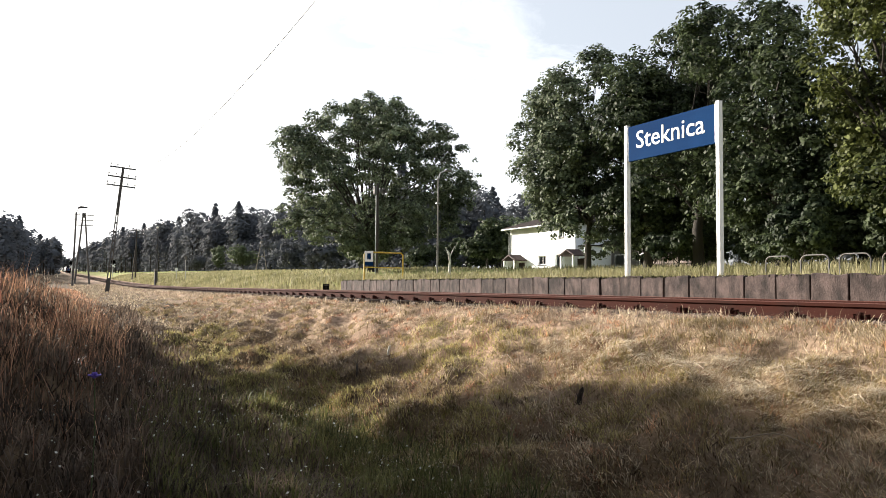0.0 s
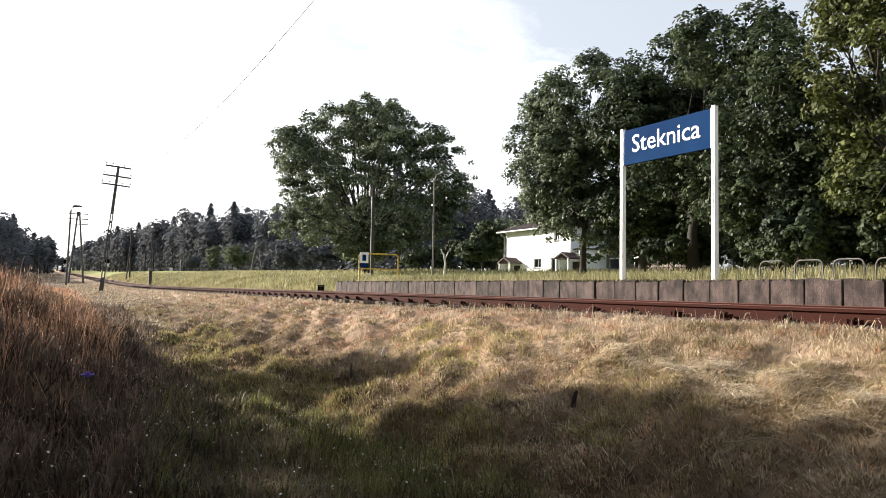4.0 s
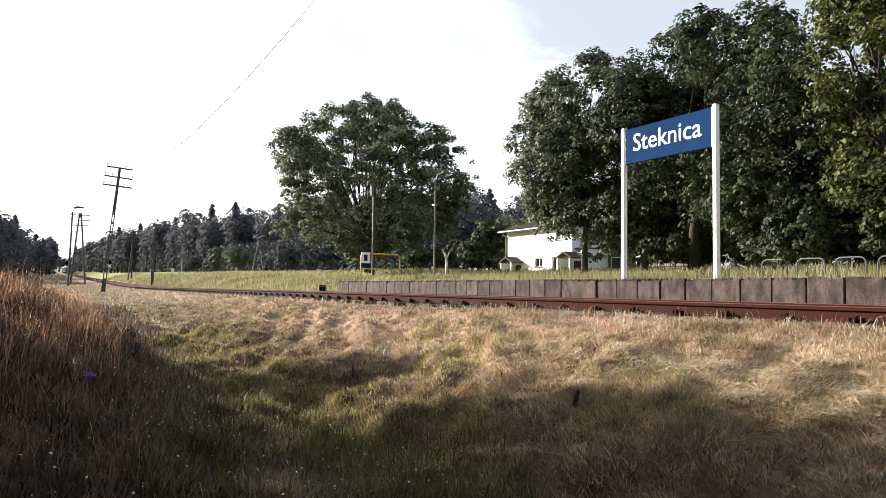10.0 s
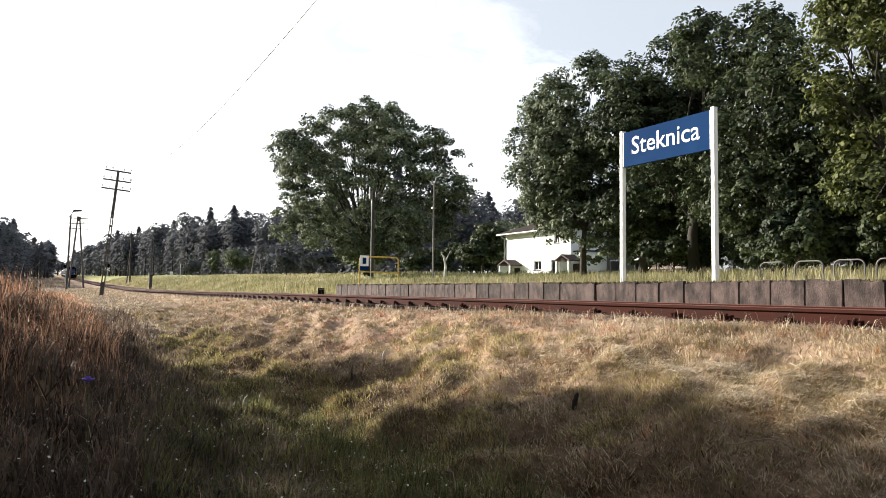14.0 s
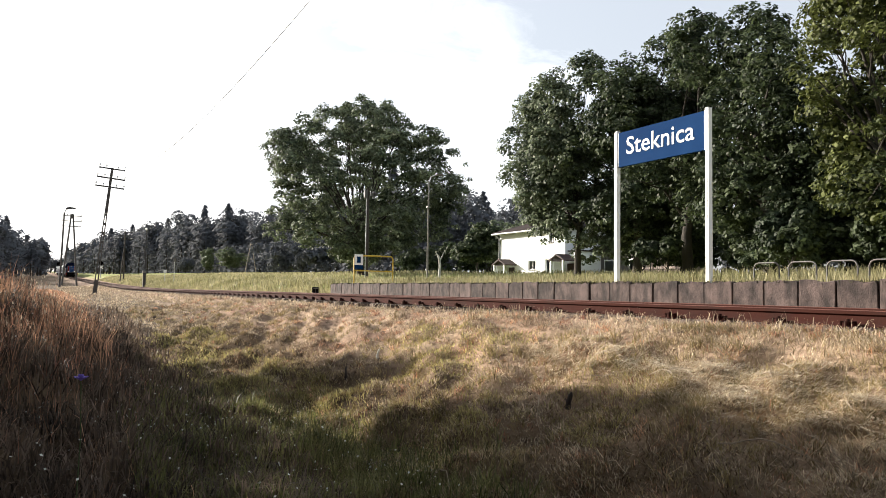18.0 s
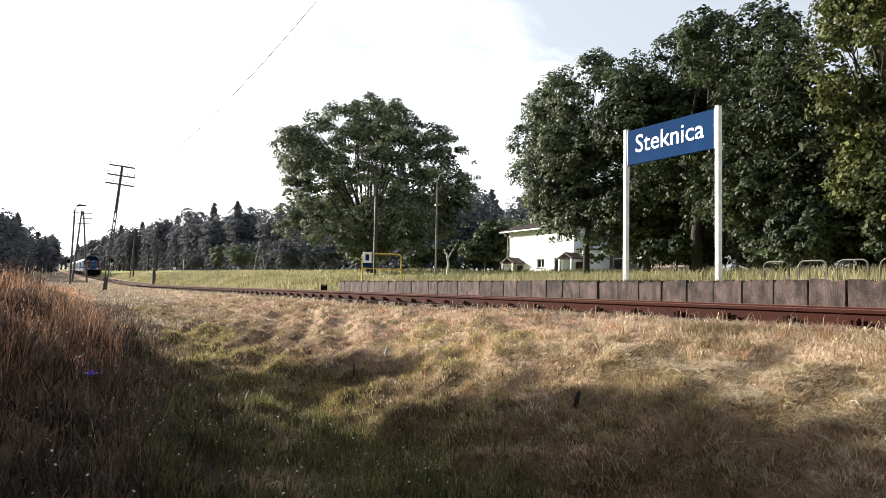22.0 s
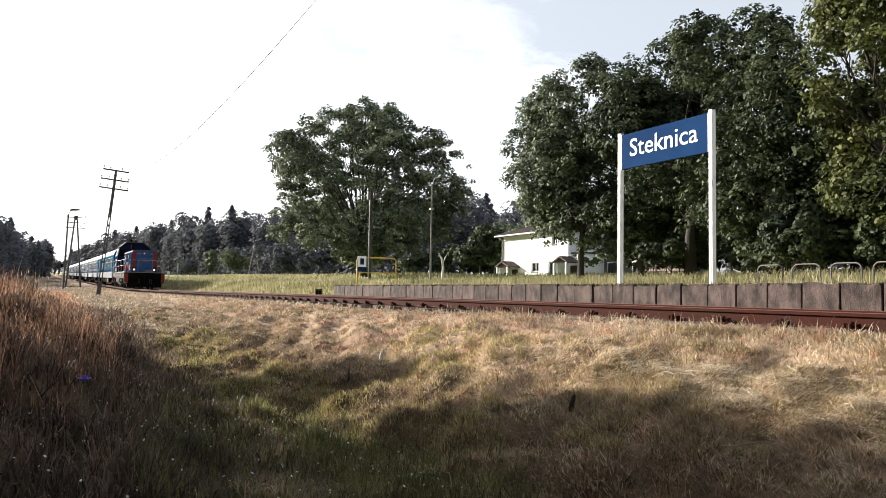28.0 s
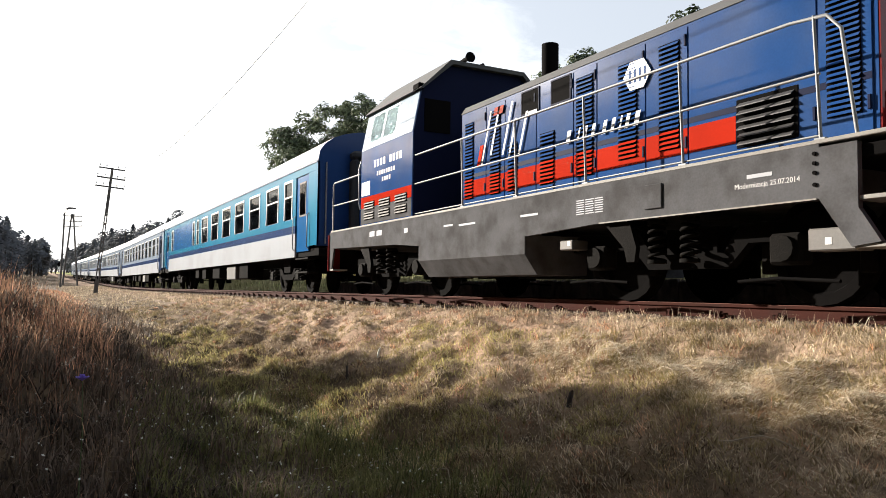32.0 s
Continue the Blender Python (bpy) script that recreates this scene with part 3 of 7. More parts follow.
def build_trees():
    lone = "broad round-headed lime tree standing in the grass behind the platform"
    rs = np.random.RandomState(5)
    dome = []
    # a wide dome: boughs fill it to an outline of half widths by height
    hs, ws = (0.8, 2.2, 3.1, 4.5, 5.8, 6.7, 8.5, 9.6, 10.7, 12.0, 12.9, 13.4), (2.0, 4.6, 6.5, 6.6, 7.1, 7.4, 7.4, 7.0, 6.1, 3.9, 1.3, 0.3)
    for k in range(124):
        z = 1.6 + 11.6 * ((k * 0.618034) % 1.0) ** 0.92
        r = rs.uniform(0.95, 1.6) if z < 11.5 else rs.uniform(0.55, 0.9)
        w = max(1.06 * float(np.interp(z, hs, ws)) - 0.75 * r, 0.1) * (1.0 if k % 3 else rs.uniform(0.35, 0.9)) * rs.uniform(0.86, 1.06)
        a = rs.uniform(0, 2 * math.pi)
        dome.append((0.95 * w * math.cos(a), w * math.sin(a), z, r * 1.1, r * 1.1, r * 0.8))
    dome += [(3.2, 6.2, 8.6, 1.4, 1.4, 1.1), (3.4, 6.5, 7.0, 1.4, 1.4, 1.1), (2.8, 5.4, 9.8, 1.2, 1.2, 1.0), (3.2, 6.0, 5.6, 1.4, 1.4, 1.1), (2.6, 4.6, 10.6, 0.9, 0.9, 0.8), (-2.6, -5.6, 3.4, 1.4, 1.4, 1.1), (2.4, 5.0, 3.4, 1.5, 1.5, 1.1)]
    broad_tree("lime_tree", -53.8, 14.4, 14.5, (6.6, 7.0, 6.0), 7.5, 98000, 0.19, LEAF_LIME, 21, lone, 0.42, 0, 2.6, pad=0.54, extra=dome)
    row = "tall dark maple in the row behind the platform"
    g = "trees behind the platform"
    broad_tree("maple_tree", -30.8, 17.2, 12.5, (3.3, 3.3, 4.5), 6.8, 50000, 0.16, LEAF_LIME, 31, "grey-green maple with hanging lower boughs", 0.26, 22, 3.0, g, (-1.0, -0.6), pad=0.42, size=(0.24, 0.38), inner=0.72,
               extra=[(-3.9, -1.0, 7.4, 1.2, 1.2, 1.2), (-3.7, -0.8, 5.6, 1.2, 1.2, 1.1), (-3.0, -0.9, 9.0, 1.1, 1.1, 1.1), (-3.0, -0.6, 4.1, 0.9, 0.9, 0.8), (-2.3, -0.9, 3.0, 0.9, 1.0, 0.8), (-1.2, -0.8, 2.6, 1.1, 1.1, 0.9), (-2.0, -1.2, 4.6, 1.3, 1.3, 1.3), (0.6, -0.6, 2.6, 1.3, 1.3, 1.2), (0.4, 0.2, 10.6, 1.0, 1.0, 0.9), (1.6, 0.6, 1.6, 1.2, 1.2, 1.0), (0.2, 0.8, 1.5, 1.0, 1.0, 0.9), (2.8, 1.0, 2.2, 1.2, 1.2, 1.2)])
    broad_tree("maple_tree", -27.9, 18.6, 14, (4.0, 4.0, 4.9), 6.5, 48000, 0.165, LEAF_DARK, 32, row, 0.34, 30, 3.4, g, pad=0.45, size=(0.22, 0.36), inner=0.74, extra=[(0, -1, 2.9, 2.0, 2.0, 1.1), (1.5, 0.5, 3.4, 2.0, 2.0, 1.3), (-1.6, 0, 3.6, 1.8, 1.8, 1.3), (1.8, 0.4, 10.6, 1.2, 1.2, 1.0)])
    broad_tree("maple_tree", -23.2, 17.1, 15, (3.9, 3.9, 4.7), 6.5, 44000, 0.16, LEAF_DARK, 33, row, 0.36, 30, 3.4, g, pad=0.38, size=(0.2, 0.34), inner=0.78, extra=[(2.2, 1.2, 2.9, 2.0, 2.0, 1.3), (-1.8, 1.5, 3.2, 2.0, 2.0, 1.3)])
    broad_tree("maple_tree", -18.7, 16.6, 15, (3.9, 3.9, 4.5), 6.0, 42000, 0.15, LEAF_DARK, 34, row, 0.36, 26, 3.0, g, pad=0.36, size=(0.2, 0.34), inner=0.78, extra=[(0, -1, 2.6, 2.2, 2.2, 1.3), (-2, 0, 3.0, 2.0, 2.0, 1.3), (2, 0, 3.0, 2.0, 2.0, 1.4)])
    broad_tree("maple_tree", -12.7, 14.6, 13, (3.0, 3.0, 5.6), 7.0, 44000, 0.14, LEAF_LIGHT, 35, "light green maple whose boughs reach towards the platform", 0.3, 28, 3.0, g, pad=0.33, size=(0.19, 0.32), inner=0.78, extra=[(0, -0.5, 2.2, 1.6, 1.4, 1.0), (-1.4, 0.4, 2.8, 1.4, 1.4, 1.1)])
    broad_tree("maple_tree", -12.5, 20.0, 13, (3.6, 3.6, 5.4), 6.6, 13000, 0.22, LEAF_DARK, 36, row, 0.32, 16, 3.0, g, pad=0.45)
    # scrub under the row
    for i, (x, y, r, h) in enumerate(((-28.6, 19.5, 2.0, 2.8), (-26.4, 20.0, 2.2, 2.6), (-21.5, 19.5, 2.4, 2.6), (-18.5, 17.0, 2.0, 2.2), (-16.0, 17.0, 2.2, 2.6), (-13.0, 15.8, 2.0, 2.4), (-11.0, 16.5, 2.2, 2.8), (-14.9, 13.0, 1.4, 2.2), (-17.2, 14.6, 1.5, 2.0), (-23.6, 16.2, 1.4, 1.7))):
        broad_tree("shrub", x, y, h, (r, r, h * 0.55), h * 0.52, 6500, 0.145, LEAF_DARK, 60 + i, "dense dark shrub under the trees", 0.06, 8, 0.4, "shrubs under the trees")
    # bushes and small trees at the wood's edge
    for i, (x, y, r, h, m) in enumerate(((-120, 30, 3.0, 6.5, LEAF_BUSH), (-108, 24, 2.6, 5.5, LEAF_BUSH), (-70, 20, 3.0, 3.6, LEAF_DARK), (-76, 22, 3.2, 4.0, LEAF_DARK), (-64, 19, 2.4, 3.2, LEAF_BUSH),
                                         (-92, 22, 2.6, 4.0, LEAF_PINE_HAZE), (-84, 22, 2.6, 3.6, LEAF_PINE_HAZE), (-98, 24, 2.0, 7.0, LEAF_BUSH), (-128, 32, 2.6, 5.0, LEAF_BUSH), (-116, 27, 2.2, 4.0, LEAF_BUSH),
                                         (-145, 19.9, 2.0, 5.6, LEAF_BUSH), (-138, 22.9, 3.2, 5.0, LEAF_BUSH), (-150, 17.0, 2.6, 3.4, LEAF_PINE_HAZE), (-100, 21.3, 4.6, 4.4, LEAF_PINE_HAZE), (-104, 23.0, 3.6, 5.4, LEAF_PINE_HAZE),
                                         (-84.5, 38.0, 2.8, 4.4, LEAF_DARK), (-82.5, 41.5, 2.8, 4.0, LEAF_DARK), (-80.0, 45.0, 2.8, 4.2, LEAF_DARK), (-87.0, 34.5, 2.8, 4.2, LEAF_DARK))):
        broad_tree("bush", x, y, h, (r, r, h * 0.5), h * 0.52, 4500, 0.3, m, 80 + i, "rounded bush at the edge of the wood", 0.08, 9, 0.6, "bushes at the wood's edge")
    for i, (x, y, r, h) in enumerate(((-62, 36, 3.4, 6.6), (-69, 34, 3.6, 6.0), (-76, 40, 3.8, 7.0), (-56, 44, 3.4, 6.5))):
        broad_tree("orchard_tree", x, y, h, (r, r, h * 0.46), h * 0.55, 9000, 0.3, LEAF_DARK if i % 2 else LEAF_LIME, 95 + i, "dark green tree beside the white house", 0.2, 12, 1.6, "trees beside the house")
    # trees beside the path on which the camera stands, which shade the ditch
    for i, (x, top, r) in enumerate(((-28.6, 2.9, 1.0), (-27.2, 3.0, 1.0), (-25.8, 3.1, 1.0), (-24.5, 3.1, 1.0), (-20.9, 5.25, 0.62), (-21.9, 2.9, 0.8), (-19.25, 4.95, 0.65), (-17.95, 4.98, 1.15), (-16.2, 5.25, 1.2), (-14.4, 5.4, 1.3))):
        z0 = float(land(x, -12.5))
        tall = top - z0
        bend = -2.6 if i == 4 else 0.0
        blobs = [(bend * (k / 5) ** 1.6 + 0.12 * math.sin(3 * k + i), 0.1 * math.cos(2 * k + i), 0.7 + (tall - 1.35) * k / 5, r * (0.95 if k < 5 else 0.8), r * (0.8 if i != 4 else 0.55), 0.66) for k in range(6)]
        if i > 5:
            # crowns held clear of the ground on bare stems
            blobs = [(rs.uniform(-0.8, 0.8) * r, rs.uniform(-0.5, 0.5) * r, 4.3 - z0 + (top - 4.75) * (k % 4) / 3, r * 0.75, r * 0.6, 0.4) for k in range(12)]
        broad_tree("alder_tree", x, -12.5, tall, (r, r, tall * 0.5), tall * 0.5, 5200, 0.3, LEAF_DARK, 120 + i, "leafy alder beside the ditch", 0.12, 0, 1.0, "trees beside the ditch", pad=0.3, extra=blobs)
    for i in range(8):
        x = -20.3 + 0.95 * i
        broad_tree("shrub", x, -12.5, 3.6, (0.85, 0.7, 1.4), 2.0, 4200, 0.26, LEAF_DARK, 140 + i, "low leafy shrub beside the ditch", 0.05, 8, 0.6, "shrubs beside the ditch", pad=0.25)
    # tall trees out of view, added to block sky light over the ditch
    for i, (x, y, r, h) in enumerate(((-11.2, -13.2, 3.2, 11.0), (-5.0, -13.2, 4.4, 15.0), (1.5, -12.6, 5.0, 16.0), (8.0, -11.5, 5.0, 15.0), (14.0, -12.0, 4.5, 13.0), (5.5, -6.4, 3.2, 12.0), (9.5, -3.6, 2.0, 9.0))):
        broad_tree("alder_tree", x, y, h, (r, r, h * 0.5), h * 0.48, 4500, 0.55, LEAF_DARK, 130 + i, "unseen tall alder added to cut sky light", 0.2, 20, 1.6, "trees beside the ditch")
    for i, (x, y, r, h) in enumerate(((-31.0, 25.0, 3.0, 7.0), (-26.0, 25.5, 3.4, 8.0), (-21.0, 25.0, 3.4, 8.0), (-16.5, 24.5, 3.2, 8.0), (-12.0, 25.0, 3.4, 8.0), (-7.0, 21.0, 3.4, 9.0), (-2.0, 20.0, 3.4, 9.0), (-38.0, 33.0, 2.6, 4.4), (-33.0, 33.0, 3.0, 5.0), (-28.0, 33.0, 3.0, 5.0), (-23.0, 32.0, 3.0, 5.0), (-18.0, 32.0, 3.0, 5.0))):
        broad_tree("maple_tree", x, y, h, (r, r, h * 0.5), h * 0.46, 3800, 0.4, LEAF_DARK, 150 + i, "dense dark maple behind the row", 0.2, 18, 1.4, g)


build_trees()


def build_woods():
    """Pine woods in the distance, as one stand."""
    rs = np.random.RandomState(77)
    V, F, TV, TF = [], [], [], []
    nv = tv = 0
    spots = []
    # right of the line
    for i in range(360):
        a = rs.uniform(0, 1)
        x = -95 - 165 * a + rs.uniform(-6, 6)
        y = (34 - 24 * a) + rs.uniform(0, 1) ** 1.2 * 60
        spots.append((x, y, rs.uniform(12.5, 16.2)))
    for i in range(60):
        spots.append((rs.uniform(-110, -70), rs.uniform(48, 80), rs.uniform(7, 9.3)))
    # left of the line
    for i in range(150):
        a = rs.uniform(0, 1)
        spots.append((-112 - 190 * a, -13.5 - rs.uniform(0, 1) ** 1.6 * 45, rs.uniform(8.5, 10.5) + 3.0 * min(a * 2, 1)))
    for i in range(300):
        a = rs.uniform(0, 1)
        s = 1 if rs.uniform() < 0.6 else -1
        spots.append((-255 - 330 * a, s * (8.5 - 2.5 * a + rs.uniform(0, 1) ** 1.7 * 40), rs.uniform(12, 16)))
    for i in range(90):
        spots.append((-790 - 60 * rs.uniform(), rs.uniform(-60, 60), rs.uniform(14, 18)))
    # unseen rows across the path, added to darken window reflections; then all round
    for i in range(110):
        spots.append((rs.uniform(-150, 10), -32 - 14 * rs.uniform(), rs.uniform(11, 13.5)))
    for i in range(100):
        spots.append((rs.uniform(-260, -50), -45 - 8 * rs.uniform(), rs.uniform(21, 24)))
    for i in range(200):
        a = rs.uniform(0, 2 * math.pi)
        r = rs.uniform(280, 340)
        x, y = r * math.cos(a), r * math.sin(a)
        if abs(y) > 9:
            spots.append((x, y, rs.uniform(13, 19)))
    for i in range(130):
        spots.append((rs.uniform(-60, 40), rs.uniform(62, 110), rs.uniform(9, 12)))
    for x, y, h in spots:
        z0 = float(land(x, y))
        near = x * x + y * y < 90000 and x < -60 and not -60 < y < -31
        n = 620 if near else 300 if h > 20 else 130
        # a spruce tapers to a point, a pine carries a rounded head
        u = rs.uniform(0, 1, n) ** (0.8 if rs.uniform() < 0.45 else 0.6)
        if rs.uniform() < 0.12:
            a = rs.uniform(0, 6.283, n)
            rad = 0.27 * h * (1.03 - u) ** 0.8 * (0.7 + 0.3 * np.sin(u * 40 + 2 * a))
            up = 0.12 + 0.9 * u
        else:
            # boughs of a pine in separate cushions
            b = rs.randint(0, 9, n)
            ba, bu, br = rs.uniform(0, 6.283, 9)[b], rs.uniform(0.5, 0.9, 9)[b], rs.uniform(0.02, 0.17, 9)[b]
            t = rs.uniform(0, 6.283, n)
            v = rs.uniform(-1, 1, n)
            px, py = br * np.cos(ba) + 0.12 * np.cos(t) * np.sqrt(1 - v * v), br * np.sin(ba) + 0.12 * np.sin(t) * np.sqrt(1 - v * v)
            a, rad = np.arctan2(py, px), np.hypot(px, py) * h
            up = bu - br * 0.9 + 0.09 * v
            low = rs.uniform(0, 1, n) < 0.25
            up[low] -= rs.uniform(0.1, 0.4, low.sum())
        d = np.stack([np.cos(a), np.sin(a), np.zeros(n)], 1)
        d[:, 2] = 0.45 + 0.5 * u
        k = rs.uniform(0.7, 1, n)
        c = np.array((x, y, z0)) + np.stack([d[:, 0] * rad * k, d[:, 1] * rad * k, h * up], 1)
        size = rs.uniform(0.5, 1.1, n) * h / (20 if near else 8)
        facing = d * 0.75 + np.array((0.1, -0.35, 0.35)) + rs.normal(size=(n, 3)) * 0.16
        ta = np.cross(facing, rs.normal(size=(n, 3)))
        ta /= np.linalg.norm(ta, axis=1)[:, None]
        tb = np.cross(facing, ta)
        tb /= np.linalg.norm(tb, axis=1)[:, None]
        sz = size[:, None]
        v = np.stack([c - ta * sz * 0.5 - tb * sz * 0.4, c + ta * sz * 0.5 - tb * sz * 0.3, c + tb * sz * 0.65], 1).reshape(-1, 3)
        f = np.arange(3 * n).reshape(n, 3)
        V.append(v)
        F.append(f + nv)
        nv += len(v)
        q = np.array([(math.cos(k * 1.2566), math.sin(k * 1.2566)) for k in range(5)])
        lo = np.column_stack([x + 0.22 * q[:, 0], y + 0.22 * q[:, 1], np.full(5, z0 - 0.3)])
        hi = np.column_stack([x + 0.05 * q[:, 0], y + 0.05 * q[:, 1], np.full(5, z0 + h * 0.72)])
        TV.append(np.vstack([lo, hi]))
        TF.append(np.array([(k, (k + 1) % 5, 5 + (k + 1) % 5, 5 + k) for k in range(5)]) + tv)
        tv += 10
    # the stand gets its haze from the needle colour
    woods = raw_mesh("pine_woods", np.vstack(V), np.vstack(F), LEAF_PINE_HAZE)
    tagged(woods, "pine wood along the railway with haze in its grey-blue colour", "woods", kind="stuff")
    trunks = raw_mesh("pine_trunks", np.vstack(TV), np.vstack(TF), BARK)
    trunks.parent = woods
    # low scrub that closes the foot of the wood
    n = 20000
    a = rs.uniform(0, 1, n)
    x = -90 - 175 * a
    y = 32 - 20 * a + rs.uniform(0, 1, n) ** 1.6 * 14
    k = rs.uniform(0, 1, n) < 0.36
    x[k], y[k] = -108 - 180 * a[k], -13.5 - rs.uniform(0, 1, k.sum()) * 9
    c = np.stack([x, y, land(x, y) + rs.uniform(0, 1, n) ** 1.1 * 5.5], 1)
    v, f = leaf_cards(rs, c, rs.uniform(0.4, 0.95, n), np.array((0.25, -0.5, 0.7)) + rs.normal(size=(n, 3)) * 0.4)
    tagged(raw_mesh("undergrowth", v, f, LEAF_PINE_HAZE), "undergrowth at the foot of the wood, tinted with haze", "undergrowth", kind="stuff")


build_woods()

# ---- the train ----
LOCO_BLUE = surface("deep_blue_loco_paint", (0.016, 0.053, 0.165), 0.1, 0, 0.25, 1.5, 40, 0.02, stain=(0.045, 0.07, 0.14), stain_amount=0.6, stain_scale=1.4, spec=0.16)
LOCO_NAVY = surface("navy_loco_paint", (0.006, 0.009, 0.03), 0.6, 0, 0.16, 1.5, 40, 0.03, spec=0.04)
LOCO_RED = surface("red_loco_paint", (0.13, 0.011, 0.011), 0.2, 0, 0.15, 2, 40, 0.03, spec=0.25)
LOCO_ORANGE = surface("orange_red_loco_paint", (0.34, 0.021, 0.009), 0.1, 0, 0.14, 2, 40, 0.02, stain=(0.24, 0.02, 0.011), stain_amount=0.4, spec=0.08)
FRAME_GREY = surface("dusty_grey_frame_paint", (0.082, 0.082, 0.087), 0.85, 0, 0.3, 2.5, 45, 0.08, stain=(0.035, 0.033, 0.032), stain_amount=0.6, stain_scale=3.5, spec=0.03)
DECK = surface("pale_deck_edge_paint", (0.19, 0.18, 0.165), 0.65, 0, 0.25, 2, 45, 0.1, stain=(0.14, 0.11, 0.09), stain_amount=0.5)
# sooty and oily steel, both blackened further for shade under the train
SOOT_SHADE = surface("sooty_steel_shade_black", (0.005, 0.0046, 0.0046), 0.8, 0, 0.35, 3, 50, 0.1, spec=0.015)
OILY_SHADE = surface("oily_gear_steel_shade_dark", (0.006, 0.0055, 0.005), 0.8, 0, 0.4, 4, 60, 0.3, stain=(0.012, 0.010, 0.009), stain_amount=0.4, stain_scale=3, spec=0.04)
BOX_GREY = surface("pale_grey_box_paint", (0.1, 0.096, 0.092), 0.6, 0, 0.2, 3, 45, 0.1, stain=(0.12, 0.1, 0.09), stain_amount=0.6)
RAIL_PAINT = surface("pale_handrail_paint", (0.2, 0.205, 0.21), 0.45, 0, 0.15, 5, 60, 0.05, stain=(0.14, 0.13, 0.12), stain_amount=0.5, stain_scale=6)
CAB_WHITE = surface("pale_blue_white_cab_paint", (0.17, 0.235, 0.31), 0.2, 0, 0.2, 1.5, 20, 0.02, stain=(0.12, 0.16, 0.24), stain_amount=0.6, stain_scale=2.2, spec=0.05)
UNDER_GREY = surface("dusty_underfloor_grey", (0.06, 0.058, 0.056), 0.8, 0, 0.3, 3, 45, 0.1, stain=(0.03, 0.026, 0.024), stain_amount=0.6)
MARKING = surface("white_markings", (0.5, 0.5, 0.5), 0.6, 0, 0.1, 6, 50, 0)
MARKING_FAINT = surface("worn_faint_markings", (0.07, 0.09, 0.16), 0.6, 0, 0.2, 6, 50, 0)
MARKING_DIM = surface("faded_markings", (0.3, 0.31, 0.34), 0.6, 0, 0.1, 6, 50, 0)
ROOF_GREY = surface("dark_roof_felt", (0.06, 0.06, 0.062), 0.8, 0, 0.25, 3, 50, 0.1)
COACH_TEAL = surface("turquoise_coach_paint", (0.012, 0.15, 0.26), 0.2, 0, 0.12, 0.8, 30, 0.02, stain=(0.03, 0.19, 0.28), stain_amount=0.4, stain_scale=0.9, spec=0.2)
COACH_BLUE = surface("bright_blue_coach_paint", (0.006, 0.085, 0.24), 0.18, 0, 0.12, 1, 30, 0.02, spec=0.3)
COACH_NAVY = surface("dark_blue_coach_stripe", (0.012, 0.035, 0.11), 0.2, 0, 0.12, 1, 30, 0.02, spec=0.25)
COACH_GREY = surface("light_grey_coach_paint", (0.27, 0.29, 0.32), 0.4, 0, 0.1, 0.7, 30, 0.02, stain=(0.2, 0.205, 0.215), stain_amount=0.5, stain_scale=0.9, spec=0.1)
COACH_PALE = surface("pale_blue_grey_coach_paint", (0.2, 0.25, 0.32), 0.25, 0, 0.1, 0.8, 30, 0.02, stain=(0.22, 0.27, 0.34), stain_amount=0.4, spec=0.3)
COACH_ROOF = surface("silver_coach_roof", (0.62, 0.64, 0.67), 0.5, 0.0, 0.12, 0.6, 20, 0.03, stain=(0.5, 0.49, 0.48), stain_amount=0.4, stain_scale=0.5, spec=0.4)
RUBBER = surface("black_rubber", (0.015, 0.015, 0.016), 0.7, 0, 0.2, 5, 50, 0.1)
INSIDE = surface("dim_coach_interior", (0.035, 0.033, 0.03), 0.8, 0, 0.2, 1.5, 30, 0.05)
LAMP_ON = glow("lit_headlamp", (1.0, 0.93, 0.8), 0.9)
LAMP_DISH = surface("headlamp_reflector", (0.2, 0.17, 0.15), 0.25, 0.7, 0.1, 6, 40, 0)


def glass_material(name, tint, ior=1.45):
    m = bpy.data.materials.new(name)
    m.use_nodes = True
    b = m.node_tree.nodes["Principled BSDF"]
    b.inputs["Base Color"].default_value = (*tint, 1)
    b.inputs["Roughness"].default_value, b.inputs["IOR"].default_value = 0.03, ior
    b.inputs["Transmission Weight"].default_value = 1.0
    return m




def bx(name, material, parent, x0, x1, y0, y1, z0, z1, bevel=0.0, label=""):
    return part(name, box(B(), x0, x1, y0, y1, z0, z1, bevel), material, parent, label)


def sided(bm, s):
    """Mirrors a mesh built for the near side (y below 0) to the far side."""
    if s > 0:
        for v in bm.verts:
            v.co.y = -v.co.y
        bmesh.ops.reverse_faces(bm, faces=bm.faces)
    return bm


def wheel_mesh(r=0.46):
    bm = B()
    prof = ((0.0, 0.0), (0.09, 0.0), (0.1, 0.04), (r * 0.75, 0.055), (r * 0.8, 0.0), (r, 0.0), (r, 0.1), (r + 0.03, 0.115), (r + 0.03, 0.135), (0.0, 0.135))
    n = 20
    rings = [[bm.verts.new((p * math.cos(2 * math.pi * k / n), q, p * math.sin(2 * math.pi * k / n))) for k in range(n)] for p, q in prof[1:-1]]
    for a, b in zip(rings, rings[1:]):
        for k in range(n):
            bm.faces.new((a[k], a[(k + 1) % n], b[(k + 1) % n], b[k]))
    bm.faces.new(rings[0])
    bm.faces.new(rings[-1][::-1])
    bmesh.ops.recalc_face_normals(bm, faces=bm.faces)
    return bm


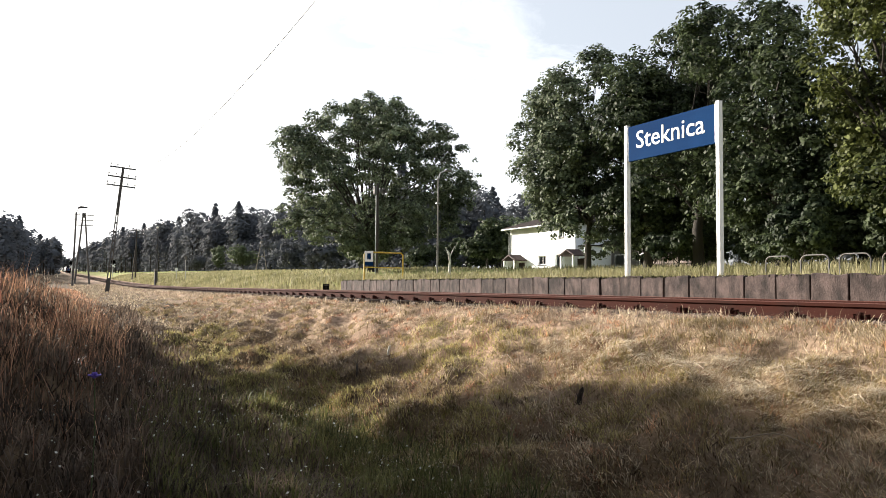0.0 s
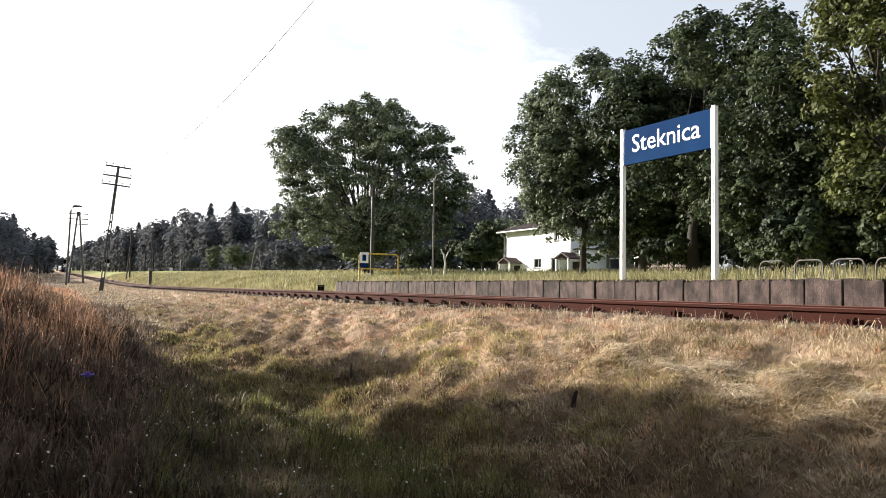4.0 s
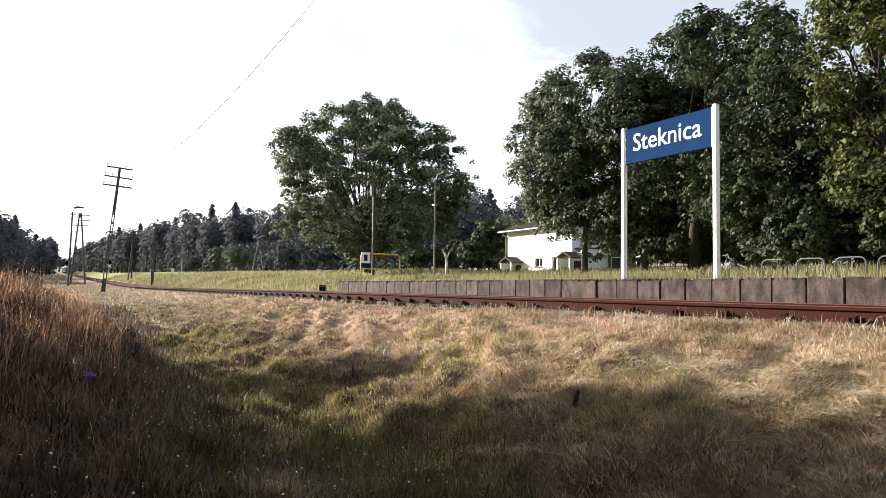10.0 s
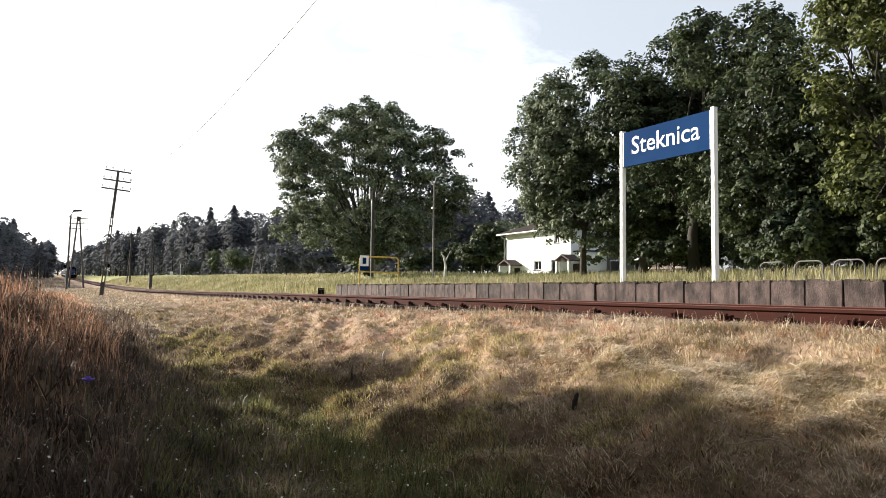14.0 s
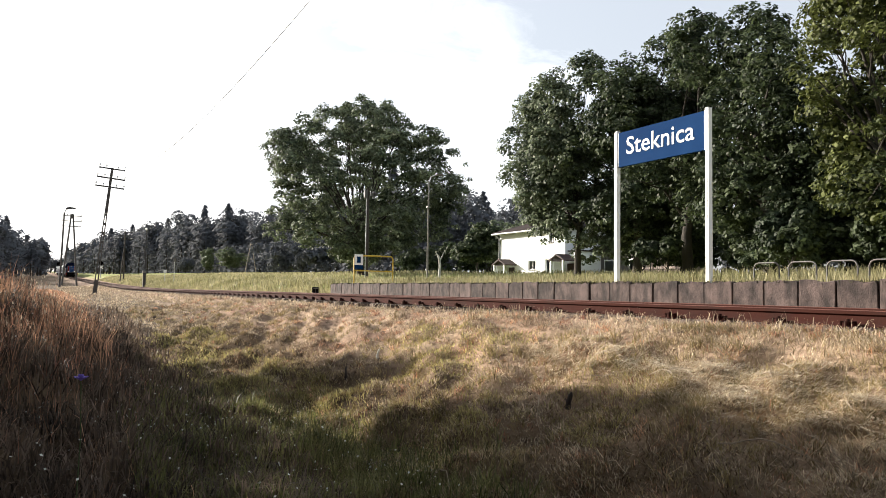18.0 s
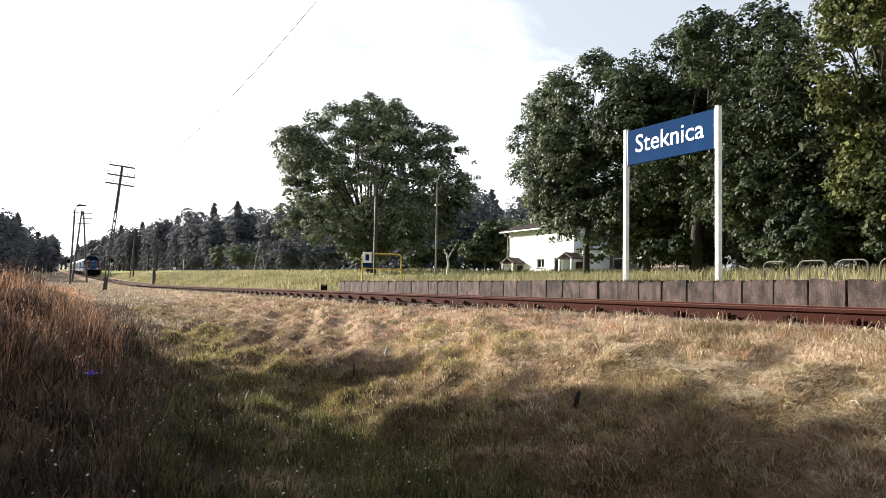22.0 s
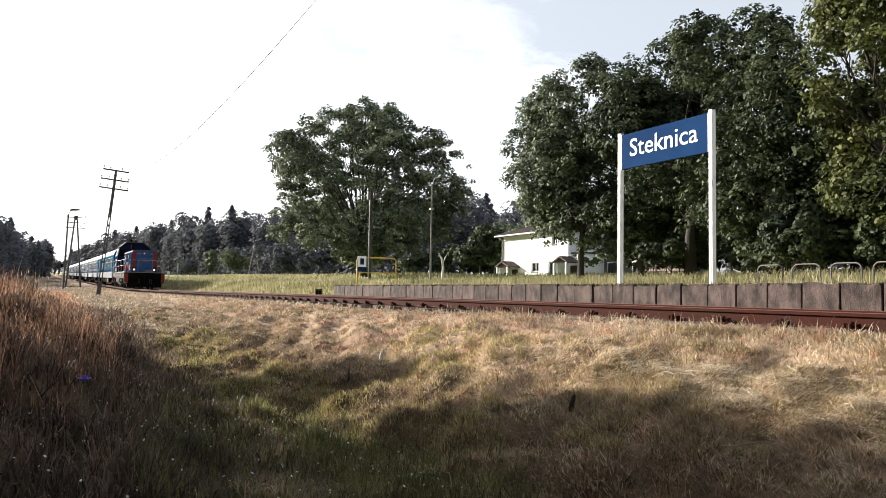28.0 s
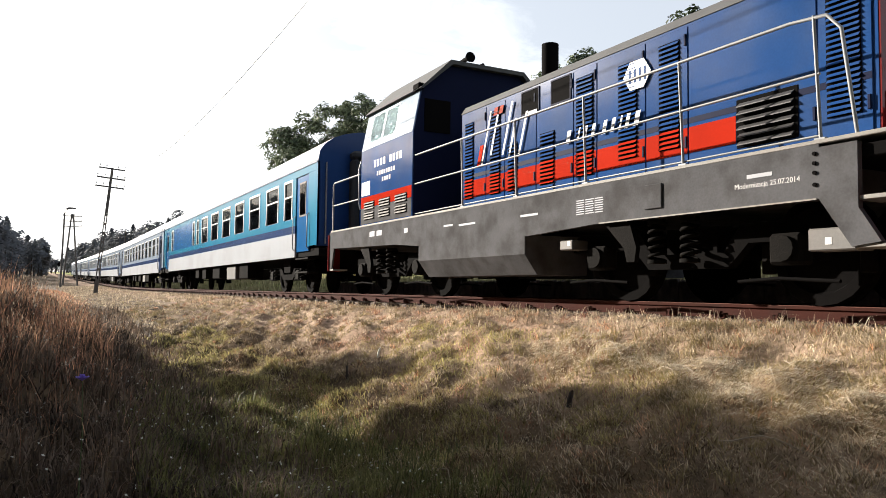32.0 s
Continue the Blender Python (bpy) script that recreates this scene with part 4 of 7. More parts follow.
def coil(bm, x, y, z0, z1, r=0.085, wire=0.02, turns=5):
    n = turns * 10
    tube(bm, [(x + r * math.cos(k * 0.6283), y + r * math.sin(k * 0.6283), z0 + (z1 - z0) * k / n) for k in range(n + 1)], wire, 5)
    tube(bm, [(x, y, z0 - 0.02), (x, y, z0 + 0.02)], r + 0.02, 10)
    tube(bm, [(x, y, z1 - 0.02), (x, y, z1 + 0.02)], r + 0.02, 10)
    return bm


def loco_bogie(loco, xc):
    bm = B()
    for s in (-1, 1):
        y = s * 1.12
        prism(bm, [(xc - 1.95, 0.72), (xc - 1.75, 0.82), (xc - 0.7, 0.78), (xc - 0.5, 0.52), (xc + 0.5, 0.52), (xc + 0.7, 0.78), (xc + 1.75, 0.82), (xc + 1.95, 0.72), (xc + 1.9, 0.6), (xc + 0.8, 0.6), (xc + 0.55, 0.36), (xc - 0.55, 0.36), (xc - 0.8, 0.6), (xc - 1.9, 0.6)], "y", y - 0.06, y + 0.06)
    box(bm, xc - 0.35, xc + 0.35, -1.1, 1.1, 0.5, 0.8)
    # gear colours include the shade under the frame
    bogie = part("bogie", bm, SOOT_SHADE, loco, "oily two-axle bogie, blackened for the shade under the frame")
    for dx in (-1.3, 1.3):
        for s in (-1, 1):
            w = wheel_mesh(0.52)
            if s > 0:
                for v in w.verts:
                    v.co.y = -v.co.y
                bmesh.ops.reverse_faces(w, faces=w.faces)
            part("wheel", w, SOOT_SHADE, bogie, "worn steel wheel, darkened for the shade under the frame", pose(xc + dx, s * 0.81, 0.52))
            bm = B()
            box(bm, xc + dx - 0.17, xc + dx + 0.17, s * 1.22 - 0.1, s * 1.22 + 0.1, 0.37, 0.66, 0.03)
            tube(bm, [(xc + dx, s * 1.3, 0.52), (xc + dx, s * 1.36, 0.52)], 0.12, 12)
            part("axle_box", bm, OILY_SHADE, bogie)
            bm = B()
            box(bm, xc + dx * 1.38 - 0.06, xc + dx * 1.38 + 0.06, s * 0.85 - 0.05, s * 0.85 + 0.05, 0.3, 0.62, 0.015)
            part("brake_block", bm, OILY_SHADE, bogie)
            bx("brake_block", OILY_SHADE, bogie, xc + dx * 0.6 - 0.06, xc + dx * 0.6 + 0.06, s * 0.85 - 0.05, s * 0.85 + 0.05, 0.3, 0.62, 0.015)
            bm = B()
            tube(bm, [(xc + dx - 0.55, s * 1.26, 0.22), (xc + dx - 0.1, s * 1.26, 0.25), (xc + dx + 0.5, s * 1.26, 0.22)], 0.02, 6)
            part("brake_rod", bm, SOOT_SHADE, bogie)
    for dx in (-0.27, 0.2):
        for s in (-1, 1):
            part("spring", coil(B(), xc + dx, s * 1.33, 0.44, 0.88), OILY_SHADE, bogie, "coil spring")
    for s in (-1, 1):
        bm = B()
        prism(bm, [(xc - 1.0, 0.94), (xc - 0.55, 0.94), (xc - 0.42, 0.6), (xc - 0.45, 0.44), (xc - 0.57, 0.44), (xc - 0.62, 0.6)], "y", s * 1.46 - 0.03, s * 1.46 + 0.03)
        part("bogie_arm", bm, OILY_SHADE, bogie, "dark bracket arm")
    return bogie


def louvre(name, parent, x0, x1, z0, z1, y, step=0.055, material=None, back=None, out=0.022, band=None):
    """A panel of slanting slats on a side wall at y; slats stand out towards the viewer's side."""
    s = -1 if y < 0 else 1
    panel = bx(name, back or SOOT_SHADE, parent, x0, x1, min(y, y + s * 0.004), max(y, y + s * 0.004), z0, z1)
    n = max(int((z1 - z0) / step), 2)
    mesh = None
    for i in range(n):
        z = z0 + (i + 0.5) * (z1 - z0) / n
        if mesh is None:
            bm = B()
            h = step * 0.32
            vs = [(x, yy, zz) for x in (x0 + 0.008, x1 - 0.008) for yy, zz in ((0, h), (s * out, -h * 0.6), (s * out, -h), (0, h * 0.4))]
            v = [bm.verts.new(p) for p in vs]
            for q in ((0, 1, 5, 4), (1, 2, 6, 5), (2, 3, 7, 6), (0, 3, 2, 1), (4, 5, 6, 7)):
                bm.faces.new([v[k] for k in q])
            bmesh.ops.recalc_face_normals(bm, faces=bm.faces)
            ob = part("slat", bm, material or LOCO_BLUE, panel, "", pose(0, y + s * 0.005, z))
            mesh = ob.data
            if band:
                red = mesh.copy()
                red.materials.clear()
                red.materials.append(LOCO_ORANGE)
        else:
            ob = new("slat", mesh)
            ob.parent, ob.matrix_basis = panel, pose(0, y + s * 0.005, z)
        if band and band[0] < z < band[1]:
            ob.data = red
    return panel


def slanted(name, parent, x0, x1, z0, z1, y, lean, material, label=""):
    """A thin slanting stroke painted on a side wall."""
    s = -1 if y < 0 else 1
    bm = B()
    prism(bm, [(x0, z0), (x1, z0), (x1 + lean, z1), (x0 + lean, z1)], "y", y, y + s * 0.003)
    return part(name, bm, material, parent, label)


def build_locomotive():
    loco = thing("locomotive", pose(0, 0, 0), "deep blue diesel locomotive with orange band and grey frame, hauling coaches", "locomotive")
    # frame
    bm = B()
    for s in (-1, 1):
        prism(bm, [(-12.75, 1.36), (-0.9, 1.36), (-0.9, 0.9), (-3.7, 0.9), (-5.1, 0.84), (-8.45, 0.86), (-9.4, 0.93), (-12.75, 1.0)], "y", s * 1.55, s * 1.49)
    box(bm, -12.7, -0.9, -1.45, 1.45, 0.98, 1.35)
    frame_part = part("frame", bm, FRAME_GREY, loco, "dusty grey side frame")
    for s in (-1, 1):
        bm = B()
        prism(bm, [(-1.0, 1.33), (-0.56, 1.33), (-0.56, 0.8), (-0.38, 0.52), (-0.62, 0.49), (-0.9, 0.9), (-1.0, 0.92)], "y", s * 1.56, s * 1.5)
        col = part("step_bracket", bm, FRAME_GREY, frame_part)
        for z in (0.5, 0.88):
            bx("step", DECK, frame_part, -0.6, -0.04, min(s * 1.2, s * 1.54), max(s * 1.2, s * 1.54), z - 0.02, z + 0.015, 0.004, "pale step tread")
        bx("rear_step", DECK, frame_part, -13.0, -12.72, min(s * 1.2, s * 1.54), max(s * 1.2, s * 1.54), 0.51, 0.545, 0.004)
        bm = B()
        prism(bm, [(-12.98, 1.36), (-12.7, 1.36), (-12.7, 0.95), (-12.84, 0.54), (-13.0, 0.54)], "y", s * 1.54, s * 1.5)
        part("rear_bracket", bm, FRAME_GREY, frame_part)
        for z in (1.28, 1.2, 1.12, 1.02):
            bm = B()
            tube(bm, [(-0.93, s * 1.552, z), (-0.93, s * 1.575, z)], 0.018, 6)
            part("bolt", bm, SOOT_SHADE, frame_part)
        bx("flange", DECK, frame_part, -3.68, -0.92, min(s * 1.548, s * 1.562), max(s * 1.548, s * 1.562), 0.893, 0.907, 0, "pale worn lower edge")
        bx("hatch", FRAME_GREY, frame_part, -2.93, -2.68, min(s * 1.552, s * 1.57), max(s * 1.552, s * 1.57), 0.99, 1.25, 0.006)
        tank = B()
        prism(tank, [(-1.553, 0.862), (-1.553, 0.6), (-1.35, 0.33), (-0.5, 0.33), (-0.5, 0.862)], "x", -8.4, -5.2)
        tank = part("tank", sided(tank, s), FRAME_GREY, frame_part, "grey fuel tank slung under the frame")
    bx("deck", DECK, loco, -12.92, -0.02, -1.54, 1.54, 1.362, 1.4, 0.006, "walkway with a pale edge")
    bx("front_deck", SOOT_SHADE, loco, -0.9, -0.05, -1.5, 1.5, 1.2, 1.31, 0.01)
    # headstocks
    for x, k in ((-0.04, 1), (-12.96, -1)):
        hs = bx("headstock", SOOT_SHADE, loco, min(x, x + 0.04 * k), max(x, x + 0.04 * k), -1.3, 1.3, 0.5, 1.32, 0.008, "black buffer beam")
        for s in (-1, 1):
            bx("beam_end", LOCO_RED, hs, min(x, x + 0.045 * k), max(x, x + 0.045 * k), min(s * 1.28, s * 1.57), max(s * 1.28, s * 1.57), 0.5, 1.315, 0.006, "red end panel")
            bm = B()
            tube(bm, [(x, s * 0.875, 1.05), (x + k * 0.35, s * 0.875, 1.05)], [0.13, 0.1], 12)
            tube(bm, [(x + k * 0.3, s * 0.875, 1.05), (x + k * 0.58, s * 0.875, 1.05)], 0.07, 10)
            tube(bm, [(x + k * 0.57, s * 0.875, 1.05), (x + k * 0.62, s * 0.875, 1.05)], [0.25, 0.23], 18)
            part("buffer", bm, SOOT_SHADE, hs, "black round buffer")
        bm = B()
        tube(bm, [(x, 0, 1.05), (x + k * 0.3, 0, 1.05), (x + k * 0.36, 0, 1.12)], [0.06, 0.05, 0.03], 8)
        tube(bm, [(x + k * 0.25, 0, 1.02), (x + k * 0.3, 0, 0.75), (x + k * 0.2, 0, 0.55)], 0.03, 6)
        part("coupling", bm, OILY_SHADE, hs, "screw coupling on a draw hook")
        for y in (-0.5, -0.38, 0.38, 0.5):
            bm = B()
            tube(bm, [(x, y, 0.85), (x + k * 0.14, y, 0.75), (x + k * 0.12, y * 1.05, 0.45)], 0.022, 6)
            part("brake_hose", bm, RUBBER, hs)
    bm = B()
    prism(bm, [(-0.3, 0.5), (-0.02, 0.5), (0.02, 0.16), (-0.04, 0.14)], "y", -1.35, 1.35)
    part("rail_guard", bm, SOOT_SHADE, loco, "black guard plate under the front beam")
    # long hood
    bm = B()
    prism(bm, [(-0.99, 1.4), (0.99, 1.4), (0.99, 3.1), (0.9, 3.22), (0.4, 3.27), (-0.4, 3.27), (-0.9, 3.22), (-0.99, 3.1)], "x", -7.92, -0.72)
    hood = part("long_hood", bm, LOCO_BLUE, loco, "deep blue engine hood")
    bm = B()
    prism(bm, [(-1.0, 3.1), (-0.91, 3.232), (-0.4, 3.285), (0.4, 3.285), (0.91, 3.232), (1.0, 3.1), (0.93, 3.1), (0.88, 3.2), (0.4, 3.25), (-0.4, 3.25), (-0.88, 3.2), (-0.93, 3.1)], "x", -7.95, -0.7)
    part("hood_roof", bm, ROOF_GREY, hood, "grey hood roof with a drip edge")
    seams = (-7.86, -7.1, -6.55, -5.72, -4.86, -4.38, -3.5, -2.84, -1.28, -0.76)
    for s in (-1, 1):
        def yy(a, b):
            return min(s * a, s * b), max(s * a, s * b)
        for a, b in zip(seams, seams[1:]):
            door = bx("hood_door", LOCO_BLUE, hood, a + 0.008, b - 0.008, *yy(0.99, 1.004), 1.44, 3.06, 0.004)
            for z in (1.7, 2.85):
                bx("hinge", LOCO_NAVY, door, b - 0.05, b - 0.02, *yy(1.004, 1.02), z, z + 0.13, 0.004)
            if b < -2.0:
                bx("band", LOCO_ORANGE, door, max(a, -7.52) + 0.012, b - 0.012, *yy(1.004, 1.0075), 1.64, 1.925, 0, "orange painted band")
            bx("band_line", LOCO_NAVY, door, a + 0.012, b - 0.012, *yy(1.004, 1.007), 1.965, 2.03, 0)
        bx("band", LOCO_ORANGE, hood, -2.83, -2.2, *yy(1.004, 1.0078), 1.64, 1.925, 0)
        y = s * 1.006
        for x0, x1, z0, z1 in ((-7.78, -7.5, 1.62, 2.9), (-6.98, -6.68, 1.62, 2.95), (-6.46, -6.2, 1.5, 2.35), (-5.62, -5.28, 1.5, 2.35), (-4.8, -4.45, 1.62, 2.95), (-3.97, -3.64, 1.72, 2.9), (-3.28, -2.96, 1.72, 2.95)):
            louvre("louvre", hood, x0, x1, z0, z1, y, band=(1.63, 1.93))
        louvre("tall_louvre", hood, -1.19, -0.86, 1.69, 2.82, y, 0.05, LOCO_BLUE)
        g = bx("grille_recess", SOOT_SHADE, hood, -2.19, -1.48, *yy(1.004, 1.012), 1.58, 2.08, 0.004)
        for i in range(6):
            z = 1.62 + i * 0.078
            bm = B()
            prism(bm, [(s * 1.012, z + 0.03), (s * 1.06, z - 0.01), (s * 1.06, z - 0.02), (s * 1.012, z + 0.015)], "x", -2.15, -1.52)
            part("grille_slat", bm, DARK_IRON, g)
        for x0, x1 in ((-6.08, -5.66), (-5.34, -4.93)):
            # solid black plate imitates the darkness inside the open window
            w = bx("hood_window", SOOT_SHADE, hood, x0, x1, *yy(1.004, 1.012), 2.72, 3.04, 0, "dark open engine-room window")
            for a, b, c, d in ((x0 - 0.02, x1 + 0.02, 3.04, 3.06), (x0 - 0.02, x1 + 0.02, 2.7, 2.72), (x0 - 0.02, x0, 2.72, 3.04), (x1, x1 + 0.02, 2.72, 3.04)):
                bx("frame_bar", LOCO_NAVY, w, a, b, *yy(1.004, 1.018), c, d)
        # painted emblem and lettering strokes
        bm = B()
        n = 6
        prism(bm, [(-3.62 + 0.235 * math.cos(k * math.pi / 3), 2.71 + 0.2 * math.sin(k * math.pi / 3)) for k in range(n)], "y", *yy(1.0285, 1.0315))
        part("emblem", bm, MARKING, hood, "white six-sided emblem")
        for k in range(4):
            x = -3.75 + 0.085 * k
            bx("emblem_bar", LOCO_BLUE, hood, x, x + 0.03, *yy(1.0318, 1.0335), 2.62, 2.78)
        x = -5.0
        for k, w in enumerate((0.13, 0.05, 0.12, 0.1, 0.11, 0.1, 0.05, 0.1, 0.13)):
            if k in (1, 4):
                x += 0.06
            slanted("letter_stroke", hood, x, x + 0.62 * w, 2.1, 2.27, s * 1.0295, 0.05, MARKING, "white slanting painted stroke")
            x += w + 0.055
        for x0, w, z0, z1, m in ((-7.35, 0.1, 2.12, 2.45, LOCO_ORANGE), (-7.22, 0.04, 2.12, 2.95, MARKING), (-6.95, 0.05, 2.25, 2.98, MARKING), (-6.85, 0.26, 2.86, 2.98, LOCO_ORANGE), (-6.6, 0.05, 2.2, 2.98, MARKING), (-6.42, 0.05, 2.15, 2.7, MARKING), (-6.15, 0.05, 2.15, 2.75, MARKING), (-5.9, 0.22, 2.68, 2.73, MARKING)):
            slanted("arrow_stroke", hood, x0, x0 + w, z0, z1, s * 1.0295, 0.34 * (z1 - z0), m)
    # hood front
    for s in (-1, 1):
        bm = B()
        prism(bm, [(s * 0.985, 1.44), (s * 0.985, 3.08), (s * 0.66, 3.16), (s * 0.66, 2.5), (s * 0.74, 1.9), (s * 0.74, 1.44)], "x", -0.722, -0.7)
        part("corner_panel", bm, LOCO_RED, hood, "red front corner panel")
        bx("lamp_pocket", SOOT_SHADE, hood, -0.702, -0.69, min(s * 0.66, s * 0.94), max(s * 0.66, s * 0.94), 1.48, 1.85, 0.01)
        bm = B()
        tube(bm, [(-0.7, s * 0.79, 1.62), (-0.64, s * 0.79, 1.62)], [0.12, 0.135], 16)
        rim = part("headlamp", bm, DARK_IRON, hood, "round headlamp in a dark rim")
        bm = B()
        tube(bm, [(-0.639, s * 0.79, 1.62), (-0.632, s * 0.79, 1.62)], [0.11, 0.09], 16)
        part("reflector", bm, LAMP_DISH, rim)
        bm = B()
        tube(bm, [(-0.6315, s * 0.79, 1.61), (-0.622, s * 0.79, 1.61)], [0.065, 0.045], 12)
        part("bulb", bm, LAMP_ON, rim, "lit bulb")
        bm = B()
        tube(bm, [(-0.69, s * 0.79, 1.82), (-0.66, s * 0.79, 1.82)], 0.05, 10)
        part("tail_lamp", bm, LOCO_RED, hood)
    bm = B()
    tube(bm, [(-0.72, -0.03, 3.0), (-0.64, -0.03, 3.0)], [0.11, 0.12], 16)
    rim = part("top_lamp", bm, DARK_IRON, hood, "round lamp at the top of the hood")
    bm = B()
    tube(bm, [(-0.639, -0.03, 3.0), (-0.632, -0.03, 3.0)], [0.095, 0.07], 16)
    part("reflector", bm, LAMP_DISH, rim)
    bm = B()
    tube(bm, [(-0.6315, -0.03, 2.99), (-0.622, -0.03, 2.99)], [0.04, 0.03], 12)
    part("bulb", bm, LAMP_ON, rim, "lit bulb")
    bx("front_emblem", MARKING_FAINT, hood, -0.7, -0.696, -0.62, -0.25, 2.9, 3.05)
    bm = B()
    prism(bm, [(0.6 + 0.17 * math.cos(k * math.pi / 3), 2.97 + 0.1 * math.sin(k * math.pi / 3)) for k in range(6)], "x", -0.72, -0.7165)
    part("front_emblem", bm, MARKING_FAINT, hood)
    for k in range(8):
        y = -0.34 + 0.135 * k
        if k != 4:
            bx("number_bar", MARKING_FAINT, hood, -0.72, -0.717, y, y + 0.09, 2.48, 2.6)
    bx("small_plate", MARKING_FAINT, hood, -0.72, -0.717, -0.1, 0.3, 2.3, 2.34)
    bx("small_plate", MARKING_FAINT, hood, -0.72, -0.717, 0.0, 0.25, 1.92, 1.95)
    bm = B()
    prism(bm, [(0.05, 1.42), (0.75, 1.42), (0.7, 1.56), (0.45, 1.62), (0.1, 1.58)], "x", -0.72, -0.66)
    part("cable_box", bm, BOX_GREY, hood, "pale grey socket box")
    bm = B()
    tube(bm, [(-6.15, -0.45, 3.2), (-6.15, -0.45, 3.9)], 0.13, 18)
    part("exhaust", bm, SOOT_SHADE, hood, "black exhaust stack")
    for x in (-7.4, -6.9, -6.5):
        bm = B()
        tube(bm, [(x, -0.7, 3.24), (x, -0.7, 3.31)], 0.03, 8)
        part("roof_bolt", bm, GALV, hood)
    # cab
    cabo = [(-1.5, 1.4), (1.5, 1.4), (1.5, 2.92), (1.34, 3.74), (0.75, 4.22), (-0.75, 4.22), (-1.34, 3.74), (-1.5, 2.92)]
    bm = B()
    prism(bm, cabo, "x", -11.22, -8.8)
    cab = part("cab", bm, LOCO_BLUE, loco, "deep blue driver's cab with pale upper sides")
    bm = B()
    prism(bm, [(-1.42, 3.7), (-0.8, 4.3), (0.8, 4.3), (1.42, 3.7), (1.36, 3.7), (0.76, 4.225), (-0.76, 4.225), (-1.36, 3.7)], "x", -11.3, -8.68)
    part("cab_roof", bm, ROOF_GREY, cab, "dark grey cab roof with an overhang")
    bx("gutter_lamp", SOOT_SHADE, cab, -9.0, -8.75, -1.42, -1.3, 3.7, 3.82, 0.02)
    for s in (-1, 1):
        def yy(a, b):
            return min(s * a, s * b), max(s * a, s * b)
        lean = (1.5 - 1.34) / (3.74 - 2.92)

        def tilted(x0, x1, z0, z1, out):
            bm = B()
            prism(bm, [(s * (1.5 - (z0 - 2.92) * lean + out), z0), (s * (1.5 - (z1 - 2.92) * lean + out), z1), (s * (1.5 - (z1 - 2.92) * lean - 0.01), z1), (s * (1.5 - (z0 - 2.92) * lean - 0.01), z0)], "x", x0, x1)
            return bm
        up = part("upper_side", tilted(-11.2, -8.82, 2.93, 3.72, 0.006), CAB_WHITE, cab, "pale upper cab side")
        for x0, x1 in ((-10.85, -10.25), (-10.19, -9.62)):
            # bright slab behind cyan panes stands for the sky they reflect
            f = part("side_window", tilted(x0 - 0.03, x1 + 0.03, 3.02, 3.64, 0.012), GALV, cab, "sliding side window in a bright frame")
            part("pane", tilted(x0, x1, 3.05, 3.61, 0.018), CAB_GLASS_SKY, f)
        bx("lower_band", LOCO_ORANGE, cab, -11.2, -8.82, *yy(1.5, 1.504), 1.75, 1.97, 0, "orange band")
        bx("vent_panel", FRAME_GREY, cab, -11.2, -8.82, *yy(1.5, 1.505), 1.42, 1.745, 0.002)
        for x0 in (-11.0, -10.25, -9.5):
            for z0 in (1.5, 1.7):
                louvre("cab_louvre", cab, x0, x0 + 0.5, z0, z0 + 0.16, s * 1.506, 0.05, BOX_GREY)
        bx("cab_plate", MARKING, cab, -11.18, -10.75, *yy(1.5, 1.504), 2.0, 2.28, 0, "white plate")
        for k in range(9):
            if k != 4:
                bx("number_bar", MARKING, cab, -10.55 + 0.15 * k, -10.45 + 0.15 * k, *yy(1.5, 1.504), 2.52, 2.66)
        for k in range(8):
            bx("number_bar", MARKING_DIM, cab, -10.4 + 0.11 * k, -10.33 + 0.11 * k, *yy(1.5, 1.504), 2.34, 2.42)
        for k in range(4):
            bx("number_bar", MARKING_DIM, cab, -10.15 + 0.11 * k, -10.08 + 0.11 * k, *yy(1.5, 1.504), 2.2, 2.28)
        bm = B()
        tube(bm, [(-11.3, s * 1.47, 1.75), (-11.34, s * 1.5, 1.9), (-11.34, s * 1.5, 2.6), (-11.3, s * 1.47, 2.75)], 0.018, 6)
        part("grab_rail", bm, RAIL_PAINT, cab)
        for x in (-8.79, -11.24):
            w = bx("end_window", SOOT_SHADE, cab, x - 0.006, x + 0.012, *yy(0.75, 1.28), 2.95, 3.55, 0.004, "dark cab end window")
    # navy sheet over the cab end puts its shade into the colour
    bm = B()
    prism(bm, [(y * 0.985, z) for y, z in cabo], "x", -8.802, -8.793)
    part("end_panel", bm, LOCO_NAVY, cab, "cab end sheet in navy, dark for its shade")
    bm = B()
    for x, y, k in ((-9.0, -0.35, 1), (-9.25, 0.1, -1)):
        tube(bm, [(x, y, 4.29), (x, y, 4.42)], 0.03, 6)
        tube(bm, [(x - k * 0.2, y, 4.44), (x + k * 0.1, y, 4.44), (x + k * 0.24, y, 4.44)], [0.03, 0.045, 0.1], 14)
    part("horn", bm, SOOT_SHADE, cab, "black air horns")
    # short hood
    bm = B()
    prism(bm, [(-0.97, 1.4), (0.97, 1.4), (0.97, 2.75), (0.85, 2.88), (-0.85, 2.88), (-0.97, 2.75)], "x", -12.55, -11.22)
    sh = part("short_hood", bm, LOCO_BLUE, loco, "short blue hood behind the cab")
    for s in (-1, 1):
        louvre("louvre", sh, -12.3, -11.5, 1.6, 2.6, s * 0.972, 0.07)
    # handrails
    for s in (-1, 1):
        y = s * 1.49
        bm = B()
        tube(bm, [(-8.7, y, 2.48), (-1.2, y, 2.48), (-0.85, y, 2.45), (-0.72, y, 2.3), (-0.6, y, 1.4)], 0.0165, 7)
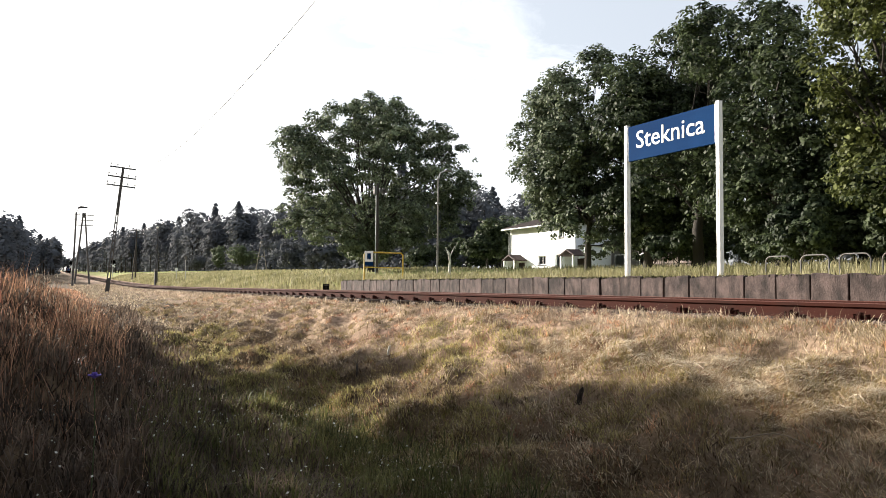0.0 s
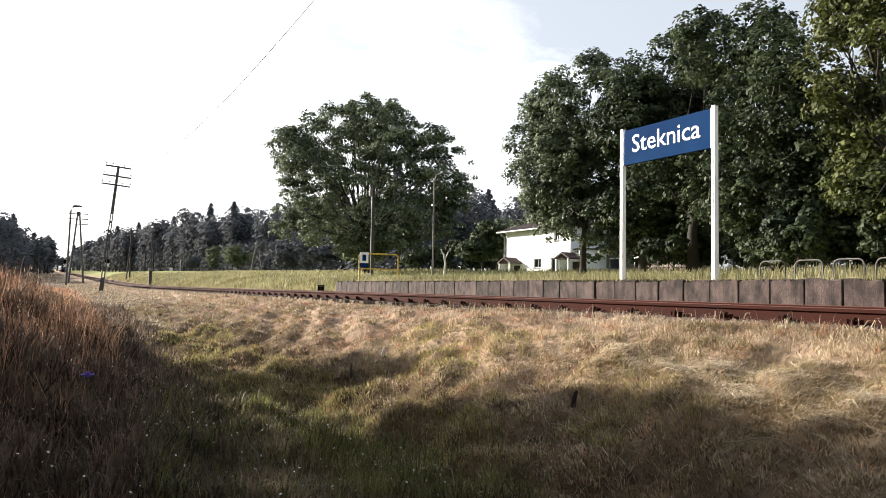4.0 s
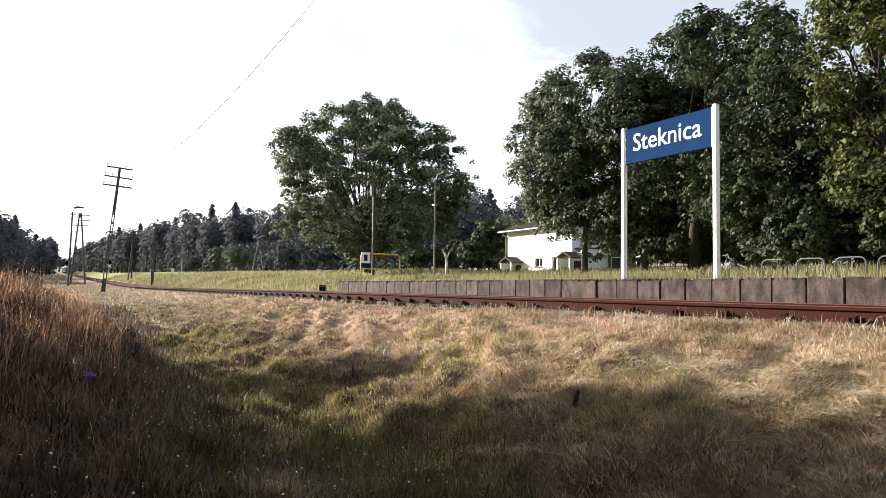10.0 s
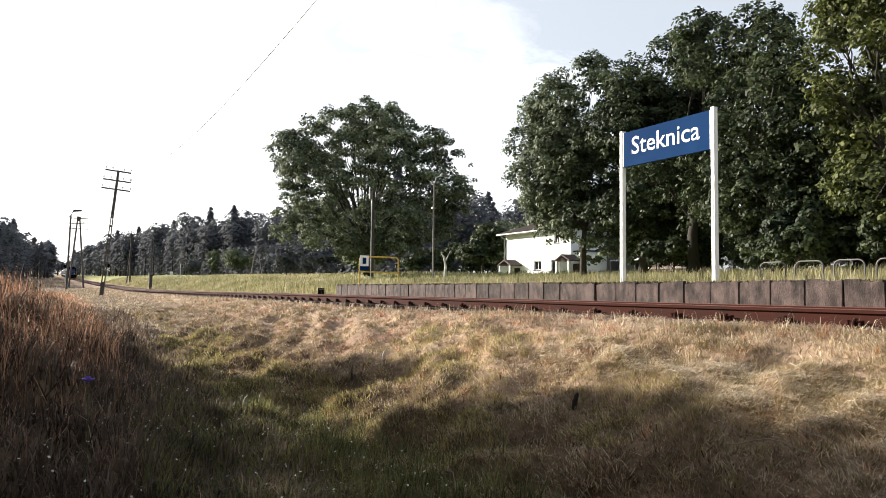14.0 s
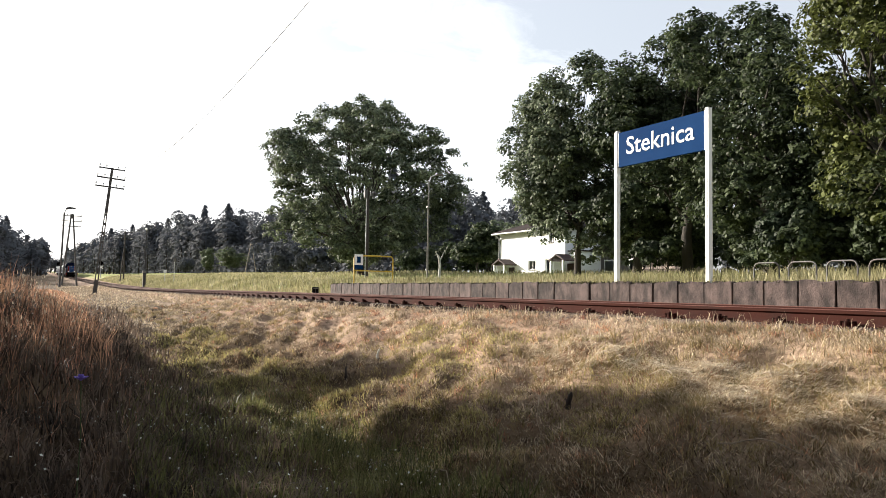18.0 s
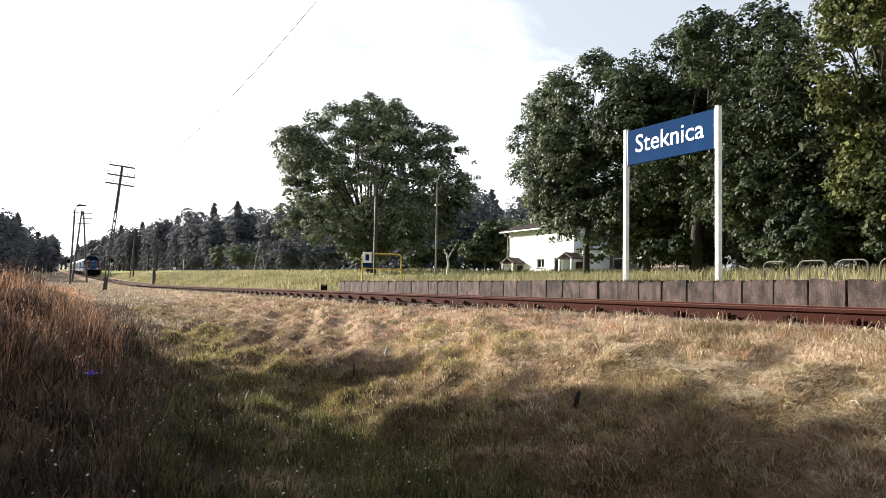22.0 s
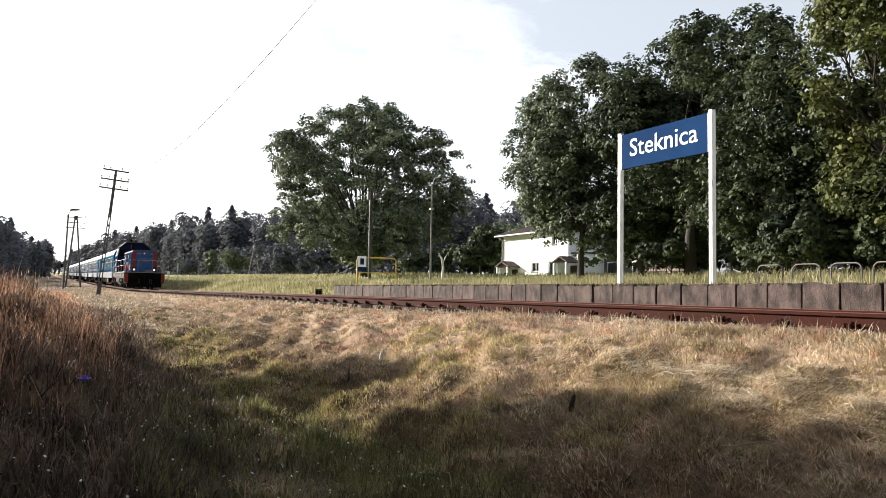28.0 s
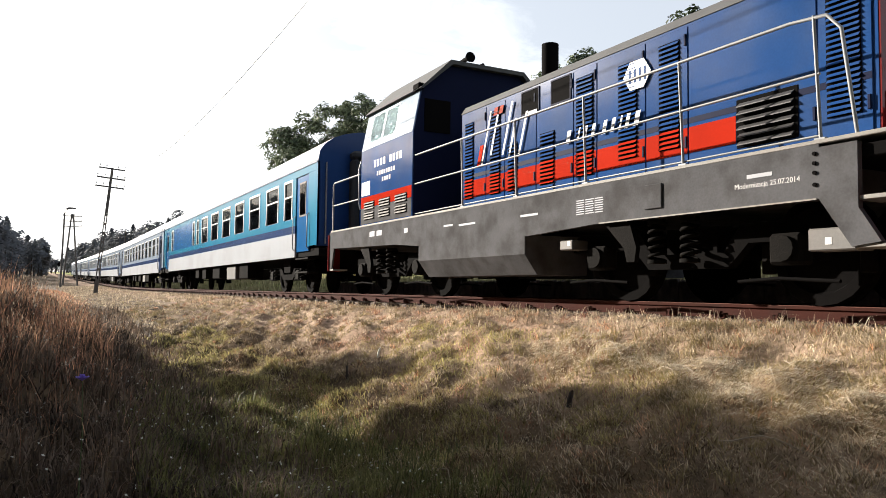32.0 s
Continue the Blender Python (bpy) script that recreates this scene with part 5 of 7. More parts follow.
        tube(bm, [(-8.7, y, 1.97), (-0.92, y, 1.97)], 0.0135, 7)
        tube(bm, [(-8.7, y - s * 0.02, 1.445), (-0.92, y - s * 0.02, 1.445)], 0.011, 6)
        hr = part("handrail", bm, RAIL_PAINT, loco, "pale tubular side handrail")
        for x in (-7.0, -5.5, -4.0, -2.45, -0.92):
            bm = B()
            tube(bm, [(x, y, 1.4), (x - 0.05, y, 2.48)], 0.0155, 7)
            box(bm, x - 0.05, x + 0.05, y - 0.02, y + 0.02, 1.4, 1.42)
            part("post", bm, RAIL_PAINT, hr)
        bm = B()
        tube(bm, [(-12.9, y, 1.4), (-12.9, y, 2.4), (-12.85, y, 2.48), (-11.3, y, 2.48)], 0.02, 7)
        tube(bm, [(-12.9, y, 1.97), (-11.3, y, 1.97)], 0.016, 7)
        part("rear_handrail", bm, RAIL_PAINT, loco)
        bm = B()
        tube(bm, [(-0.03, s * 1.52, 1.3), (-0.03, s * 1.5, 2.0), (-0.03, s * 1.42, 2.3), (-0.03, s * 1.32, 2.4), (-0.03, s * 0.65, 2.4), (-0.03, 0, 2.4)], 0.018, 7)
        fr = part("front_handrail", bm, RAIL_PAINT, loco, "pale front handrail")
        for yv in (1.3, 0.55):
            bm = B()
            tube(bm, [(-0.03, s * yv, 1.31), (-0.03, s * yv, 2.4)], 0.016, 7)
            part("post", bm, RAIL_PAINT, fr)
    # frame markings
    fr = frame_part
    for s in (-1,):
        for x0, x1, z0, z1 in ((-7.5, -7.2, 1.12, 1.15), (-7.0, -6.5, 1.1, 1.13), (-5.3, -4.9, 1.1, 1.13), *((-4.1 + 0.17 * (k % 3), -3.96 + 0.17 * (k % 3) + 0.01 * (k % 2), 1.03 + 0.027 * (k // 3), 1.042 + 0.027 * (k // 3)) for k in range(21)), (-10.6, -10.35, 1.14, 1.24), (-10.25, -10.0, 1.14, 1.24), (-9.0, -8.85, 1.12, 1.2), (-1.62, -1.35, 1.155, 1.19)):
            bx("marking", MARKING_DIM, fr, x0, x1, -1.5535, -1.5505, z0, z1)
        writing("lettering", "Modernizacja 25.07.2014", 0.068, pose(-1.76, -1.552, 1.07, 90, 0, 0), MARKING, fr, "small white lettering", depth=0.001)
    for x0, x1, z0, z1 in ((-1.05, -0.62, 0.47, 0.66), (-4.5, -4.25, 0.62, 0.74)):
        for s in (-1, 1):
            b = bx("equipment_box", BOX_GREY, fr, x0, x1, min(s * 1.25, s * 1.5), max(s * 1.25, s * 1.5), z0, z1, 0.012, "pale grey equipment box")
            bx("box_label", MARKING, b, x0 + 0.16, x0 + 0.22, min(s * 1.5, s * 1.503), max(s * 1.5, s * 1.503), z0 + 0.05, z0 + 0.11)
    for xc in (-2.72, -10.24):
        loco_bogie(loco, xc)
    return loco


def coach_bogie(coach, xc):
    bm = B()
    for s in (-1, 1):
        y = s * 1.02
        prism(bm, [(xc - 1.7, 0.62), (xc - 0.6, 0.66), (xc - 0.4, 0.5), (xc + 0.4, 0.5), (xc + 0.6, 0.66), (xc + 1.7, 0.62), (xc + 1.7, 0.48), (xc + 0.7, 0.5), (xc + 0.45, 0.34), (xc - 0.45, 0.34), (xc - 0.7, 0.5), (xc - 1.7, 0.48)], "y", y - 0.06, y + 0.06)
    box(bm, xc - 0.3, xc + 0.3, -1.1, 1.1, 0.55, 0.9)
    bogie = part("bogie", bm, SOOT_SHADE, coach, "coach bogie darkened for the shade under the floor")
    for dx in (-1.25, 1.25):
        for s in (-1, 1):
            w = sided(wheel_mesh(), s) if s > 0 else wheel_mesh()
            part("wheel", w, SOOT_SHADE, bogie, "", pose(xc + dx, s * 0.81, 0.46))
            bm = B()
            box(bm, xc + dx - 0.15, xc + dx + 0.15, s * 1.1 - 0.1, s * 1.1 + 0.1, 0.33, 0.6, 0.03)
            part("axle_box", bm, OILY_SHADE, bogie)
            for q in (-0.26, 0.26):
                part("spring", coil(B(), xc + dx + q, s * 1.1, 0.36, 0.62, 0.07, 0.018, 3), OILY_SHADE, bogie)
    return bogie


def build_coach(upper, first):
    label = "turquoise and light grey passenger coach behind the locomotive" if first else "pale blue and grey passenger coach in the train"
    c = thing("coach", pose(0, 0, 0), label, "railway coach", "coaches of the train")
    L = 26.1
    z_sill, z_low, z_wb, z_wt, z_eave = 0.92, 1.55, 1.96, 2.95, 3.22
    wins = [(-2.84, -2.07)] + [(-4.73 - 2.07 * k, -3.43 - 2.07 * k) for k in range(6)] + [(-16.25, -15.7), (-17.25, -16.75)]
    if first:
        tail = [(-23.4, -22.8)]
    else:
        wins = [(-2.84, -2.07)] + [(-4.73 - 1.92 * k, -3.55 - 1.92 * k) for k in range(10)]
        tail = [(-22.8, -22.2)]
    doors = [(-1.78, -0.72), (-25.38, -24.32)]
    for s in (-1, 1):
        def yy(a, b):
            return min(s * a, s * b), max(s * a, s * b)
        openings = sorted(wins + tail + [(a, b) for a, b in doors])
        bx("lower_side", COACH_GREY, c, -24.3, -1.8, *yy(1.36, 1.412), z_sill, z_low, 0.004, "light grey lower side")
        bx("stripe", COACH_NAVY, c, -24.3, -1.8, *yy(1.36, 1.414), z_low, z_low + 0.2, 0, "dark blue stripe")
        bx("waist", upper, c, -24.3, -1.8, *yy(1.36, 1.412), z_low + 0.2, z_wb - 0.02, 0, "painted side below the windows")
        side = bx("upper_side", upper, c, -L + 0.02, -0.02, *yy(1.36, 1.412), z_wt + 0.06, z_eave, 0.004, "painted upper side above the windows")
        x = -0.02
        edges = [(-0.02, -0.02)] + sorted(openings, reverse=True) + [(-L + 0.02, -L + 0.02)]
        for (a0, b0), (a1, b1) in zip(edges, edges[1:]):
            lo, hi = b1, a0
            if hi - lo < 0.03:
                continue
            m = COACH_BLUE if first and lo < -18 and hi > -23 and hi - lo > 2 else upper
            near_door = any(abs(hi - d[0]) < 0.02 or abs(lo - d[1]) < 0.02 for d in doors) and (hi > -0.8 or lo < -25.3)
            z0 = z_sill + 0.25 if near_door else z_wb - 0.02
            bx("window_pier", m if not near_door else upper, side, lo, hi, *yy(1.36, 1.412), z0 if near_door else z_wb - 0.02, z_wt + 0.06, 0)
        for a, b in wins + tail:
            w = bx("window", COACH_PALE, c, a, b, *yy(1.385, 1.395), z_wb - 0.02, z_wb + 0.0, 0, "window in a light frame")
            for q in ((a, a + 0.05, z_wb, z_wt + 0.06), (b - 0.05, b, z_wb, z_wt + 0.06), (a + 0.05, b - 0.05, z_wt + 0.0, z_wt + 0.06), (a + 0.05, b - 0.05, z_wb + 0.58, z_wb + 0.62)):
                bx("window_bar", COACH_FRAME, w, q[0], q[1], *yy(1.37, 1.425), q[2], q[3], 0.004)
            for z0, z1 in ((z_wb, z_wb + 0.58), (z_wb + 0.62, z_wt)):
                p = bx("pane", GLASS_DARK, w, a + 0.05, b - 0.05, *yy(1.388, 1.396), z0, z1, 0)
        for a, b in doors:
            d = bx("door", COACH_BLUE if first else COACH_NAVY, c, a, b, *yy(1.35, 1.385), 1.05, z_wt + 0.06, 0.006, "blue entrance door")
            wdw = bx("door_window", RUBBER, d, a + 0.26, b - 0.26, *yy(1.385, 1.392), 1.95, 2.85, 0.003)
            bx("pane", GLASS_DARK, wdw, a + 0.31, b - 0.31, *yy(1.392, 1.397), 2.0, 2.8, 0)
            for q in (a - 0.07, b + 0.07):
                bm = B()
                tube(bm, [(q, s * 1.41, 1.1), (q, s * 1.46, 1.15), (q, s * 1.46, 1.95), (q, s * 1.41, 2.0)], 0.014, 6)
                part("grab_rail", bm, RAIL_PAINT, d)
            for z in (0.5, 0.85):
                bx("step", OILY_SHADE, c, a, b, *yy(1.1, 1.4), z, z + 0.04, 0.005)
        for k, (a, b, z0) in enumerate(((-8.6, -7.4, 0.42), (-10.6, -9.2, 0.4), (-13.2, -11.9, 0.45), (-15.4, -14.6, 0.45), (-17.0, -16.2, 0.5))):
            bx("equipment_box", UNDER_GREY if k == 1 else SOOT_SHADE, c, a, b, *yy(0.75, 1.28), z0, 0.86, 0.02, "grey underfloor equipment box" if k == 1 else "")
    # roof
    n = 12
    prof = [(1.41 * math.cos(a), z_eave + 0.83 * math.sin(a) ** 0.85) for a in [math.pi * k / n for k in range(n + 1)]]
    bm = B()
    prism(bm, prof + [(-1.36, z_eave - 0.02), (1.36, z_eave - 0.02)], "x", -L + 0.055, -0.055)
    for f in bm.faces:
        f.smooth = len(f.verts) == 4
        if not f.smooth:
            for e in f.edges:
                e.smooth = False
    roof = part("roof", bm, COACH_ROOF, c, "rounded silver-grey roof")
    for s in (-1, 1):
        bx("gutter", COACH_PALE, roof, -L + 0.02, -0.02, min(s * 1.41, s * 1.435), max(s * 1.41, s * 1.435), z_eave - 0.02, z_eave + 0.01)
    for k in range(6):
        x = -3.5 - 3.8 * k
        bm = B()
        tube(bm, [(x, 0, 4.03), (x, 0, 4.12), (x, 0, 4.15)], [0.2, 0.2, 0.12], 12)
        part("roof_vent", bm, COACH_ROOF, roof)
    # ends
    end_prof = [(-1.41, 1.15)] + [(-y, z) for y, z in prof] + [(1.41, 1.15)]
    for x, k in ((-0.02, 1), (-L + 0.02, -1)):
        bm = B()
        prism(bm, end_prof, "x", min(x, x - 0.04 * k), max(x, x - 0.04 * k))
        e = part("end_wall", bm, COACH_NAVY, c, "dark coach end")
        bm = B()
        for y0, y1, z0, z1 in ((-0.62, -0.42, 1.2, 3.3), (0.42, 0.62, 1.2, 3.3), (-0.62, 0.62, 3.3, 3.5)):
            box(bm, min(x, x + 0.32 * k), max(x, x + 0.32 * k), y0, y1, z0, z1, 0.06)
        part("gangway", bm, RUBBER, e, "black rubber gangway")
        for s in (-1, 1):
            bm = B()
            tube(bm, [(x, s * 0.875, 1.05), (x + k * 0.1, s * 0.875, 1.05)], 0.11, 10)
            tube(bm, [(x + k * 0.1, s * 0.875, 1.05), (x + k * 0.14, s * 0.875, 1.05)], 0.22, 14)
            part("buffer", bm, SOOT_SHADE, e)
            bm = B()
            tube(bm, [(x + 0.03 * k, s * 1.2, 1.2), (x + 0.03 * k, s * 1.2, 3.2)], 0.02, 6)
            part("grab_rail", bm, RAIL_PAINT, e)
    bx("floor", SOOT_SHADE, c, -L + 0.05, -0.05, -1.34, 1.34, 0.92, 1.1, 0, "dark underframe and floor")
    inner = bx("partition", INSIDE, c, -L + 3.2, -3.2, 0.3, 0.34, 1.1, 3.18, 0, "dim compartment wall inside")
    for k in range(9):
        x = -5.5 - 1.95 * k
        if x > -21:
            bx("seat_back", INSIDE, inner, x - 0.12, x + 0.12, -1.25, 0.3, 1.1, 2.5, 0.03)
    for xc in (-3.5, -22.6):
        coach_bogie(c, xc)
    return c


COACH_FRAME = surface("bright_window_frame", (0.55, 0.56, 0.56), 0.4, 0.4, 0.08, 4, 40, 0.02)
# cyan tint imitates sky reflected in the cab side panes
CAB_GLASS_SKY = glass_material("cab_glass_sky_tint", (0.42, 0.6, 0.66), 1.12)
GLASS_DARK = glass_material("dim_window_glass", (0.3, 0.34, 0.36), 1.12)
locomotive = build_locomotive()
coach_one = build_coach(COACH_TEAL, True)
coach_two = build_coach(COACH_PALE, False)
coaches = [coach_one, coach_two] + [copy_thing(coach_two, pose(0, 0, 0)) for k in range(5)]

# ---- house and yard ----
PLASTER = surface("white_lime_plaster", (0.8, 0.82, 0.85), 0.9, 0, 0.06, 1.2, 30, 0.1, stain=(0.66, 0.66, 0.66), stain_amount=0.3, stain_scale=0.6)
ROOF_TILE = surface("brown_roof_sheet", (0.034, 0.027, 0.026), 0.9, 0, 0.25, 2, 30, 0.2, spec=0.05, stain=(0.045, 0.036, 0.033), stain_amount=0.5, stretch=(1, 4, 1))
RED_ROOF = surface("red_porch_roof", (0.035, 0.018, 0.017), 0.75, 0, 0.25, 3, 30, 0.2)
GREY_BOARD = surface("grey_weathered_boards", (0.085, 0.078, 0.075), 0.9, 0, 0.25, 3, 40, 0.3, per_object=0.2)
PINK_BOARD = surface("faded_pinkish_boards", (0.45, 0.36, 0.33), 0.9, 0, 0.2, 3, 40, 0.2, per_object=0.2)
PANE_DARK = glass_material("house_window_glass", (0.35, 0.38, 0.4))


def pierced_wall(bm, x0, x1, y0, y1, z0, z1, holes):
    """A wall along x with rectangular openings (x0, x1, z0, z1) that go through it."""
    xs = sorted({x0, x1, *[h[0] for h in holes], *[h[1] for h in holes]})
    zs = sorted({z0, z1, *[h[2] for h in holes], *[h[3] for h in holes]})
    for a, b in zip(xs, xs[1:]):
        run = None
        for c, d in zip(zs, zs[1:]):
            mx, mz = (a + b) / 2, (c + d) / 2
            solid = not any(h[0] < mx < h[1] and h[2] < mz < h[3] for h in holes)
            if solid:
                run = (run[0], d) if run else (c, d)
            if run and (not solid or d == zs[-1]):
                box(bm, a, b, y0, y1, *run)
                run = None
    return bm


def build_house():
    h = thing("house", pose(0, 0, 0), "white plastered two-storey house with a brown hipped roof behind the trees", "house")
    z0 = float(land(-54, 30)) - 0.2
    x0, x1, y0, y1, top = -59.1, -49.25, 30.5, 39.0, 5.62
    holes = [(-51.5, -50.8, 4.4, 5.4), (-54.5, -53.4, 2.15, 2.95), (-52.0, -50.9, 1.7, 3.0)]
    front = pierced_wall(B(), x0, x1, y0, y0 + 0.35, z0, top, holes)
    bmesh.ops.remove_doubles(front, verts=front.verts, dist=0.001)
    part("front_wall", front, PLASTER, h, "white plaster wall")
    bx("side_wall", PLASTER, h, x1 - 0.35, x1, y0 + 0.35, y1, z0, top)
    bx("side_wall", PLASTER, h, x0, x0 + 0.35, y0 + 0.35, y1, z0, top)
    bx("back_wall", PLASTER, h, x0 + 0.35, x1 - 0.35, y1 - 0.35, y1, z0, top)
    bx("upper_floor", GREY_BOARD, h, x0 + 0.35, x1 - 0.35, y0 + 0.35, y1 - 0.35, 3.5, 3.7)
    for a, b, c, d in holes:
        w = bx("window", WHITE_PAINT, h, a, b, y0 + 0.1, y0 + 0.17, c, c + 0.06, 0, "window in a white frame")
        for q in ((a, a + 0.06, c + 0.06, d), (b - 0.06, b, c + 0.06, d), (a + 0.06, b - 0.06, d - 0.06, d), ((a + b) / 2 - 0.03, (a + b) / 2 + 0.03, c + 0.06, d - 0.06)):
            bx("frame_bar", WHITE_PAINT, w, q[0], q[1], y0 + 0.1, y0 + 0.17, q[2], q[3])
        for p, q in ((a + 0.06, (a + b) / 2 - 0.03), ((a + b) / 2 + 0.03, b - 0.06)):
            bx("pane", PANE_DARK, w, p, q, y0 + 0.13, y0 + 0.14, c + 0.06, d - 0.06)
        bx("sill", GREY_BOARD, w, a - 0.06, b + 0.06, y0 - 0.08, y0 + 0.1, c - 0.06, c)
    bm = B()
    ov, rz, rt = 0.6, 5.66, 7.35
    base = [bm.verts.new(p) for p in ((x0 - ov, y0 - ov, rz), (x1 + ov, y0 - ov, rz), (x1 + ov, y1 + ov, rz), (x0 - ov, y1 + ov, rz))]
    low = [bm.verts.new((v.co.x, v.co.y, rz - 0.16)) for v in base]
    r1, r2 = bm.verts.new((x0 + 3.6, 34.75, rt)), bm.verts.new((x1 - 3.6, 34.75, rt))
    for f in ((base[0], base[1], r2, r1), (base[1], base[2], r2), (base[2], base[3], r1, r2), (base[3], base[0], r1), tuple(low[::-1])):
        bm.faces.new(f)
    for k in range(4):
        bm.faces.new((low[k], low[(k + 1) % 4], base[(k + 1) % 4], base[k]))
    bmesh.ops.recalc_face_normals(bm, faces=bm.faces)
    roof = part("roof", bm, ROOF_TILE, h, "brown hipped roof with deep eaves")
    bx("chimney", RED_ROOF, roof, -54.6, -53.9, 34.4, 35.1, 6.8, 8.0, 0.02)
    bm = B()
    tube(bm, [(x0 - 0.6, y0 - 0.62, 5.52), (x1 + 0.6, y0 - 0.62, 5.52)], 0.07, 8)
    part("gutter", bm, WHITE_PAINT, roof)
    bm = B()
    tube(bm, [(x0 - 0.1, y0 - 0.6, 5.5), (x0 - 0.05, y0 - 0.1, 5.1), (x0 - 0.05, y0 - 0.1, z0)], 0.06, 8)
    part("downpipe", bm, GALV, h, "grey rainwater pipe")
    for px0, px1, zr in ((-58.3, -56.5, 2.65), (-49.6, -47.9, 2.8)):
        bm = B()
        prism(bm, [(px0 - 0.2, zr), ((px0 + px1) / 2, zr + 0.5), (px1 + 0.2, zr), (px1 + 0.2, zr - 0.1), ((px0 + px1) / 2, zr + 0.38), (px0 - 0.2, zr - 0.1)], "y", 29.2, 30.498)
        p = part("porch_roof", bm, RED_ROOF, h, "small dark red gabled porch roof")
        for x in (px0, px1 - 0.12):
            bx("porch_post", WHITE_PAINT, p, x, x + 0.12, 29.25, 29.35, z0, zr - 0.05)
        bx("porch_wall", PLASTER, p, px0 + 0.1, px0 + 0.35, 29.4, 30.49, z0, zr - 0.1)
        bx("porch_door", RED_ROOF, p, (px0 + px1) / 2 - 0.1, (px0 + px1) / 2 + 0.75, 30.42, 30.495, z0, zr - 0.25)
    # low white annexe at the corner
    bx("annexe_wall", PLASTER, h, -49.247, -47.95, 30.9, 33.19, z0, 3.55, 0, "low white annexe")
    bx("annexe_roof", ROOF_TILE, h, -49.246, -47.8, 30.75, 33.19, 3.551, 3.65, 0.01)
    bx("annexe_pipe", GALV, h, -47.94, -47.84, 30.85, 30.95, z0, 3.55, 0.02, "grey rainwater pipe")
    # lower wing
    bx("wing_wall", GREY_BOARD, h, -49.25, -42.0, 33.2, 39.0, z0, 3.7, 0, "low side wing")
    bm = B()
    prism(bm, [(32.8, 3.7), (36.1, 4.9), (39.4, 3.7)], "x", -49.24, -41.6)
    part("wing_roof", bm, ROOF_TILE, h)
    for x in (-47.5, -44.6):
        w = bx("wing_window", WHITE_PAINT, h, x, x + 1.2, 33.15, 33.2, 1.9, 2.9)
        bx("pane", PANE_DARK, w, x + 0.08, x + 1.12, 33.14, 33.15, 1.98, 2.82)


build_house()


def build_yard():
    z0 = float(land(-41, 33)) - 0.1
    shed = thing("shed", pose(-41.0, 33.0, z0), "low faded shed with a reddish roof beside the house", "shed")
    bx("wall", PINK_BOARD, shed, -2.2, 2.2, 0, 2.2, 0, 0.95)
    bm = B()
    prism(bm, [(-0.3, 0.95), (2.5, 1.25), (2.5, 1.33), (-0.3, 1.03)], "x", -2.5, 2.5)
    part("roof", bm, RED_ROOF, shed, "reddish sheet roof")
    for k in range(9):
        bx("board", PINK_BOARD, shed, -2.2 + 0.49 * k, -2.2 + 0.49 * k + 0.42, -0.04, -0.005, 0.02, 0.93)
    fence = thing("fence", pose(-37.6, 27.6, float(land(-36, 27.6))), "pale picket fence in front of the house", "fence")
    for k in range(24):
        bx("picket", PINK_BOARD if k % 7 else GREY_BOARD, fence, 0.16 * k, 0.16 * k + 0.08, 0, 0.025, 0.0, 0.95 + 0.04 * math.sin(k * 2.1))
    for z in (0.25, 0.75):
        bx("fence_rail", GREY_BOARD, fence, -0.05, 3.85, 0.025, 0.06, z, z + 0.08)


build_yard()

# ---- poles, masts and lineside things ----


def insulators(bm, x, y, z):
    tube(bm, [(x, y, z), (x, y, z + 0.12)], 0.012, 5)
    tube(bm, [(x, y, z + 0.08), (x, y, z + 0.13), (x, y, z + 0.19)], [0.045, 0.05, 0.02], 8)


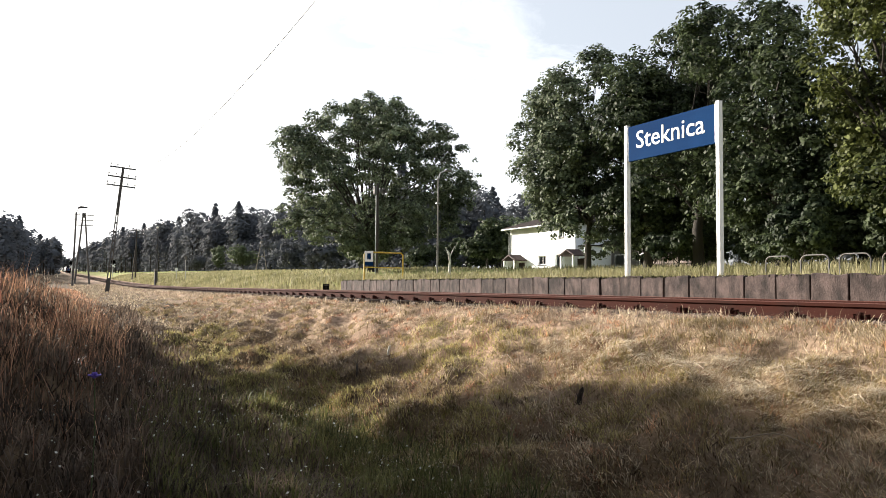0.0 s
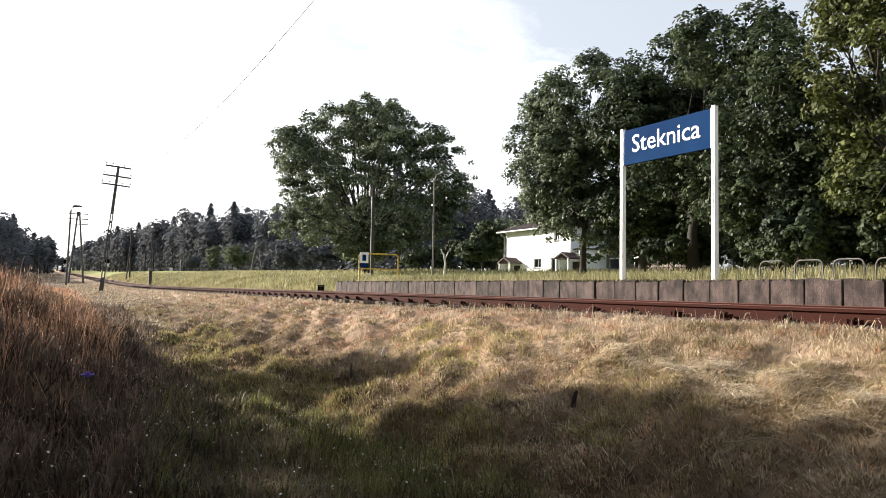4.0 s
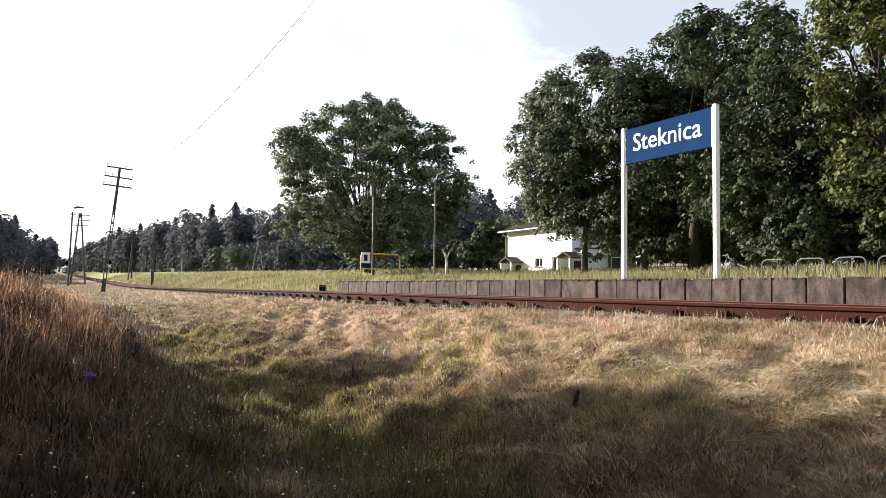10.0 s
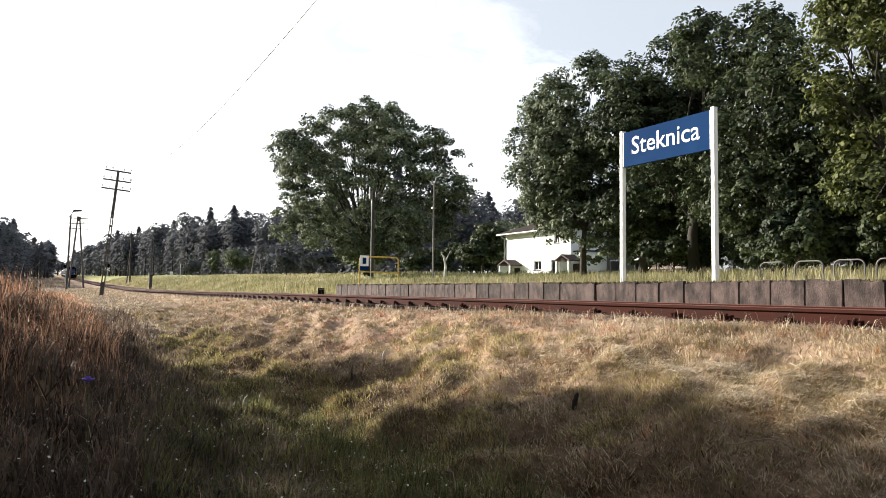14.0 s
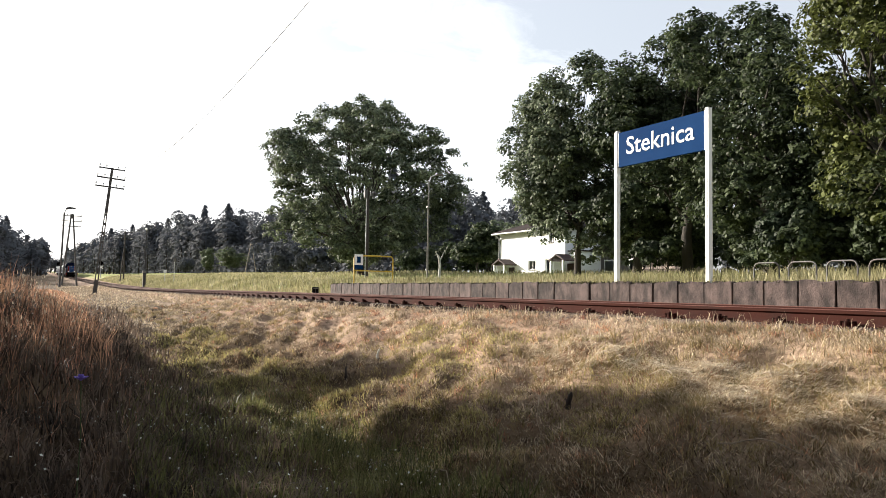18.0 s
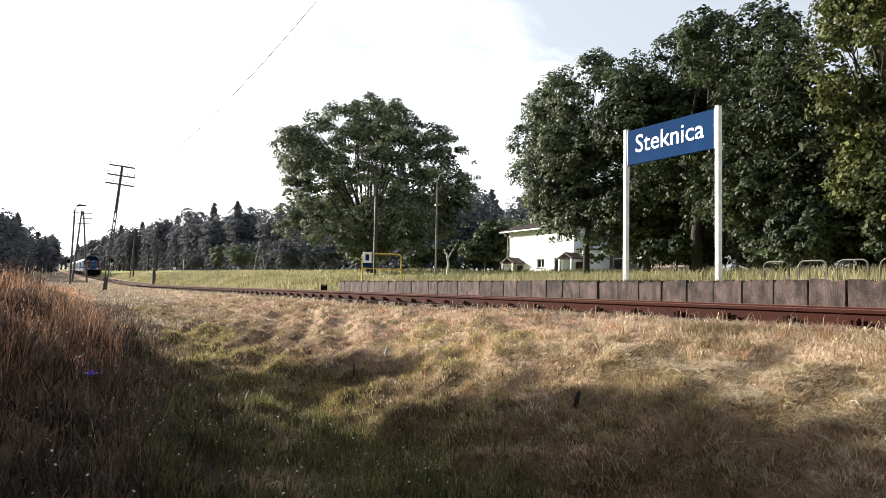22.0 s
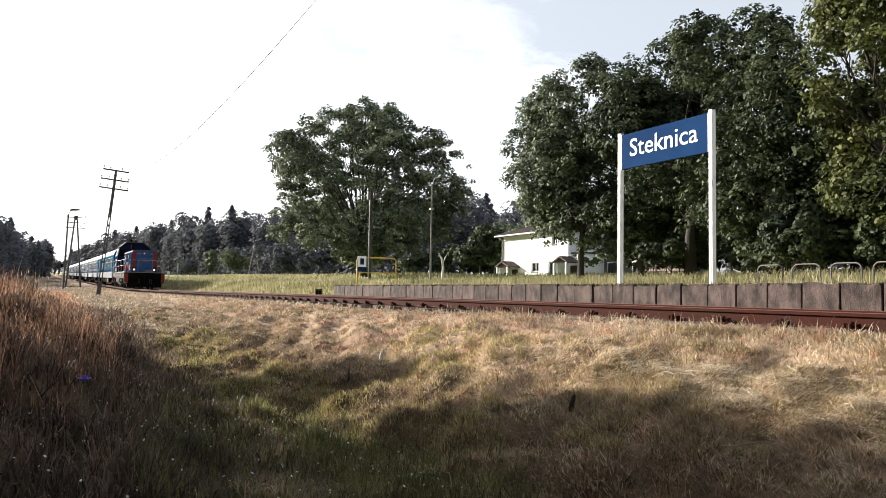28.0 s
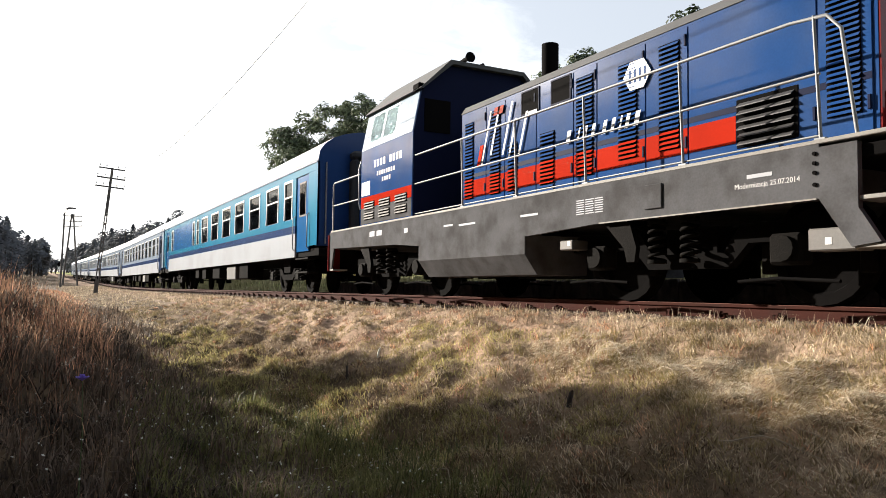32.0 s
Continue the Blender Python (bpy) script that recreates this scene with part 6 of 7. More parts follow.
def telegraph_pole():
    base, top = Vector((-49.32, -4.46, -0.5)), Vector((-48.65, -3.8, 7.2))
    way = (top - base)
    L = way.length
    turn = way.to_track_quat("Z", "Y").to_matrix().to_4x4()
    p = thing("telegraph_pole", Matrix.Translation(base) @ turn @ pose(0, 0, 0, 0, 0, 0), "leaning dark slotted telegraph pole with three crossarms", "telegraph pole")
    inv = turn.to_3x3().inverted()
    across = inv @ Vector((0.12, 1, 0))
    across.z = 0
    across.normalize()
    fwd = Vector((0, 0, 1)).cross(across)

    def slab(bm, u0, u1, w, z0, z1, u0t=None, u1t=None):
        u0t, u1t = u0 if u0t is None else u0t, u1 if u1t is None else u1t
        lo = [bm.verts.new(across * a + fwd * b + Vector((0, 0, z0))) for a, b in ((u0, -w), (u1, -w), (u1, w), (u0, w))]
        hi = [bm.verts.new(across * a + fwd * b + Vector((0, 0, z1))) for a, b in ((u0t, -w), (u1t, -w), (u1t, w), (u0t, w))]
        for k in range(4):
            bm.faces.new((lo[k], lo[(k + 1) % 4], hi[(k + 1) % 4], hi[k]))
        bm.faces.new(lo[::-1])
        bm.faces.new(hi)
    bm = B()
    half = lambda z: 0.115 - 0.0065 * z
    slab(bm, -half(0), half(0), 0.1, 0, 1.0, -half(1), half(1))
    slab(bm, -half(5.0), half(5.0), 0.08, 5.0, L, -half(L), half(L))
    for s in (-1, 1):
        a0, a1, b0, b1 = s * half(1), s * (half(1) - 0.06), s * half(5), s * (half(5) - 0.05)
        slab(bm, min(a0, a1), max(a0, a1), 0.09, 1.0, 5.0, min(b0, b1), max(b0, b1))
    z = 1.55
    while z < 5:
        slab(bm, -half(z) + 0.05, half(z) - 0.05, 0.08, z, z + 0.14)
        z += 0.55
    part("shaft", bm, POLE_CONCRETE_DARK, p, "slotted dark concrete shaft")
    for z, w in ((L - 0.05, 0.72), (L - 0.62, 0.78), (L - 1.15, 0.8)):
        bm = B()
        slab(bm, -w, w, 0.04, z - 0.04, z + 0.04)
        arm = part("crossarm", bm, DARK_IRON, p)
        for u in (-w + 0.03, -w * 0.45, w * 0.45, w - 0.03):
            bm = B()
            q = across * u
            insulators(bm, q.x, q.y, z + 0.04)
            part("insulator", bm, PORCELAIN, arm, "white porcelain insulator")
    return p


POLE_CONCRETE_DARK = surface("dark_stained_pole_concrete", (0.075, 0.07, 0.066), 0.9, 0, 0.3, 4, 50, 0.3)
telegraph_pole()


def a_frame_pole(x, y, h, spread_y, arms, material, label, leg_r=0.11):
    z = float(land(x, y)) - 0.3
    p = thing("a_frame_pole", pose(x, y, z), label, "telegraph pole")
    for s in (-1, 1):
        bm = B()
        tube(bm, [(0, s * spread_y, 0), (0, s * 0.09, h)], [leg_r, leg_r * 0.7], 8)
        part("leg", bm, material, p)
    bx("brace", material, p, -0.05, 0.05, -spread_y * 0.5, spread_y * 0.5, h * 0.5, h * 0.5 + 0.1)
    bx("cap", material, p, -0.12, 0.12, -0.2, 0.2, h - 0.5, h, 0.03)
    for k in range(arms):
        a = bx("crossarm", DARK_IRON, p, -0.04, 0.04, -1.0, 1.0, h - 0.25 - 0.6 * k, h - 0.18 - 0.6 * k)
        for u in (-0.95, -0.5, 0.5, 0.95):
            bm = B()
            insulators(bm, 0, u, h - 0.18 - 0.6 * k)
            part("insulator", bm, PORCELAIN, a)
    return p


a_frame_pole(-95.4, -4.55, 8.6, 0.8, 3, POLE_CONCRETE_DARK, "dark a-frame telegraph pole beside the line")
a_frame_pole(-128, 24.0, 5.4, 1.0, 0, GREY_WOOD, "silvery wooden a-frame pole in the meadow", 0.08)


def wooden_pole(name, x, y, h, label, category, material=DARK_WOOD, r=0.13, lean=(0, 0)):
    z = float(land(x, y)) - 0.3
    p = thing(name, pose(x, y, z), label, category)
    bm = B()
    tube(bm, [(0, 0, 0), (lean[0], lean[1], h)], [r, r * 0.7], 10)
    part("shaft", bm, material, p)
    return p


lamp = wooden_pole("street_lamp", -83.6, -5.75, 7.8, "dark lamp post with a curved arm beside the crossing", "street lamp", POLE_CONCRETE_DARK, 0.1, (0.35, 0.15))
bm = B()
tube(bm, [(0.35, 0.15, 7.7), (0.4, 0.25, 8.05), (0.4, 0.5, 8.2)], 0.04, 6)
part("arm", bm, GALV, lamp)
bm = B()
prism(bm, [(0.3, 8.12), (1.15, 8.22), (1.15, 8.32), (0.5, 8.36), (0.28, 8.24)], "x", 0.28, 0.52)
part("lamp_head", bm, DARK_IRON, lamp, "dark lamp head")

tp = wooden_pole("telegraph_pole", -127, 3.9, 8.2, "dark wooden telegraph pole across the line", "telegraph pole")
for k in range(3):
    a = bx("crossarm", DARK_IRON, tp, -0.05, 0.05, -1.1, 1.1, 7.9 - 0.55 * k, 8.0 - 0.55 * k)
    for u in (-1.0, -0.5, 0.5, 1.0):
        bm = B()
        insulators(bm, 0, u, 8.0 - 0.55 * k)
        part("insulator", bm, PORCELAIN, a)
bm = B()
tube(bm, [(1.2, -0.6, 0), (0.05, 0, 6.2)], 0.09, 8)
part("stay", bm, DARK_WOOD, tp)

ms = wooden_pole("signal_mast", -93.6, 3.3, 7.0, "slim dark mast with a small pale lamp", "signal mast", DARK_IRON, 0.075)
bm = B()
bmesh.ops.create_uvsphere(bm, u_segments=10, v_segments=8, radius=0.14, matrix=Matrix.Translation((0.1, -0.05, 6.9)))
part("lamp", bm, PORCELAIN, ms, "pale round lamp")
bm = B()
for k in (-1, 1):
    tube(bm, [(-0.14, 0.14 * k, 0.4), (-0.14, 0.14 * k, 6.2)], 0.018, 5)
for k in range(19):
    tube(bm, [(-0.14, -0.14, 0.6 + 0.3 * k), (-0.14, 0.14, 0.6 + 0.3 * k)], 0.012, 5)
part("ladder", bm, DARK_IRON, ms)


def cabinet(x, y):
    z = float(land(x, y))
    c = thing("relay_cabinet", pose(x, y, z), "dark trackside relay cabinet with a pale cap", "cabinet")
    bx("body", DARK_IRON, c, -0.16, 0.16, -0.15, 0.15, 0, 1.6, 0.02)
    bx("cap", BOX_GREY, c, -0.2, 0.2, -0.2, 0.2, 1.6, 1.85, 0.03, "pale cap")
    bx("door", DARK_IRON, c, 0.161, 0.18, -0.12, 0.12, 0.2, 1.45, 0.006)
    bx("foot", POLE_CONCRETE, c, -0.25, 0.25, -0.25, 0.25, -0.15, 0.08, 0.02)


cabinet(-88.0, 2.6)


def sign_post(x, y, h, face, label, material=GALV):
    z = float(land(x, y)) - 0.1
    s = thing("lineside_sign", pose(x, y, z), label, "railway sign")
    bm = B()
    tube(bm, [(0, 0, 0), (0, 0, h)], 0.035, 8)
    part("post", bm, material, s)
    return s


sp = sign_post(-84, 4.2, 1.5, None, "thin lineside post with a small plate")
bx("plate", PORCELAIN, sp, 0.036, 0.05, -0.15, 0.15, 1.15, 1.5)
sp = sign_post(-79, 4.4, 2.6, None, "tall thin grey lineside post")
bx("plate", BOX_GREY, sp, 0.036, 0.05, -0.12, 0.12, 2.2, 2.6)
sp = sign_post(-29.0, 2.5, 0.45, None, "small black marker board beside the track", DARK_IRON)
bx("board", SOOT_SHADE, sp, -0.03, 0.03, -0.13, 0.13, 0.3, 0.55, 0.01, "black marker board")
bx("board_bar", BOX_GREY, sp, 0.031, 0.034, -0.1, 0.1, 0.48, 0.52)
bx("foot", SOOT_SHADE, sp, -0.08, 0.08, -0.08, 0.08, 0.0, 0.14)

# level crossing far down the line: signals and a pale board
for x, y, h in ((-190, -4.2, 4.2), (-182, 4.0, 4.0)):
    z = float(land(x, y)) - 0.2
    s = thing("crossing_signal", pose(x, y, z), "road crossing signal with a cross board", "railway signal")
    bm = B()
    tube(bm, [(0, 0, 0), (0, 0, h)], 0.07, 8)
    part("post", bm, GALV, s)
    bm = B()
    tube(bm, [(0.05, 0, h - 0.5), (0.12, 0, h - 0.5)], 0.45, 16)
    part("target", bm, SOOT_SHADE, s, "black round signal target")
    for k in (-1, 1):
        bm = B()
        prism(bm, [(-0.55, -0.09), (0.55, -0.09), (0.55, 0.09), (-0.55, 0.09)], "x", 0.13 + 0.02 * k, 0.14 + 0.02 * k)
        part("cross_board", bm, PORCELAIN, s, "white cross board", pose(0, 0, h - 1.4, 35 * k, 0, 0))


def platform_barrier():
    b = thing("platform_barrier", pose(-24.75, 2.48, PLATFORM_TOP - 0.05), "yellow tubular barrier with a blue and white sign", "barrier")
    bm = B()
    tube(bm, [(0, 0, 0), (0, 0, 0.98), (0, 0.06, 1.06), (0, 1.42, 1.06), (0, 1.5, 0.98), (0, 1.5, 0)], 0.028, 8)
    part("frame", bm, YELLOW, b, "yellow tube frame")
    bm = B()
    tube(bm, [(0, 0, 0.52), (0, 1.5, 0.52)], 0.02, 8)
    part("mid_rail", bm, YELLOW, b)
    s = bx("sign", LETTER_WHITE, b, 0.03, 0.042, 0.0, 0.32, 0.72, 1.1, 0, "white sign with a blue shape")
    bx("sign_foot", SIGN_BLUE, s, 0.03, 0.043, 0.0, 0.32, 0.58, 0.718, 0, "blue plate")
    bx("sign_bar", SIGN_BLUE, s, 0.042, 0.045, 0.09, 0.23, 0.8, 1.02)


platform_barrier()


HOOP_STEEL = surface("dull_hoop_steel", (0.1, 0.098, 0.095), 0.6, 0.3, 0.2, 5, 60, 0.1, stain=(0.1, 0.08, 0.07), stain_amount=0.5, stain_scale=4)


def bike_stands():
    first = None
    for k in range(8):
        m = pose(-8.56 + 0.68 * k, 3.6, PLATFORM_TOP - 0.03)
        if first is None:
            first = thing("bicycle_stand", m, "galvanised hoop stand in the long grass", "bicycle stand", "hoop stands on the platform")
            bm = B()
            r = 0.1
            arc = [(-0.25, 0, 0), (-0.25, 0, 0.28)] + [(-0.25 + r - r * math.cos(a), 0, 0.28 + r * math.sin(a)) for a in (0.4, 0.8, 1.2, 1.57)]
            path = arc + [(-x, y, z) for x, y, z in arc[::-1]]
            tube(bm, path, 0.013, 8)
            part("hoop", bm, HOOP_STEEL, first)
            for x in (-0.25, 0.25):
                bx("foot_plate", GALV, first, x - 0.05, x + 0.05, -0.05, 0.05, 0.02, 0.03)
        else:
            copy_thing(first, m)


bike_stands()

pm = wooden_pole("loudspeaker_pole", -44.6, 11.1, 6.2, "grey wooden pole with loudspeakers behind the platform", "pole", DARK_WOOD, 0.11)
for y, w, h in ((-0.25, 0.18, 0.5), (0.3, 0.5, 0.2), (0.32, 0.16, 0.42)):
    bx("loudspeaker", BOX_GREY, pm, 0.1, 0.3, y - w / 2, y + w / 2, 5.75 - h / 2, 5.75 + h / 2, 0.02, "pale grey loudspeaker box")
bm = B()
tube(bm, [(0.05, -0.12, 0.3), (0.05, -0.12, 5.5)], 0.03, 6)
part("conduit", bm, GALV, pm)
lp = wooden_pole("platform_lamp", -40.1, 13.2, 6.2, "slim grey lamp post behind the platform", "street lamp", POLE_CONCRETE, 0.062)
bm = B()
tube(bm, [(0, 0, 6.1), (0.1, 0.1, 6.5), (0.3, 0.35, 6.6)], 0.03, 6)
part("arm", bm, GALV, lp)
bx("lamp_head", BOX_GREY, lp, 0.2, 0.45, 0.3, 0.75, 6.55, 6.66, 0.02)
bx("bracket", GALV, lp, -0.12, 0.12, -0.12, 0.12, 4.6, 4.66)


def birch_snag():
    s = thing("birch_snag", pose(-39.7, 13.8, float(land(-39.7, 13.8)) - 0.1), "broken white birch trunk in the tall grass", "dead tree")
    bm = B()
    tube(bm, [(0, 0, 0), (0.02, 0.03, 0.9), (-0.02, -0.05, 1.4), (-0.08, -0.2, 1.62)], [0.09, 0.075, 0.065, 0.03], 8)
    tube(bm, [(0, 0.02, 1.15), (0.08, 0.16, 1.5), (0.1, 0.3, 1.8)], [0.045, 0.035, 0.02], 7)
    part("trunk", bm, BIRCH_BARK, s, "peeling white bark")


birch_snag()


def wire():
    bm = B()
    a, b = Vector((-48.7, -3.3, 7.25)), Vector((4.0, -3.8, 5.6))
    pts = [a.lerp(b, k / 40) - Vector((0, 0, 4 * 1.7 * (k / 40) * (1 - k / 40))) for k in range(41)]
    tube(bm, pts, 0.009, 5)
    w = thing("overhead_wire", pose(0, 0, 0), "thin grey overhead telegraph wire", "wire")
    part("strand", bm, GALV, w)
    p = wooden_pole("telegraph_pole", 4.0, -3.8, 7.4, "dark wooden telegraph pole behind the camera", "telegraph pole")


wire()

# ---- small things on the slope ----


def on_slope(x, y):
    return float(land(x, y))


def stump(x, y, h, r, label, lean, material):
    s = thing("stump", pose(x, y, on_slope(x, y) - 0.03), label, "stump")
    bm = B()
    tube(bm, [(0, 0, 0), (lean * 0.3, 0, h * 0.5), (lean, 0.01, h * 0.85), (lean * 1.2, 0.02, h)], [r * 1.4, r, r * 0.9, r * 0.3], 7)
    part("wood", bm, material, s)
    bm = B()
    tube(bm, [(lean * 0.3, 0, h * 0.4), (lean * 0.3 - 0.07, 0.02, h * 0.62)], [r * 0.5, r * 0.2], 5)
    part("shoot", bm, material, s)


CHAR = surface("charred_wood", (0.03, 0.022, 0.018), 0.9, 0, 0.3, 20, 90, 0.4)
stump(-5.14, -3.22, 0.17, 0.022, "dark broken stub sticking out of the dry grass", 0.02, CHAR)
stump(-9.0, -3.75, 0.2, 0.016, "dead forked twig stub in the grass", -0.05, CHAR)
stump(-9.3, -3.2, 0.16, 0.016, "pale dead stub in the grass", 0.03, BIRCH_BARK)
TWIG = surface("dead_stalk", (0.36, 0.3, 0.23), 0.9, 0, 0.25, 20, 90, 0.3)


def stalks():
    rs = np.random.RandomState(9)
    for k in range(46):
        if k < 26:
            x, y = -6.1 + 3.6 * k / 26 + rs.uniform(-0.2, 0.2), -2.72 + 0.12 * math.sin(k * 1.3) - 0.004 * k
        else:
            x, y = rs.uniform(-8, -2.6), rs.uniform(-4.6, -1.8)
        l, a = rs.uniform(0.18, 0.6), rs.uniform(-0.5, 0.5) + (0 if k < 26 else rs.uniform(-1.4, 1.4))
        s = thing("dead_stalk", pose(x, y, 0), "pale dry stalk lying on the slope", "dead stalk", "dry stalks on the slope")
        bm = B()
        pts = []
        for q in range(5):
            u = (q / 4 - 0.5) * l
            dx, dy = u * math.cos(a), u * math.sin(a) + 0.03 * math.sin(q * 1.5)
            pts.append((dx, dy, on_slope(x + dx, y + dy) + 0.045 + 0.03 * math.sin(q * 0.9 + k)))
        tube(bm, pts, [0.004, 0.004, 0.0035, 0.003, 0.002], 5)
        part("stem", bm, TWIG, s)


stalks()


def arching_stalk():
    x, y = -3.1, -3.32
    s = thing("dead_stalk", pose(x, y, 0), "long pale stalk arching over the dark turf", "dead stalk", "dry stalks on the slope")
    bm = B()
    pts = [(-0.3 + 0.09 * q, -0.06 + 0.02 * q, on_slope(x - 0.3 + 0.09 * q, y - 0.06 + 0.02 * q) + 0.01 + 0.11 * math.sin(0.35 + 2.3 * q / 7)) for q in range(8)]
    tube(bm, pts, [0.005, 0.005, 0.005, 0.0045, 0.004, 0.004, 0.003, 0.002], 5)
    part("stem", bm, TWIG, s)


arching_stalk()
PETAL_BLUE = surface("violet_blue_petals", (0.17, 0.11, 0.5), 0.6, 0, 0.15, 30, 90, 0)
PETAL_WHITE = surface("white_petals", (0.62, 0.62, 0.56), 0.6, 0, 0.1, 30, 90, 0)
STEM = surface("green_stem", (0.06, 0.09, 0.03), 0.7, 0, 0.2, 30, 90, 0)


def cornflower():
    x, y = -4.85, -6.98
    z = on_slope(x, y)
    f = thing("flower", pose(x, y, z), "violet-blue flower among the bank grass", "flower")
    h = -0.44 - z
    bm = B()
    tube(bm, [(0, 0, 0), (0.03, 0.01, h * 0.6), (0.02, 0, h)], [0.004, 0.003, 0.003], 5)
    part("stem", bm, STEM, f)
    for k in range(9):
        a = k * 0.698
        bm = B()
        prism(bm, [(0.0, -0.005), (0.034, -0.015), (0.047, 0), (0.034, 0.015), (0.0, 0.005)], "z", 0, 0.002)
        part("petal", bm, PETAL_BLUE, f, "", pose(0.02, 0, h, 0, -30, math.degrees(a)))
        bm = B()
        prism(bm, [(0.0, -0.005), (0.026, -0.012), (0.036, 0), (0.026, 0.012), (0.0, 0.005)], "z", 0, 0.002)
        part("petal", bm, PETAL_BLUE, f, "", pose(0.02, 0, h + 0.004, 0, -66, math.degrees(a) + 20))


cornflower()


def white_flowers():
    rs = np.random.RandomState(12)
    n = 420
    x, y = rs.uniform(-8.5, -2.6, n), rs.uniform(-7.4, -4.6, n)
    z = land(x, y) + rs.uniform(0.12, 0.35, n)
    v, f = leaf_cards(rs, np.stack([x, y, z], 1), rs.uniform(0.012, 0.026, n))
    tagged(raw_mesh("white_flowers", v, f, PETAL_WHITE), "tiny white flowers in the shaded grass", "flowers", kind="stuff")


white_flowers()

# ---- grass ----
STRAW = leafy("dry_straw", (0.26, 0.195, 0.135), (0.68, 0.57, 0.42), 0.5, 2.4, 0.2, 0.8)
STRAW_RED = leafy("reddish_dry_grass", (0.2, 0.082, 0.056), (0.6, 0.37, 0.235), 0.6, 1.3, 0.4, 0.8)
GREEN_DITCH = leafy("ditch_grass", (0.045, 0.055, 0.018), (0.2, 0.19, 0.075), 0.6, 1.2, 0.4)
GREEN_FIELD = leafy("meadow_grass", (0.17, 0.165, 0.075), (0.4, 0.36, 0.21), 0.3, 0.25, 0.3)
# slope-foot turf: brown made darker to deepen the shade there
SHADE_BROWN_TURF = leafy("shade_brown_turf", (0.07, 0.046, 0.028), (0.3, 0.21, 0.125), 0.65, 1.5, 0.2, 0.8)
# weed colour lowered to deepen the shade on the bank
WEEDS_SHADE = leafy("bank_weeds_shade", (0.042, 0.032, 0.025), (0.2, 0.145, 0.108), 0.65, 1.6, 0.4)
PALE_STRAW = leafy("bleached_straw", (0.55, 0.47, 0.36), (0.8, 0.72, 0.58), 0.3, 1.5, 0.2, 0.7)
# darkest turf tone, chosen for the deep shade at the slope foot
SHADE_TURF = leafy("withered_turf_shade_tone", (0.03, 0.021, 0.013), (0.12, 0.082, 0.05), 0.6, 1.5, 0.2, 0.8)
YELLOW_GREEN = leafy("yellow_green_grass", (0.2, 0.175, 0.06), (0.5, 0.44, 0.19), 0.4, 1.0, 0.45)
MOSS = leafy("dark_moss", (0.02, 0.02, 0.012), (0.09, 0.085, 0.045), 0.5, 1.5, 0.2, 0.9)
OLIVE = leafy("half_dry_grass", (0.19, 0.145, 0.07), (0.4, 0.32, 0.16), 0.35, 0.8, 0.25)


def blades(name, label, x, y, height, width, lean, material, seed, lift=None, heading=None):
    """Grass blades: bent, tapered strips rooted in the ground."""
    rs = np.random.RandomState(seed)
    n = len(x)
    z = land(x, y) if lift is None else lift
    a, b = rs.uniform(0, 6.283, n), rs.uniform(0, 6.283, n)
    if heading is not None:
        a = heading + rs.normal(size=n) * 0.28
        b = a + 1.57
    side = np.stack([np.cos(b), np.sin(b), np.zeros(n)], 1) * (width * rs.uniform(0.6, 1.3, n))[:, None]
    out = np.stack([np.cos(a), np.sin(a), np.zeros(n)], 1) * (height * lean * rs.uniform(0.2, 1.3, n))[:, None]
    root = np.stack([x, y, z - 0.01], 1)
    up = np.zeros((n, 3))
    up[:, 2] = height
    v = np.stack([root - side, root + side, root + 0.6 * up + 0.38 * out + side * 0.6, root + 0.6 * up + 0.38 * out - side * 0.6, root + up * (1 - 0.35 * np.minimum(lean, 1))[:, None] + out], 1)
    i = 5 * np.arange(n)[:, None]
    f = np.concatenate([i + np.array((0, 1, 2)), i + np.array((0, 2, 3)), i + np.array((3, 2, 4))], 0)
    return tagged(raw_mesh(name, v.reshape(-1, 3), f, material), label, "grass", kind="stuff")


def spread(rs, n, xr, yr, eye_fall=1.0):
    """Places in a field, closer together towards the camera's end of it."""
    m = int(n * 4)
    x, y = rs.uniform(*xr, m), rs.uniform(*yr, m)
    d = np.hypot(x, y + 7.2)
    p = (4.5 / np.maximum(d, 4.5)) ** eye_fall
    k = rs.uniform(0, 1, m) < p
    return x[k][:n], y[k][:n]


def patch(x, y, s, phase):
    return np.sin(x * s + phase + 1.7 * np.sin(y * s * 0.8)) * np.sin(y * s * 1.3 - phase + 1.1 * np.sin(x * s * 0.6))


